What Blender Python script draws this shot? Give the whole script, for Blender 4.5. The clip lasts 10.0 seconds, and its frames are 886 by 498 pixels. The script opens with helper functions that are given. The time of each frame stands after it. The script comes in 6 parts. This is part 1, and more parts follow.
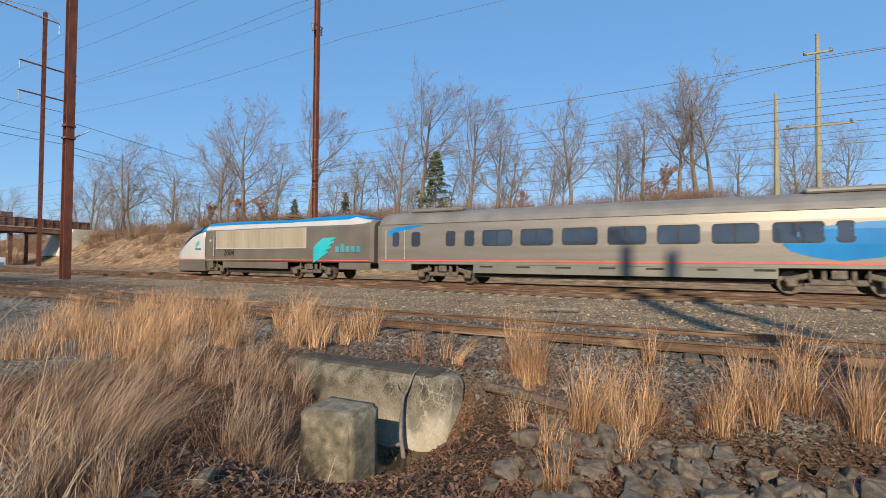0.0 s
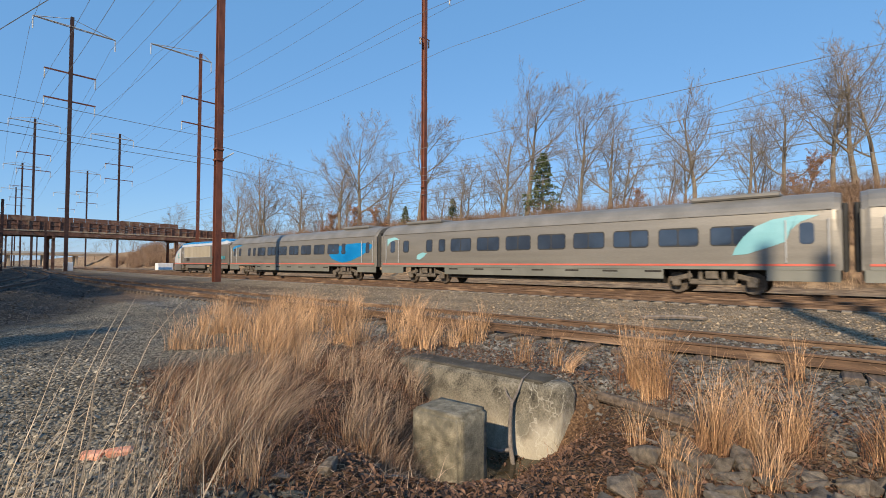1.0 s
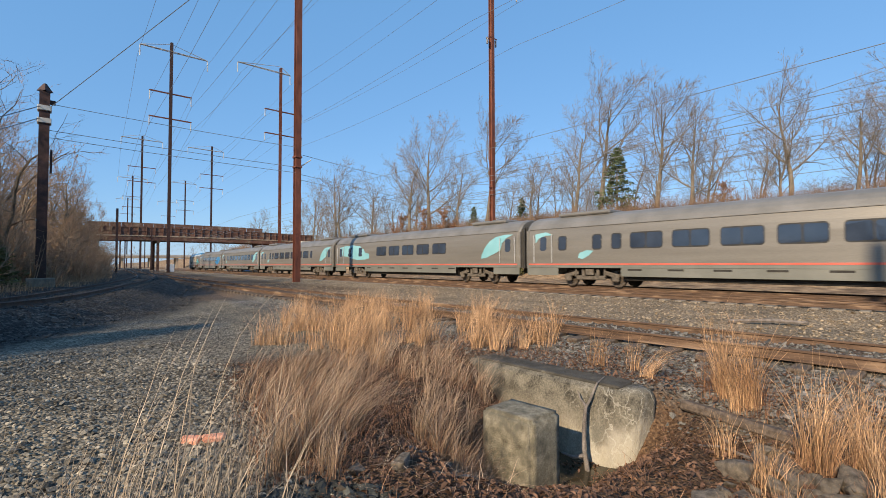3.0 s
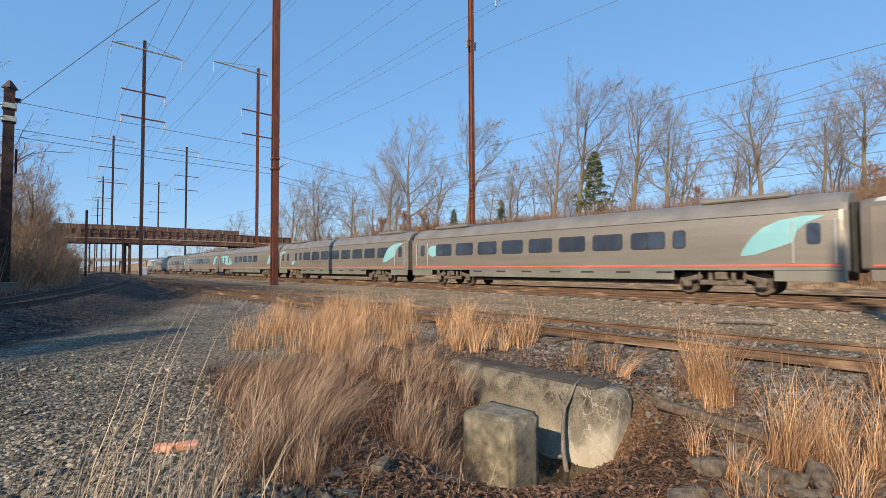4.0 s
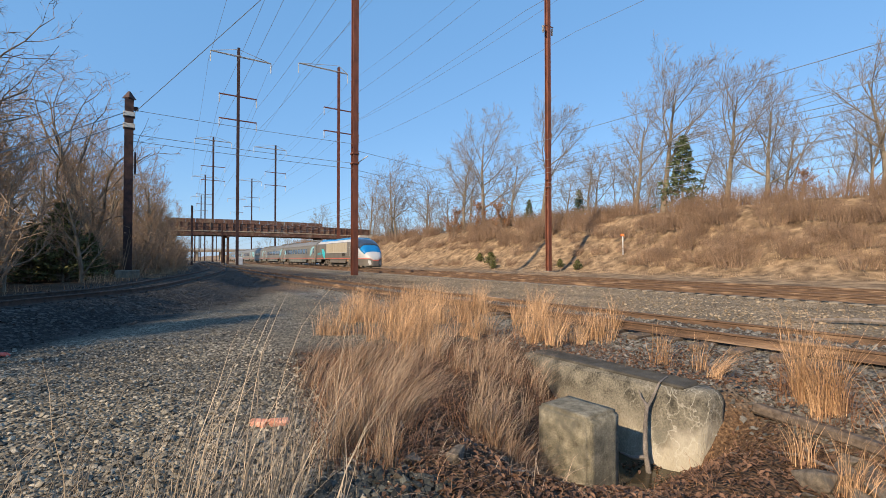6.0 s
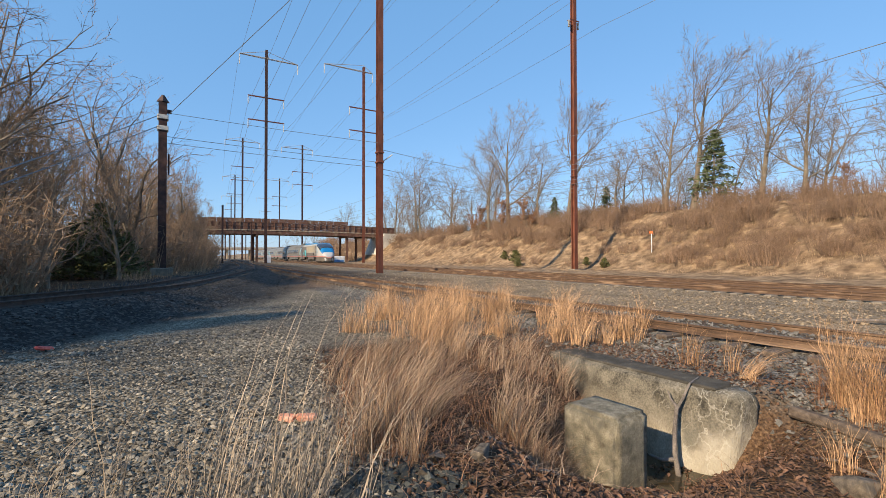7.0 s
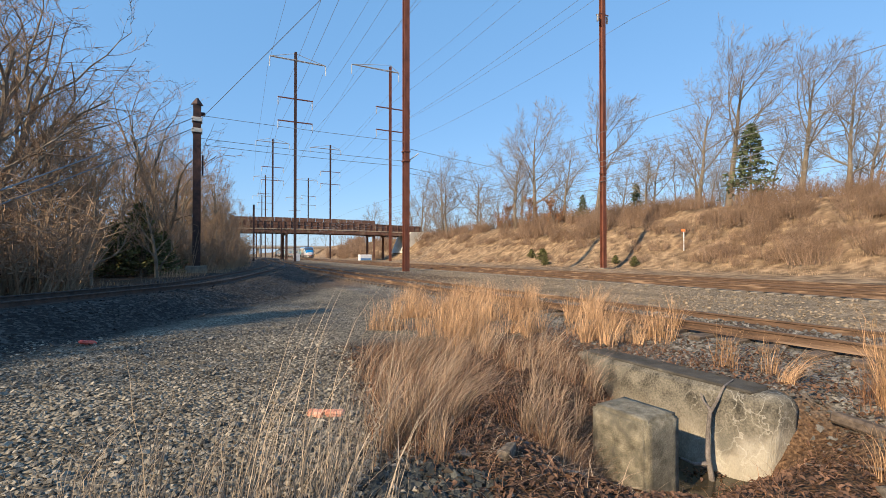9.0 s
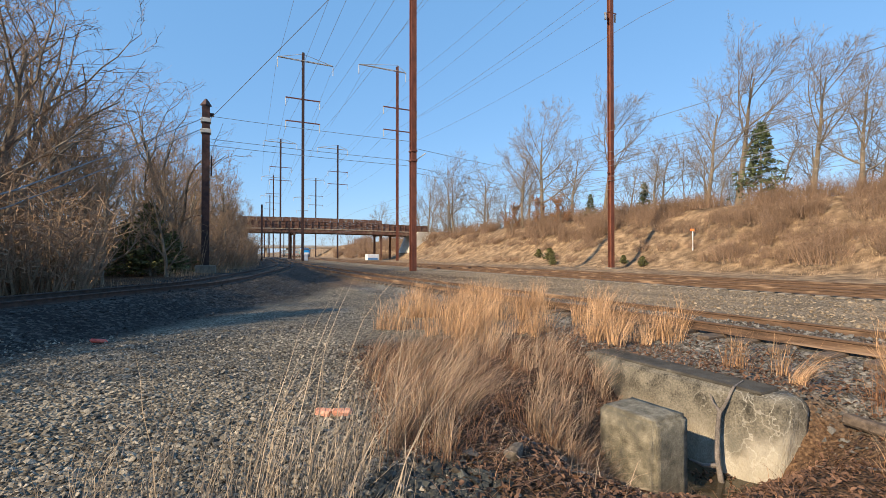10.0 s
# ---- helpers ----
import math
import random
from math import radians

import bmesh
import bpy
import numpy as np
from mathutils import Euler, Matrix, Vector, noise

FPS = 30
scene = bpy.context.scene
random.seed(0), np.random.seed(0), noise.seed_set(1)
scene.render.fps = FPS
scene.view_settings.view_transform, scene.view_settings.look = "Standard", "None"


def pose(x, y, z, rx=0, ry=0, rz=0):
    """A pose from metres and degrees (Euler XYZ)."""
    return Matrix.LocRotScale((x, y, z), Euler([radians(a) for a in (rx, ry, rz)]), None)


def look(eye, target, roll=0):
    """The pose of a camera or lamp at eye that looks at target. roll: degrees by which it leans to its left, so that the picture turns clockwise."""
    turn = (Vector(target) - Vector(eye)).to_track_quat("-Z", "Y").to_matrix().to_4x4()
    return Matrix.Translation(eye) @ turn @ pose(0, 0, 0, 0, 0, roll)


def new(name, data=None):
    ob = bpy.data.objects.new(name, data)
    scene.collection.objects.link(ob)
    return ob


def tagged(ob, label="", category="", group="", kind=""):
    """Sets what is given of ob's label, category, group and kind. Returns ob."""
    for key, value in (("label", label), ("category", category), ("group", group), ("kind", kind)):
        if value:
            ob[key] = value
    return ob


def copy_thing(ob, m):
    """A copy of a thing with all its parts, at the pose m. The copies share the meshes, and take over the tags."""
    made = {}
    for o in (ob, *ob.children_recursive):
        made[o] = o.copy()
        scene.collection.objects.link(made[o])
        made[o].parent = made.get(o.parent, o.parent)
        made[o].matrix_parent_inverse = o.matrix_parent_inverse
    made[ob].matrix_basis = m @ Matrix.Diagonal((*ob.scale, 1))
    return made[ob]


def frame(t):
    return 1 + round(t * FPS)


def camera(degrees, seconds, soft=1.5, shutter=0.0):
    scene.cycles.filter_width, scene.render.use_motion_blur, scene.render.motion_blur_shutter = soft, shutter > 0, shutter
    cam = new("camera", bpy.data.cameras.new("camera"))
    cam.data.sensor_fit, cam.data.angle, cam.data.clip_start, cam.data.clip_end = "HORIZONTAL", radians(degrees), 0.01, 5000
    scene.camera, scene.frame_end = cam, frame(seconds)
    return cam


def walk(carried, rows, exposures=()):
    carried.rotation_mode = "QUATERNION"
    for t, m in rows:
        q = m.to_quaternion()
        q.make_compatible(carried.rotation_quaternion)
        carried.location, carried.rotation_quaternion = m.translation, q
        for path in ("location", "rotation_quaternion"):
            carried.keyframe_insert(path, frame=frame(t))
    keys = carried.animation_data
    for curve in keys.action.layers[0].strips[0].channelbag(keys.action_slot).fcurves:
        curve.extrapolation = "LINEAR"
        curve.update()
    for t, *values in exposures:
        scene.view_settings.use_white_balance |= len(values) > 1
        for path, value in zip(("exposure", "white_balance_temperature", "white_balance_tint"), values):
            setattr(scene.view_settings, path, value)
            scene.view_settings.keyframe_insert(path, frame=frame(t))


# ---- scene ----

# ---------------------------------------------------------------- camera
cam = camera(87.2, 10.0, soft=0.85, shutter=0.08)
EYE = (0.0, 0.0, 1.28)          # metres above the rail heads
TURN = [(0.0, -62.09, 1.40, -0.38), (0.5, -54.62, 1.75, -0.18), (1.0, -48.97, 1.82, -0.12), (1.5, -44.56, 1.80, 0.0),
        (2.0, -41.18, 1.71, 0.02), (2.75, -40.35, 1.84, 0.12), (3.5, -41.61, 2.04, 0.24), (4.0, -42.95, 2.17, 0.29), (4.5, -41.43, 1.98, 0.22),
        (5.0, -38.93, 1.71, 0.13), (5.5, -36.12, 1.39, 0.06), (7.0, -30.80, 0.88, 0.07), (7.5, -29.81, 0.91, 0.08),
        (8.0, -28.95, 0.91, 0.08), (8.5, -28.17, 0.80, 0.08), (9.0, -27.58, 0.69, 0.03), (9.5, -27.04, 0.67, 0.03),
        (10.0, -26.72, 0.65, 0.02)]
walk(cam, [(t, pose(*EYE, 90 + p, r, y)) for t, y, p, r in TURN],
     exposures=((0.0, 0.17, 6740, 11), (3.0, 0.28, 6900, 12), (6.0, 0.36, 7000, 13), (8.0, 0.45, 7140, 13), (10.0, 0.47, 7140, 13)))

# ---------------------------------------------------------------- light
SUN_TO = Vector((1.0, 0.30, -0.56)).normalized()     # the way the sunlight travels
world = bpy.data.worlds.new("sky")
scene.world = world
world.use_nodes = True
wn = world.node_tree.nodes
sky = wn.new("ShaderNodeTexSky")
sky.sky_type, sky.sun_disc = "NISHITA", False
sky.sun_elevation = math.asin(-SUN_TO.z)
sky.sun_rotation = math.atan2(-SUN_TO.x, -SUN_TO.y)
sky.air_density, sky.dust_density, sky.ozone_density = 1.0, 0.35, 3.4
wn["Background"].inputs["Strength"].default_value = 0.142
azure = wn.new("ShaderNodeMix")          # evens the clear sky towards azure
azure.data_type = "RGBA"
azure.inputs["Factor"].default_value = 0.6
azure.inputs[7].default_value = (0.86, 2.62, 5.35, 1)
world.node_tree.links.new(sky.outputs[0], azure.inputs[6])
world.node_tree.links.new(azure.outputs[2], wn["Background"].inputs["Color"])
sun = new("sun", bpy.data.lights.new("sun", "SUN"))
sun.data.energy, sun.data.angle, sun.data.color = 5.0, radians(0.8), (1.0, 0.845, 0.62)
sun.matrix_world = look((-60, -20, 40), Vector((-60, -20, 40)) + SUN_TO)

# ---------------------------------------------------------------- helpers
rnd = random.Random(7)


def part(name, data, material, parent=None, label="", m=None):
    """One mesh object from a bmesh, a mesh, or (verts, faces)."""
    if isinstance(data, tuple):
        me = bpy.data.meshes.new(name)
        me.from_pydata(data[0], [], data[1])
    elif isinstance(data, bmesh.types.BMesh):
        me = bpy.data.meshes.new(name)
        bmesh.ops.recalc_face_normals(data, faces=data.faces)
        data.to_mesh(me)
        data.free()
    else:
        me = data
    if material is not None and len(me.materials) == 0:
        me.materials.append(material)
    ob = new(name, me)
    if parent is not None:
        ob.parent = parent
    if m is not None:
        ob.matrix_basis = m
    if label:
        tagged(ob, label)
    return ob


def thing(name, label, category, group="", m=None, kind=""):
    ob = tagged(new(name), label, category, group, kind)
    ob.empty_display_size = 0.3
    if m is not None:
        ob.matrix_basis = m
    return ob


def box(sx, sy, sz, at=(0, 0, 0), bevel=0.0, bm=None, seg=1, turn=None):
    """A box with its centre at 'at'; bevelled edges."""
    own = bmesh.new()
    bmesh.ops.create_cube(own, size=1.0)
    bmesh.ops.scale(own, vec=(sx, sy, sz), verts=own.verts)
    if bevel:
        bmesh.ops.bevel(own, geom=own.edges[:], offset=bevel, segments=seg, affect="EDGES")
    if turn is not None:
        bmesh.ops.transform(own, matrix=turn, verts=own.verts)
    bmesh.ops.translate(own, vec=at, verts=own.verts)
    if bm is None:
        return own
    me = bpy.data.meshes.new("tmp")
    own.to_mesh(me)
    own.free()
    bm.from_mesh(me)
    bpy.data.meshes.remove(me)
    return bm


def cyl(r, length, at=(0, 0, 0), axis="z", sides=16, bm=None, r2=None):
    own = bmesh.new()
    bmesh.ops.create_cone(own, cap_ends=True, segments=sides, radius1=r, radius2=r if r2 is None else r2, depth=length)
    if axis == "x":
        bmesh.ops.rotate(own, matrix=Matrix.Rotation(radians(90), 3, "Y"), verts=own.verts)
    if axis == "y":
        bmesh.ops.rotate(own, matrix=Matrix.Rotation(radians(-90), 3, "X"), verts=own.verts)
    bmesh.ops.translate(own, vec=at, verts=own.verts)
    if bm is None:
        return own
    me = bpy.data.meshes.new("tmp")
    own.to_mesh(me)
    own.free()
    bm.from_mesh(me)
    bpy.data.meshes.remove(me)
    return bm


def tube(vs, fs, pts, radii, sides=3):
    """Adds a tapered tube along pts."""
    n0 = len(vs)
    last = len(pts) - 1
    for i, p in enumerate(pts):
        d = (pts[min(i + 1, last)] - pts[max(i - 1, 0)]).normalized()
        a = d.cross(Vector((0.31, 0.95, 0.1)) if abs(d.z) > 0.9 else Vector((0, 0, 1))).normalized()
        b = d.cross(a)
        for k in range(sides):
            w = 2 * math.pi * k / sides
            q = p + (a * math.cos(w) + b * math.sin(w)) * radii[i]
            vs.append((q.x, q.y, q.z))
    for i in range(last):
        for k in range(sides):
            k2 = (k + 1) % sides
            fs.append((n0 + i * sides + k, n0 + i * sides + k2, n0 + (i + 1) * sides + k2, n0 + (i + 1) * sides + k))


def smooth(a, b, x):
    t = np.clip((x - a) / (b - a), 0, 1)
    return t * t * (3 - 2 * t)


BEND = 3.806e-4


def bend(y):
    """How far the main line has curved to the right at y."""
    y = np.asarray(y, dtype=float)
    return np.where(y < 0, 0.0, np.where(y < 110, BEND * y * y, BEND * 110 * 110 + 2 * BEND * 110 * (y - 110)))


# ---------------------------------------------------------------- materials
def material(name, stops, scale=4.0, rough=0.8, bump=0.3, fine=40.0, metal=0.0, detail=6.0, spots=None, spec=0.4, stretch=None, island=0.0, grain=0.28):
    """Noise between colour stops, a second finer grain, bump, and (spots) a second colour in patches."""
    m = bpy.data.materials.new(name)
    m.use_nodes = True
    nt = m.node_tree
    n, l = nt.nodes, nt.links
    bs = n["Principled BSDF"]
    tc = n.new("ShaderNodeTexCoord")
    src = tc.outputs["Object"]
    if stretch:
        mp = n.new("ShaderNodeMapping")
        mp.inputs["Scale"].default_value = stretch
        l.new(src, mp.inputs["Vector"])
        src = mp.outputs[0]
    no = n.new("ShaderNodeTexNoise")
    no.inputs["Scale"].default_value, no.inputs["Detail"].default_value = scale, detail
    l.new(src, no.inputs["Vector"])
    ra = n.new("ShaderNodeValToRGB")
    while len(ra.color_ramp.elements) < len(stops):
        ra.color_ramp.elements.new(0.5)
    for e, (p, c) in zip(ra.color_ramp.elements, stops):
        e.position, e.color = p, (*c, 1)
    l.new(no.outputs["Fac"], ra.inputs["Fac"])
    col = ra.outputs["Color"]
    fi = n.new("ShaderNodeTexNoise")
    fi.inputs["Scale"].default_value, fi.inputs["Detail"].default_value = fine, 4.0
    l.new(src, fi.inputs["Vector"])
    mr = n.new("ShaderNodeMapRange")
    mr.inputs["From Min"].default_value, mr.inputs["From Max"].default_value = 0.25, 0.75
    mr.inputs["To Min"].default_value, mr.inputs["To Max"].default_value = 1 - grain, 1 + grain
    l.new(fi.outputs["Fac"], mr.inputs["Value"])
    mu = n.new("ShaderNodeMix")
    mu.data_type, mu.blend_type = "RGBA", "MULTIPLY"
    mu.inputs["Factor"].default_value = 1.0
    l.new(col, mu.inputs[6])
    l.new(mr.outputs[0], mu.inputs[7])
    col = mu.outputs[2]
    if island:
        ge = n.new("ShaderNodeNewGeometry")
        mi = n.new("ShaderNodeMapRange")
        mi.inputs["To Min"].default_value, mi.inputs["To Max"].default_value = 1 - island, 1 + island
        l.new(ge.outputs["Random Per Island"], mi.inputs["Value"])
        m2 = n.new("ShaderNodeMix")
        m2.data_type, m2.blend_type = "RGBA", "MULTIPLY"
        m2.inputs["Factor"].default_value = 1.0
        l.new(col, m2.inputs[6])
        l.new(mi.outputs[0], m2.inputs[7])
        col = m2.outputs[2]
    if spots:
        sc, lo, hi, c = spots
        s2 = n.new("ShaderNodeTexNoise")
        s2.inputs["Scale"].default_value, s2.inputs["Detail"].default_value = sc, 5.0
        l.new(src, s2.inputs["Vector"])
        r2 = n.new("ShaderNodeMapRange")
        r2.inputs["From Min"].default_value, r2.inputs["From Max"].default_value = lo, hi
        l.new(s2.outputs["Fac"], r2.inputs["Value"])
        m3 = n.new("ShaderNodeMix")
        m3.data_type = "RGBA"
        l.new(r2.outputs[0], m3.inputs["Factor"])
        l.new(col, m3.inputs[6])
        m3.inputs[7].default_value = (*c, 1)
        col = m3.outputs[2]
    l.new(col, bs.inputs["Base Color"])
    bs.inputs["Roughness"].default_value, bs.inputs["Metallic"].default_value = rough, metal
    bs.inputs["Specular IOR Level"].default_value = spec
    if bump:
        bp = n.new("ShaderNodeBump")
        bp.inputs["Strength"].default_value, bp.inputs["Distance"].default_value = bump, 0.02
        l.new(fi.outputs["Fac"], bp.inputs["Height"])
        l.new(bp.outputs[0], bs.inputs["Normal"])
    return m


RUST_POLE = material("weathered_rust_steel", [(0.3, (0.10, 0.032, 0.02)), (0.7, (0.22, 0.075, 0.045))], 3, 0.75, 0.2, 30, stretch=(1, 1, 0.25), spots=(0.7, 0.58, 0.75, (0.06, 0.03, 0.025)))
DARK_POLE = material("dark_steel", [(0.3, (0.03, 0.016, 0.014)), (0.7, (0.07, 0.035, 0.03))], 3, 0.7, 0.2, 30)
GALV = material("galvanised_steel", [(0.3, (0.42, 0.40, 0.36)), (0.7, (0.6, 0.58, 0.53))], 3, 0.55, 0.1, 40, 0.3)
WIRE = material("weathered_wire", [(0.3, (0.16, 0.17, 0.18)), (0.7, (0.30, 0.31, 0.32))], 3, 0.6, 0.0, 20, 0.4)
PORCELAIN = material("insulator_glaze", [(0.3, (0.55, 0.56, 0.55)), (0.7, (0.75, 0.76, 0.74))], 9, 0.25, 0.0, 40)
POLE_WOOD = material("weathered_pole_wood", [(0.3, (0.24, 0.22, 0.15)), (0.7, (0.36, 0.33, 0.23))], 3, 0.9, 0.4, 30, stretch=(4, 4, 0.3))
RUST_RAIL = material("rusty_rail", [(0.3, (0.062, 0.037, 0.024)), (0.7, (0.15, 0.09, 0.057))], 6, 0.75, 0.2, 60, stretch=(3, 0.4, 3), spots=(2.0, 0.55, 0.7, (0.30, 0.20, 0.13)))
RAIL_HEAD = material("worn_rail_head", [(0.3, (0.30, 0.24, 0.19)), (0.7, (0.45, 0.39, 0.33))], 6, 0.4, 0.05, 60, 0.6)
DARK_RAIL = material("dark_old_rail", [(0.3, (0.035, 0.028, 0.025)), (0.7, (0.085, 0.06, 0.048))], 6, 0.7, 0.2, 60)
TIE_WOOD = material("creosoted_tie", [(0.3, (0.07, 0.052, 0.04)), (0.7, (0.17, 0.13, 0.10))], 5, 0.9, 0.5, 50, stretch=(0.5, 4, 4))
TIE_CONC = material("concrete_tie", [(0.3, (0.17, 0.14, 0.108)), (0.7, (0.28, 0.24, 0.19))], 5, 0.9, 0.3, 60)
STONE_GREY = material("grey_crushed_stone", [(0.3, (0.075, 0.067, 0.054)), (0.7, (0.29, 0.258, 0.208))], 9, 0.9, 0.4, 90, island=0.75)
STONE_BLUE = material("blue_grey_ballast", [(0.3, (0.062, 0.059, 0.054)), (0.7, (0.19, 0.178, 0.16))], 9, 0.9, 0.4, 90, island=0.55)
STONE_DARK = material("dark_wet_stone", [(0.3, (0.02, 0.022, 0.02)), (0.7, (0.07, 0.073, 0.066))], 9, 0.9, 0.4, 90, island=0.5)
STONE_BLACK = material("dark_siding_ballast", [(0.3, (0.018, 0.018, 0.018)), (0.7, (0.075, 0.07, 0.064))], 9, 0.85, 0.4, 90, island=0.6)
STONE_TAN = material("tan_ballast", [(0.3, (0.165, 0.122, 0.078)), (0.7, (0.35, 0.275, 0.19))], 9, 0.9, 0.4, 90, island=0.45)
ROCK = material("broken_brown_rock", [(0.3, (0.048, 0.039, 0.030)), (0.7, (0.175, 0.143, 0.11))], 4, 0.9, 0.6, 30, island=0.35, spots=(3, 0.55, 0.7, (0.10, 0.09, 0.08)))
BARK = material("grey_brown_bark", [(0.3, (0.12, 0.095, 0.07)), (0.7, (0.25, 0.205, 0.152))], 2, 0.95, 0.5, 12, stretch=(2, 2, 0.5))
BARK_DARK = material("dark_bark", [(0.3, (0.12, 0.095, 0.07)), (0.7, (0.26, 0.21, 0.16))], 2, 0.95, 0.5, 12, stretch=(2, 2, 0.5))
TWIG = material("bare_twigs", [(0.3, (0.165, 0.135, 0.108)), (0.7, (0.305, 0.255, 0.205))], 0.6, 0.95, 0.0, 12)
TWIG_DARK = material("bare_brown_twigs", [(0.3, (0.20, 0.13, 0.083)), (0.7, (0.38, 0.26, 0.172))], 0.6, 0.95, 0.0, 12)
BRUSH = material("reddish_bare_brush", [(0.3, (0.165, 0.105, 0.070)), (0.7, (0.33, 0.22, 0.15))], 0.5, 0.95, 0.0, 12, island=0.3)
PINE = material("pine_needles", [(0.3, (0.045, 0.068, 0.032)), (0.7, (0.13, 0.155, 0.07))], 1, 0.8, 0.0, 12, island=0.4)
CEDAR = material("cedar_foliage", [(0.3, (0.06, 0.068, 0.022)), (0.7, (0.165, 0.16, 0.058))], 1, 0.8, 0.0, 12, island=0.4)
OAK_LEAF = material("dead_russet_leaves", [(0.3, (0.22, 0.09, 0.04)), (0.7, (0.42, 0.20, 0.09))], 2, 0.8, 0.0, 12, island=0.4)
GOLD = material("golden_dry_grass", [(0.3, (0.30, 0.165, 0.082)), (0.7, (0.60, 0.385, 0.225))], 1.4, 0.7, 0.0, 30, island=0.6)
RUSSET_GRASS = material("russet_matted_grass", [(0.3, (0.13, 0.06, 0.033)), (0.7, (0.32, 0.168, 0.093))], 2.4, 0.8, 0.0, 30, island=0.5)
STRAW = material("pale_dry_grass", [(0.3, (0.185, 0.115, 0.075)), (0.7, (0.46, 0.335, 0.23))], 1.4, 0.7, 0.0, 30, island=0.65)
BANK_STRAW = material("tan_bank_grass", [(0.3, (0.22, 0.145, 0.088)), (0.7, (0.46, 0.33, 0.21))], 0.4, 0.8, 0.0, 30, island=0.45)
STRAW_RED = material("red_brown_straw", [(0.3, (0.17, 0.085, 0.048)), (0.7, (0.38, 0.215, 0.125))], 2.4, 0.8, 0.0, 30, island=0.5)
STALK = material("dry_grass_stalks", [(0.3, (0.21, 0.158, 0.108)), (0.7, (0.45, 0.362, 0.27))], 1.4, 0.7, 0.0, 30, island=0.3)
DARK_STALK = material("grey_weed_stalks", [(0.3, (0.13, 0.10, 0.08)), (0.7, (0.26, 0.21, 0.17))], 1.4, 0.8, 0.0, 30, island=0.3)
LEAF = material("fallen_leaves", [(0.3, (0.055, 0.028, 0.018)), (0.7, (0.18, 0.098, 0.06))], 8, 0.8, 0.1, 60, island=0.5)
CONCRETE = material("old_mossy_concrete", [(0.3, (0.10, 0.088, 0.062)), (0.7, (0.30, 0.268, 0.20))], 9.0, 0.92, 1.0, 70, spots=(5.5, 0.52, 0.72, (0.12, 0.11, 0.085)))
CONC_LIME = material("lime_stained_concrete", [(0.28, (0.13, 0.105, 0.072)), (0.5, (0.25, 0.212, 0.155)), (0.68, (0.38, 0.34, 0.265))], 2.6, 0.92, 0.7, 60, stretch=(1.2, 1.2, 0.45), spots=(1.6, 0.56, 0.72, (0.17, 0.16, 0.13)))


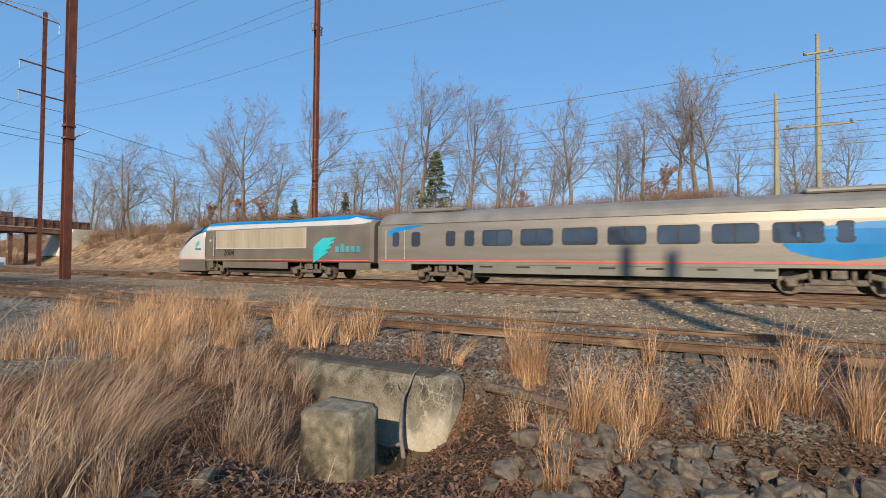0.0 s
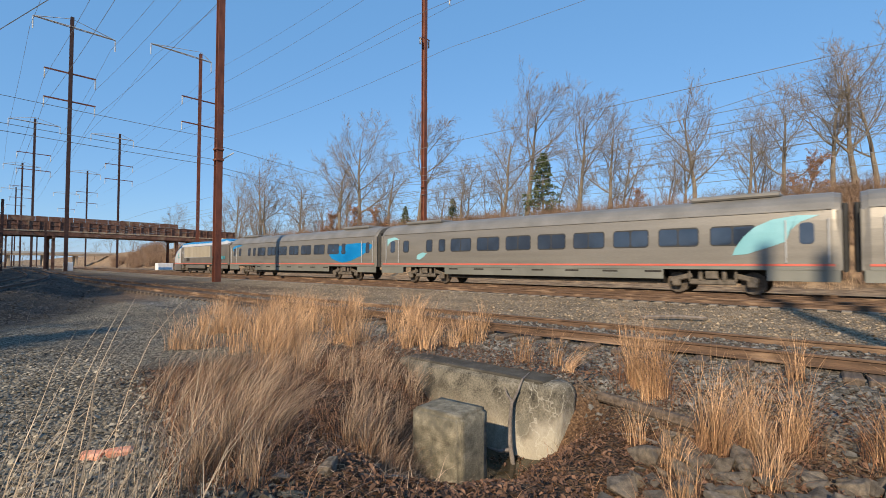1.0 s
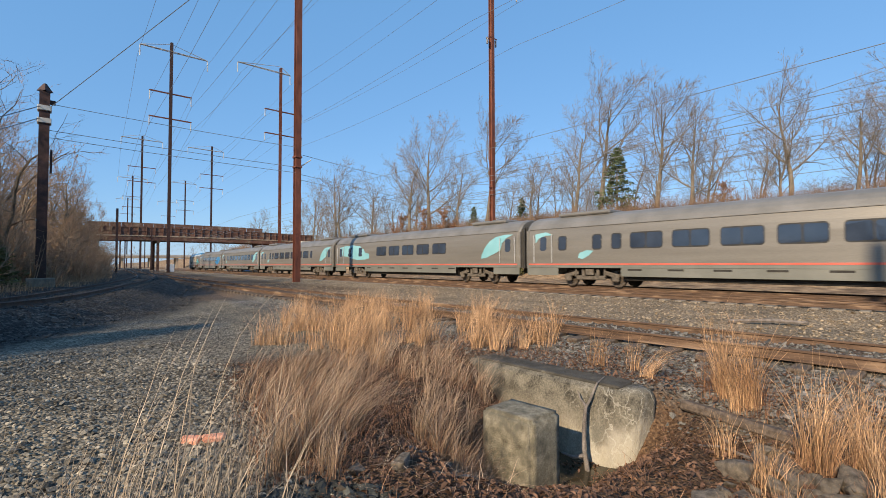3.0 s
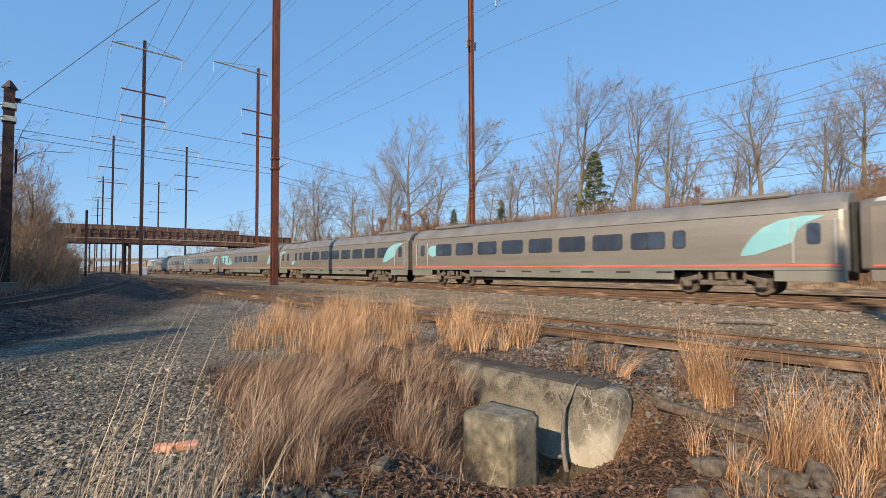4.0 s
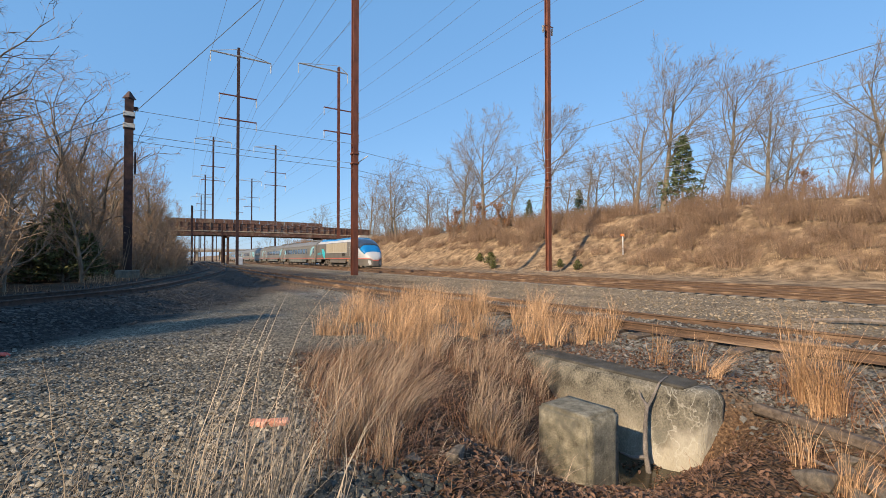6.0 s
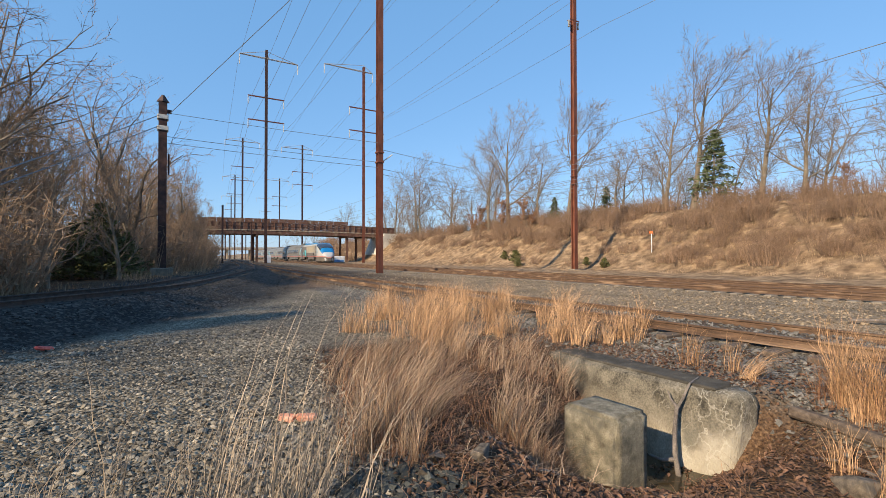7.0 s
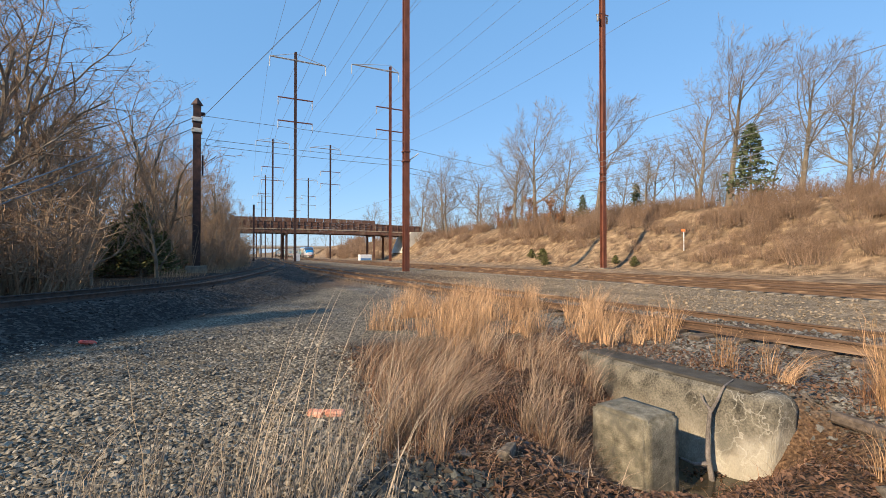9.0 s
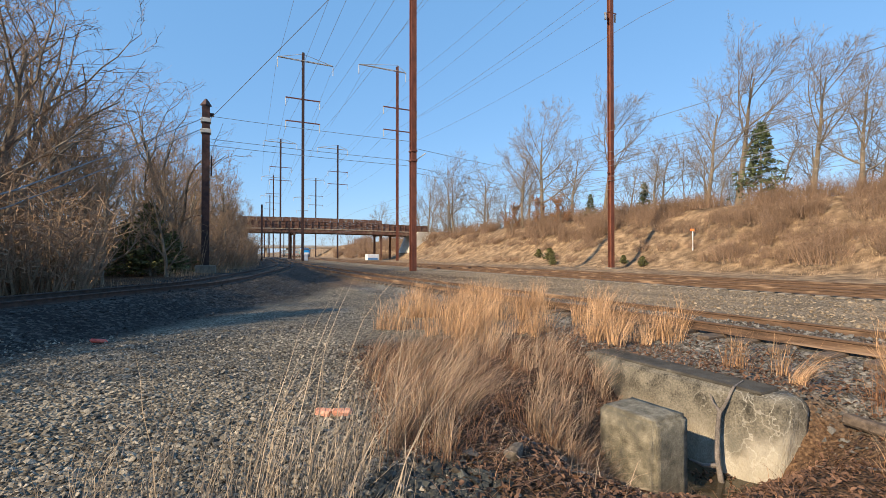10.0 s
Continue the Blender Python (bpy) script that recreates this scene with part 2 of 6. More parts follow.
def end_stained():
    """Old concrete: weathered dark above, washed cream below, with white lime veins towards the wall's free end."""
    m = CONC_LIME.copy()
    m.name = "streaked_concrete"
    n, l = m.node_tree.nodes, m.node_tree.links
    bs = n["Principled BSDF"]
    lime = bs.inputs["Base Color"].links[0].from_socket
    tc = n.new("ShaderNodeTexCoord")

    def math_(op, a, b):
        q = n.new("ShaderNodeMath")
        q.operation = op
        for k, v in enumerate((a, b)):
            if isinstance(v, float):
                q.inputs[k].default_value = v
            else:
                l.new(v, q.inputs[k])
        return q.outputs[0]

    def span_(v, lo, hi):
        q = n.new("ShaderNodeMapRange")
        q.inputs["From Min"].default_value, q.inputs["From Max"].default_value = lo, hi
        l.new(v, q.inputs["Value"])
        return q.outputs[0]

    def mixed(f, a, b):
        q = n.new("ShaderNodeMix")
        q.data_type = "RGBA"
        l.new(f, q.inputs["Factor"])
        l.new(a, q.inputs[6])
        if isinstance(b, tuple):
            q.inputs[7].default_value = b
        else:
            l.new(b, q.inputs[7])
        return q.outputs[2]

    no = n.new("ShaderNodeTexNoise")
    no.inputs["Scale"].default_value, no.inputs["Detail"].default_value = 4.5, 10.0
    l.new(tc.outputs["Object"], no.inputs["Vector"])
    speck = n.new("ShaderNodeTexNoise")
    speck.inputs["Scale"].default_value, speck.inputs["Detail"].default_value = 42.0, 6.0
    l.new(tc.outputs["Object"], speck.inputs["Vector"])
    ra = n.new("ShaderNodeValToRGB")
    ra.color_ramp.elements[0].position, ra.color_ramp.elements[0].color = 0.38, (0.042, 0.038, 0.030, 1)
    ra.color_ramp.elements[1].position, ra.color_ramp.elements[1].color = 0.64, (0.24, 0.215, 0.168, 1)
    l.new(math_("ADD", math_("MULTIPLY", no.outputs["Fac"], 0.55), math_("MULTIPLY", speck.outputs["Fac"], 0.45)), ra.inputs["Fac"])
    se = n.new("ShaderNodeSeparateXYZ")
    l.new(tc.outputs["Object"], se.inputs[0])
    # a ragged tide line: cream below about z -0.85
    tide = span_(math_("ADD", se.outputs["Z"], math_("MULTIPLY", no.outputs["Fac"], 0.7)), -0.42, -0.86)
    col = mixed(tide, ra.outputs["Color"], lime)
    # branching lime veins, thickest by the free end
    wp = n.new("ShaderNodeTexNoise")
    wp.inputs["Scale"].default_value, wp.inputs["Detail"].default_value = 5.0, 4.0
    l.new(tc.outputs["Object"], wp.inputs["Vector"])
    ad = n.new("ShaderNodeVectorMath")
    ad.operation = "MULTIPLY_ADD"
    ad.inputs[1].default_value = (0.35, 0.35, 0.15)
    l.new(wp.outputs["Color"], ad.inputs[0])
    l.new(tc.outputs["Object"], ad.inputs[2])
    sq = n.new("ShaderNodeMapping")
    sq.inputs["Scale"].default_value = (4.2, 4.2, 2.0)
    l.new(ad.outputs[0], sq.inputs["Vector"])
    vo = n.new("ShaderNodeTexVoronoi")
    vo.feature = "DISTANCE_TO_EDGE"
    vo.inputs["Scale"].default_value = 1.0
    l.new(sq.outputs[0], vo.inputs["Vector"])
    vein = span_(vo.outputs["Distance"], 0.032, 0.002)
    near_end = span_(math_("ADD", se.outputs["Y"], math_("MULTIPLY", no.outputs["Fac"], 2.4)), 5.6, 4.2)
    col = mixed(math_("MULTIPLY", math_("MULTIPLY", vein, near_end), 0.6), col, (0.56, 0.53, 0.46, 1))
    crust = span_(math_("ADD", math_("MULTIPLY", se.outputs["Y"], 0.8), math_("ADD", se.outputs["Z"], math_("MULTIPLY", no.outputs["Fac"], 1.4))), 2.50, 2.15)
    col = mixed(math_("MULTIPLY", crust, 0.5), col, (0.52, 0.48, 0.40, 1))
    l.new(col, bs.inputs["Base Color"])
    return m


CONC_STAIN = end_stained()
CONC_TOP = material("dark_mossy_top", [(0.3, (0.032, 0.028, 0.022)), (0.7, (0.09, 0.08, 0.064))], 4, 0.95, 0.7, 70, spots=(4, 0.66, 0.8, (0.30, 0.27, 0.2)))
WATER = material("dark_ditch_water", [(0.3, (0.035, 0.026, 0.014)), (0.7, (0.06, 0.045, 0.025))], 2, 0.08, 0.05, 12)
ROOT = material("dead_grey_branch", [(0.3, (0.10, 0.085, 0.075)), (0.7, (0.25, 0.215, 0.19))], 9, 0.9, 0.5, 60)
BRIDGE_RUST = material("rusty_bridge_steel", [(0.3, (0.09, 0.045, 0.032)), (0.7, (0.20, 0.105, 0.075))], 1.2, 0.8, 0.2, 12, spots=(0.5, 0.55, 0.7, (0.24, 0.17, 0.12)))
BRIDGE_EDGE = material("tan_deck_edge", [(0.3, (0.30, 0.22, 0.15)), (0.7, (0.46, 0.36, 0.26))], 1.2, 0.85, 0.2, 12)
BRIDGE_CONC = material("pale_abutment_concrete", [(0.3, (0.45, 0.42, 0.36)), (0.7, (0.62, 0.59, 0.52))], 0.8, 0.9, 0.2, 12)
CAR_WHITE = material("white_equipment_paint", [(0.3, (0.66, 0.68, 0.7)), (0.7, (0.8, 0.81, 0.82))], 2, 0.4, 0.05, 20, grain=0.04)
SHEET_BLUE = material("blue_tarp", [(0.3, (0.08, 0.2, 0.4)), (0.7, (0.14, 0.3, 0.55))], 2, 0.5, 0.1, 20)
SIGN_RED = material("orange_red_paint", [(0.3, (0.7, 0.16, 0.05)), (0.7, (0.85, 0.25, 0.08))], 2, 0.5, 0.05, 20)
BRICK = material("orange_broken_brick", [(0.3, (0.55, 0.2, 0.11)), (0.7, (0.8, 0.42, 0.3))], 12, 0.85, 0.4, 60)
LITTER_RED = material("faded_red_plastic", [(0.3, (0.5, 0.05, 0.04)), (0.7, (0.75, 0.15, 0.1))], 8, 0.5, 0.2, 40)
# train
SILVER = material("brushed_stainless_side", [(0.3, (0.195, 0.18, 0.158)), (0.7, (0.25, 0.232, 0.205))], 0.7, 0.42, 0.06, 25, 0.35, stretch=(1, 0.25, 3), grain=0.10)
SILVER_ROOF = material("grey_train_roof", [(0.3, (0.175, 0.167, 0.152)), (0.7, (0.245, 0.233, 0.215))], 0.8, 0.5, 0.1, 20, 0.3, grain=0.10)
SKIRT = material("grey_green_skirt", [(0.3, (0.16, 0.163, 0.145)), (0.7, (0.22, 0.22, 0.195))], 0.8, 0.5, 0.1, 20, 0.2, grain=0.04)
LOCO_GREY = material("taupe_grey_paint", [(0.3, (0.135, 0.12, 0.105)), (0.7, (0.175, 0.157, 0.138))], 0.7, 0.45, 0.06, 20, 0.2, grain=0.10)
GRILLE = material("cream_side_panel", [(0.3, (0.33, 0.285, 0.215)), (0.7, (0.42, 0.37, 0.29))], 0.6, 0.5, 0.1, 20, 0.15, stretch=(1, 3, 0.2), grain=0.10)
TRAIN_WHITE = material("white_nose_paint", [(0.3, (0.42, 0.425, 0.43)), (0.7, (0.48, 0.485, 0.49))], 0.7, 0.25, 0.0, 20, grain=0.04)
TRAIN_BLUE = material("blue_livery_paint", [(0.3, (0.0, 0.15, 0.40)), (0.7, (0.005, 0.21, 0.50))], 0.7, 0.3, 0.0, 20, grain=0.04)
TEAL = material("teal_livery_paint", [(0.3, (0.015, 0.36, 0.43)), (0.7, (0.035, 0.46, 0.52))], 0.7, 0.3, 0.0, 20, grain=0.04)
LETTER_TEAL = material("dark_teal_lettering", [(0.3, (0.05, 0.22, 0.27)), (0.7, (0.09, 0.30, 0.34))], 0.7, 0.4, 0.0, 20, grain=0.04)
PALE_TEAL = material("pale_mint_livery_paint", [(0.3, (0.17, 0.40, 0.45)), (0.7, (0.24, 0.48, 0.53))], 0.7, 0.35, 0.0, 20, grain=0.04)
TRAIN_RED = material("red_stripe_paint", [(0.3, (0.50, 0.10, 0.07)), (0.7, (0.62, 0.15, 0.11))], 0.7, 0.4, 0.0, 20, grain=0.04)
GLASS = material("dark_blue_window_glass", [(0.3, (0.02, 0.03, 0.05)), (0.7, (0.045, 0.06, 0.09))], 0.7, 0.06, 0.0, 20, spec=0.8, grain=0.04)
SEAL = material("black_rubber_seal", [(0.3, (0.02, 0.02, 0.02)), (0.7, (0.04, 0.04, 0.04))], 3, 0.7, 0.1, 30)
UNDER = material("black_underframe", [(0.3, (0.018, 0.016, 0.014)), (0.7, (0.045, 0.04, 0.035))], 3, 0.8, 0.2, 30)
BOGIE = material("dusty_grey_bogie_steel", [(0.3, (0.085, 0.072, 0.058)), (0.7, (0.18, 0.152, 0.125))], 5, 0.7, 0.2, 30, 0.2)
WHEEL = material("worn_wheel_steel", [(0.3, (0.085, 0.068, 0.055)), (0.7, (0.17, 0.14, 0.115))], 5, 0.5, 0.1, 30, 0.5)

# ---------------------------------------------------------------- ground
# line of the curving siding, and of the track nearest to the camera
SIDING = [(-14, 3.0), (-7.6, 10.2), (-3.78, 15.5), (-2.3, 17.7), (-0.2, 20.9), (2.1, 29.0), (4.8, 40.0), (7.7, 55.0), (9.8, 75.0), (12.0, 100.0), (15, 130), (24, 190)]
NEAR = [(9.9, -120), (9.7, -40), (9.35, -4), (9.3, 0), (9.2, 6), (9.15, 20), (9.6, 40), (12.2, 80), (16.0, 115), (24, 170)]
SIDING_Z, NEAR_Z = 0.22, 0.0


def fine_line(line, step=0.6):
    """A smooth plan line through the given places (Catmull-Rom), in even steps."""
    p = [Vector(q) for q in line]
    p = [2 * p[0] - p[1]] + p + [2 * p[-1] - p[-2]]
    raw = []
    for i in range(1, len(p) - 2):
        for k in range(24):
            t = k / 24
            raw.append(0.5 * (2 * p[i] + (p[i + 1] - p[i - 1]) * t + (2 * p[i - 1] - 5 * p[i] + 4 * p[i + 1] - p[i + 2]) * t * t + (3 * p[i] - p[i - 1] - 3 * p[i + 1] + p[i + 2]) * t ** 3))
    raw.append(p[-2])
    out, left = [raw[0]], step
    for a, b in zip(raw, raw[1:]):
        d = (b - a).length
        pos = 0.0
        while d - pos > left:
            pos += left
            out.append(a.lerp(b, pos / d))
            left = step
        left -= d - pos
    return out


SIDING_LINE, NEAR_LINE = fine_line(SIDING), fine_line(NEAR)
SIDING_ARR = np.array([(q.x, q.y) for q in SIDING_LINE[::2]])


def siding_x(y):
    return np.interp(y, SIDING_ARR[:, 1], SIDING_ARR[:, 0])


def near_x(y):
    return np.interp(y, [q[1] for q in NEAR], [q[0] for q in NEAR])


def lumps(x, y, s, seed=0.0):
    return (np.sin(x * s + seed) * np.cos(y * s * 1.13 + seed * 1.7) + 0.5 * np.sin(x * s * 2.3 + y * s * 1.7 + seed * 3.1) + 0.3 * np.cos(x * s * 4.1 - y * s * 3.7 + seed)) / 1.8


def ground_z(x, y):
    x, y = np.asarray(x, float), np.asarray(y, float)
    xm = x - bend(y)
    z = -0.46 + 0.03 * lumps(x, y, 0.9, 1.0) + 0.012 * lumps(x, y, 4.0, 2.0)
    # flat between the tracks, ballast of the main line
    z = z + (0.18 - 0.0) * smooth(10.2, 12, xm - 0.0) * (1 - smooth(28, 30.5, xm))
    z = np.maximum(z, -0.22 - 0.5 * (1 - smooth(17.2, 18.4, xm) * (1 - smooth(26.4, 28.2, xm))))
    # ballast of the nearest track
    dn = np.abs(x - near_x(y))
    z = np.maximum(z, -0.25 - 0.45 * np.maximum(dn - 1.25, 0))
    z = np.where(dn < 0.66, np.maximum(z, -0.115 + 0.02 * lumps(x, y, 3.0, 4)), z)
    # bed of the siding, and the wood's floor beside it
    sx = siding_x(np.clip(y, 3, 190))
    ds = (sx - x) * 0.83
    z = np.maximum(z, (SIDING_Z - 0.17) - 0.36 * np.maximum(np.abs(ds) - 1.4, 0))
    z = np.where(ds > 2, np.maximum(z, -0.15 + 0.1 * lumps(x, y, 0.6)), z)
    # the bank beyond the line
    up = smooth(43.5, 60.5, xm + 1.2 * lumps(x, y, 0.16, 4.0))
    z = z + up * 8.0 + up * (1 - up) * 4 * 0.35 * lumps(x, y, 0.7, 3.0) + 0.12 * smooth(30, 36, xm) * lumps(x, y, 0.8, 5)
    # ditch by the culvert, falling away from the yard
    hollow = smooth(2.3, 4.25, x + 0.12 * lumps(x, y, 2.0, 6)) * (1 - smooth(6.0, 6.5 + 0.8 * (1 - smooth(2.7, 3.3, y)), x)) * smooth(-7.0, -4.0, y)
    z = z - hollow * (0.36 + 0.68 * smooth(2.2, 3.5, y)) * (1 - smooth(4.0, 5.7, y + 0.5 * (4.7 - np.clip(x, 3, 6))))
    z = z - 0.10 * hollow * np.abs(lumps(x, y, 3.1, 8))
    return z


def span(lo, hi, step):
    return list(np.arange(lo, hi, step))


XS = [-2600, -1400, -700, -350, -180, -110, -75] + span(-55, -16, 2.0) + span(-16, -4, 0.5) + span(-4, 12, 0.16) + span(12, 31, 0.45) + span(31, 72, 1.0) + span(72, 130, 5) + [150, 200, 280, 400, 700, 1400, 2600]
YS = [-2600, -1400, -700, -350, -180, -100, -60] + span(-45, -8, 2.0) + span(-8, -3, 0.5) + span(-3, 14, 0.16) + span(14, 34, 0.5) + span(34, 90, 1.2) + span(90, 240, 4) + [260, 320, 420, 600, 1000, 1700, 2800]
gx, gy = np.meshgrid(np.array(XS), np.array(YS), indexing="ij")
gz = ground_z(gx, gy)
nx, ny = gx.shape
verts = np.stack([gx.ravel(), gy.ravel(), gz.ravel()], 1)
ii, jj = np.meshgrid(np.arange(nx - 1), np.arange(ny - 1), indexing="ij")
a0 = (ii * ny + jj).ravel()
faces = np.stack([a0, a0 + ny, a0 + ny + 1, a0 + 1], 1)
gme = bpy.data.meshes.new("ground")
gme.from_pydata(verts.tolist(), [], faces.tolist())
gme.polygons.foreach_set("use_smooth", [True] * len(gme.polygons))
# what the ground is made of: red yard gravel, green tan ballast, blue leaf litter, alpha dry bank
X, Y = verts[:, 0], verts[:, 1]
XM = X - bend(Y)
wob = 0.5 * lumps(X, Y, 1.3, 7) + 0.25 * lumps(X, Y, 5.1, 9)
ballast = smooth(10.6, 11.4, XM + wob) * (1 - smooth(27.5, 29.5, XM + wob))
blue = (1 - smooth(2.3, 3.1, np.abs(X - near_x(Y)) + wob * 0.6))
edge = 1.6 + np.clip((Y - 3) * 0.12, -0.6, 3.0)
litter = smooth(-0.5, 0.5, X - edge + 0.4 * wob) * (1 - smooth(6.2, 7.0, X + wob)) * (1 - smooth(7.2, 9.2, Y + wob * 2))
bank = smooth(29, 31, XM + wob)
wood = smooth(2.6, 3.6, (siding_x(np.clip(Y, 3, 190)) - X) * 0.83 + wob)
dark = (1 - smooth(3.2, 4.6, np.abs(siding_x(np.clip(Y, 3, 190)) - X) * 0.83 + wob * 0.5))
between = smooth(22, 27, Y + 2 * wob) * (1 - smooth(150, 170, Y)) * smooth(1.8, 3.0, X - siding_x(np.clip(Y, 3, 190)) + wob) * (1 - smooth(14.5, 16.5, XM + wob))
strip = smooth(1.6, 2.2, X - siding_x(np.clip(Y, 3, 190)) + wob) * (1 - smooth(3.2, 4.2, X - siding_x(np.clip(Y, 3, 190)) + wob)) * smooth(12, 15, Y)
litter = np.maximum(litter, 0.85 * (np.abs(X - near_x(Y)) < 0.72))
litter = np.maximum(litter, np.maximum(0.75 * between, 0.7 * strip * np.clip(0.6 + lumps(X, Y, 2.1, 3), 0, 1)))
for nm, arr in (("ballast", ballast), ("stone", blue), ("litter", np.maximum(litter, wood)), ("bank", bank), ("siding", dark)):
    at = gme.attributes.new(nm, "FLOAT", "POINT")
    at.data.foreach_set("value", np.clip(arr, 0, 1).astype(np.float32))


def ground_material():
    m = bpy.data.materials.new("ground_cover")
    m.use_nodes = True
    n, l = m.node_tree.nodes, m.node_tree.links
    bs = n["Principled BSDF"]
    bs.inputs["Roughness"].default_value = 0.95
    bs.inputs["Specular IOR Level"].default_value = 0.2
    tc = n.new("ShaderNodeTexCoord")

    def stones(scale, ramp):
        v = n.new("ShaderNodeTexVoronoi")
        v.inputs["Scale"].default_value = scale
        l.new(tc.outputs["Object"], v.inputs["Vector"])
        s = n.new("ShaderNodeSeparateColor")
        l.new(v.outputs["Color"], s.inputs[0])
        r = n.new("ShaderNodeValToRGB")
        while len(r.color_ramp.elements) < len(ramp):
            r.color_ramp.elements.new(0.5)
        for e, (p, c) in zip(r.color_ramp.elements, ramp):
            e.position, e.color = p, (*c, 1)
        l.new(s.outputs[0], r.inputs["Fac"])
        return r.outputs["Color"], v.outputs["Distance"]

    def clouds(scale, ramp, detail=8):
        v = n.new("ShaderNodeTexNoise")
        v.inputs["Scale"].default_value, v.inputs["Detail"].default_value = scale, detail
        l.new(tc.outputs["Object"], v.inputs["Vector"])
        r = n.new("ShaderNodeValToRGB")
        while len(r.color_ramp.elements) < len(ramp):
            r.color_ramp.elements.new(0.5)
        for e, (p, c) in zip(r.color_ramp.elements, ramp):
            e.position, e.color = p, (*c, 1)
        l.new(v.outputs["Fac"], r.inputs["Fac"])
        return r.outputs["Color"], v.outputs["Fac"]

    def blend(a, b, name):
        at = n.new("ShaderNodeAttribute")
        at.attribute_name = name
        mx = n.new("ShaderNodeMix")
        mx.data_type = "RGBA"
        l.new(at.outputs["Fac"], mx.inputs["Factor"])
        l.new(a, mx.inputs[6])
        l.new(b, mx.inputs[7])
        return mx.outputs[2]

    gravel, d1 = stones(25, [(0.0, (0.045, 0.039, 0.03)), (0.5, (0.14, 0.122, 0.094)), (1.0, (0.33, 0.295, 0.235))])
    tan, d2 = stones(24, [(0.0, (0.095, 0.068, 0.043)), (0.5, (0.225, 0.17, 0.112)), (1.0, (0.40, 0.318, 0.225))])
    blue_, d3 = stones(19, [(0.0, (0.05, 0.049, 0.047)), (0.5, (0.125, 0.122, 0.115)), (1.0, (0.26, 0.25, 0.235))])
    # siding bed: much darker stones than the other ballast
    siding_stone, d4 = stones(16, [(0.0, (0.016, 0.016, 0.016)), (0.6, (0.04, 0.038, 0.036)), (1.0, (0.12, 0.11, 0.10))])
    lit, f4 = clouds(26, [(0.3, (0.035, 0.021, 0.014)), (0.5, (0.09, 0.054, 0.033)), (0.7, (0.19, 0.12, 0.073))])
    bnk, f5 = clouds(1.1, [(0.30, (0.15, 0.098, 0.06)), (0.5, (0.275, 0.187, 0.115)), (0.70, (0.42, 0.30, 0.185))], 15)
    patch, _ = clouds(0.55, [(0.35, (0.72, 0.72, 0.72)), (0.65, (1.15, 1.13, 1.1))], 4)
    c = blend(gravel, tan, "ballast")
    c = blend(c, blue_, "stone")
    c = blend(c, lit, "litter")
    c = blend(c, siding_stone, "siding")
    c = blend(c, bnk, "bank")
    mu = n.new("ShaderNodeMix")
    mu.data_type, mu.blend_type = "RGBA", "MULTIPLY"
    mu.inputs["Factor"].default_value = 1.0
    l.new(c, mu.inputs[6])
    l.new(patch, mu.inputs[7])
    l.new(mu.outputs[2], bs.inputs["Base Color"])
    inv = n.new("ShaderNodeMath")
    inv.operation = "SUBTRACT"
    inv.inputs[0].default_value = 1.0
    l.new(d1, inv.inputs[1])
    bp = n.new("ShaderNodeBump")
    bp.inputs["Strength"].default_value, bp.inputs["Distance"].default_value = 0.9, 0.03
    l.new(inv.outputs[0], bp.inputs["Height"])
    l.new(bp.outputs[0], bs.inputs["Normal"])
    return m


tagged(part("ground", gme, ground_material()), "gravel yard, ballast, leaf litter and dry grassy bank", "ground", kind="structure")

# ---------------------------------------------------------------- tracks
RAIL_SHAPE = [(-0.070, -0.172), (0.070, -0.172), (0.070, -0.160), (0.012, -0.135), (0.010, -0.045), (0.036, -0.034), (0.036, -0.006), (0.028, 0.0), (-0.028, 0.0), (-0.036, -0.006), (-0.036, -0.034), (-0.010, -0.045), (-0.012, -0.135), (-0.070, -0.160)]


def sweep(line, shape, off, z):
    """A shape swept along a plan line at a sideways offset."""
    vs, fs = [], []
    n = len(shape)
    for i, p in enumerate(line):
        d = (line[min(i + 1, len(line) - 1)] - line[max(i - 1, 0)]).normalized()
        s = Vector((d.y, -d.x))
        for u, w in shape:
            q = p + s * (off + u)
            vs.append((q.x, q.y, z + w))
    for i in range(len(line) - 1):
        for k in range(n):
            k2 = (k + 1) % n
            fs.append((i * n + k, i * n + k2, (i + 1) * n + k2, (i + 1) * n + k))
    return vs, fs


def tie_mesh(name, mat_, length, w, h):
    b = box(length, w, h, (0, 0, 0), 0.02)
    me = bpy.data.meshes.new(name)
    b.to_mesh(me)
    b.free()
    me.materials.append(mat_)
    return me


TIES = []     # laid last


def track(line, z, rail_mat, label, tie):
    tr = thing("railway_track", label, "railway track", "railway tracks")
    thin = line[::3] + [line[-1]]
    for off in (-0.7535, 0.7535):
        ob = part("rail", sweep(thin, RAIL_SHAPE, off, z), rail_mat, tr)
        ob.data.materials.append(RAIL_HEAD)
    TIES.append((tr, line, z - 0.172 - 0.095, tie))
    return tr


main_ys = span(-150, 330, 0.61)

for xc, lab in ((24.48, "main line track with worn rails on concrete ties"), (20.25, "second main line track on concrete ties, pale tie ends showing")):
    track([Vector((xc + float(bend(y)), y)) for y in main_ys], 0.0, RUST_RAIL, lab, "concrete")
track(NEAR_LINE, NEAR_Z, RUST_RAIL, "disused rusty track half sunk in ballast", "wood")
track(SIDING_LINE, SIDING_Z, DARK_RAIL, "dark curving siding track in the wood's shade", "wood")

# ---------------------------------------------------------------- line poles and wires


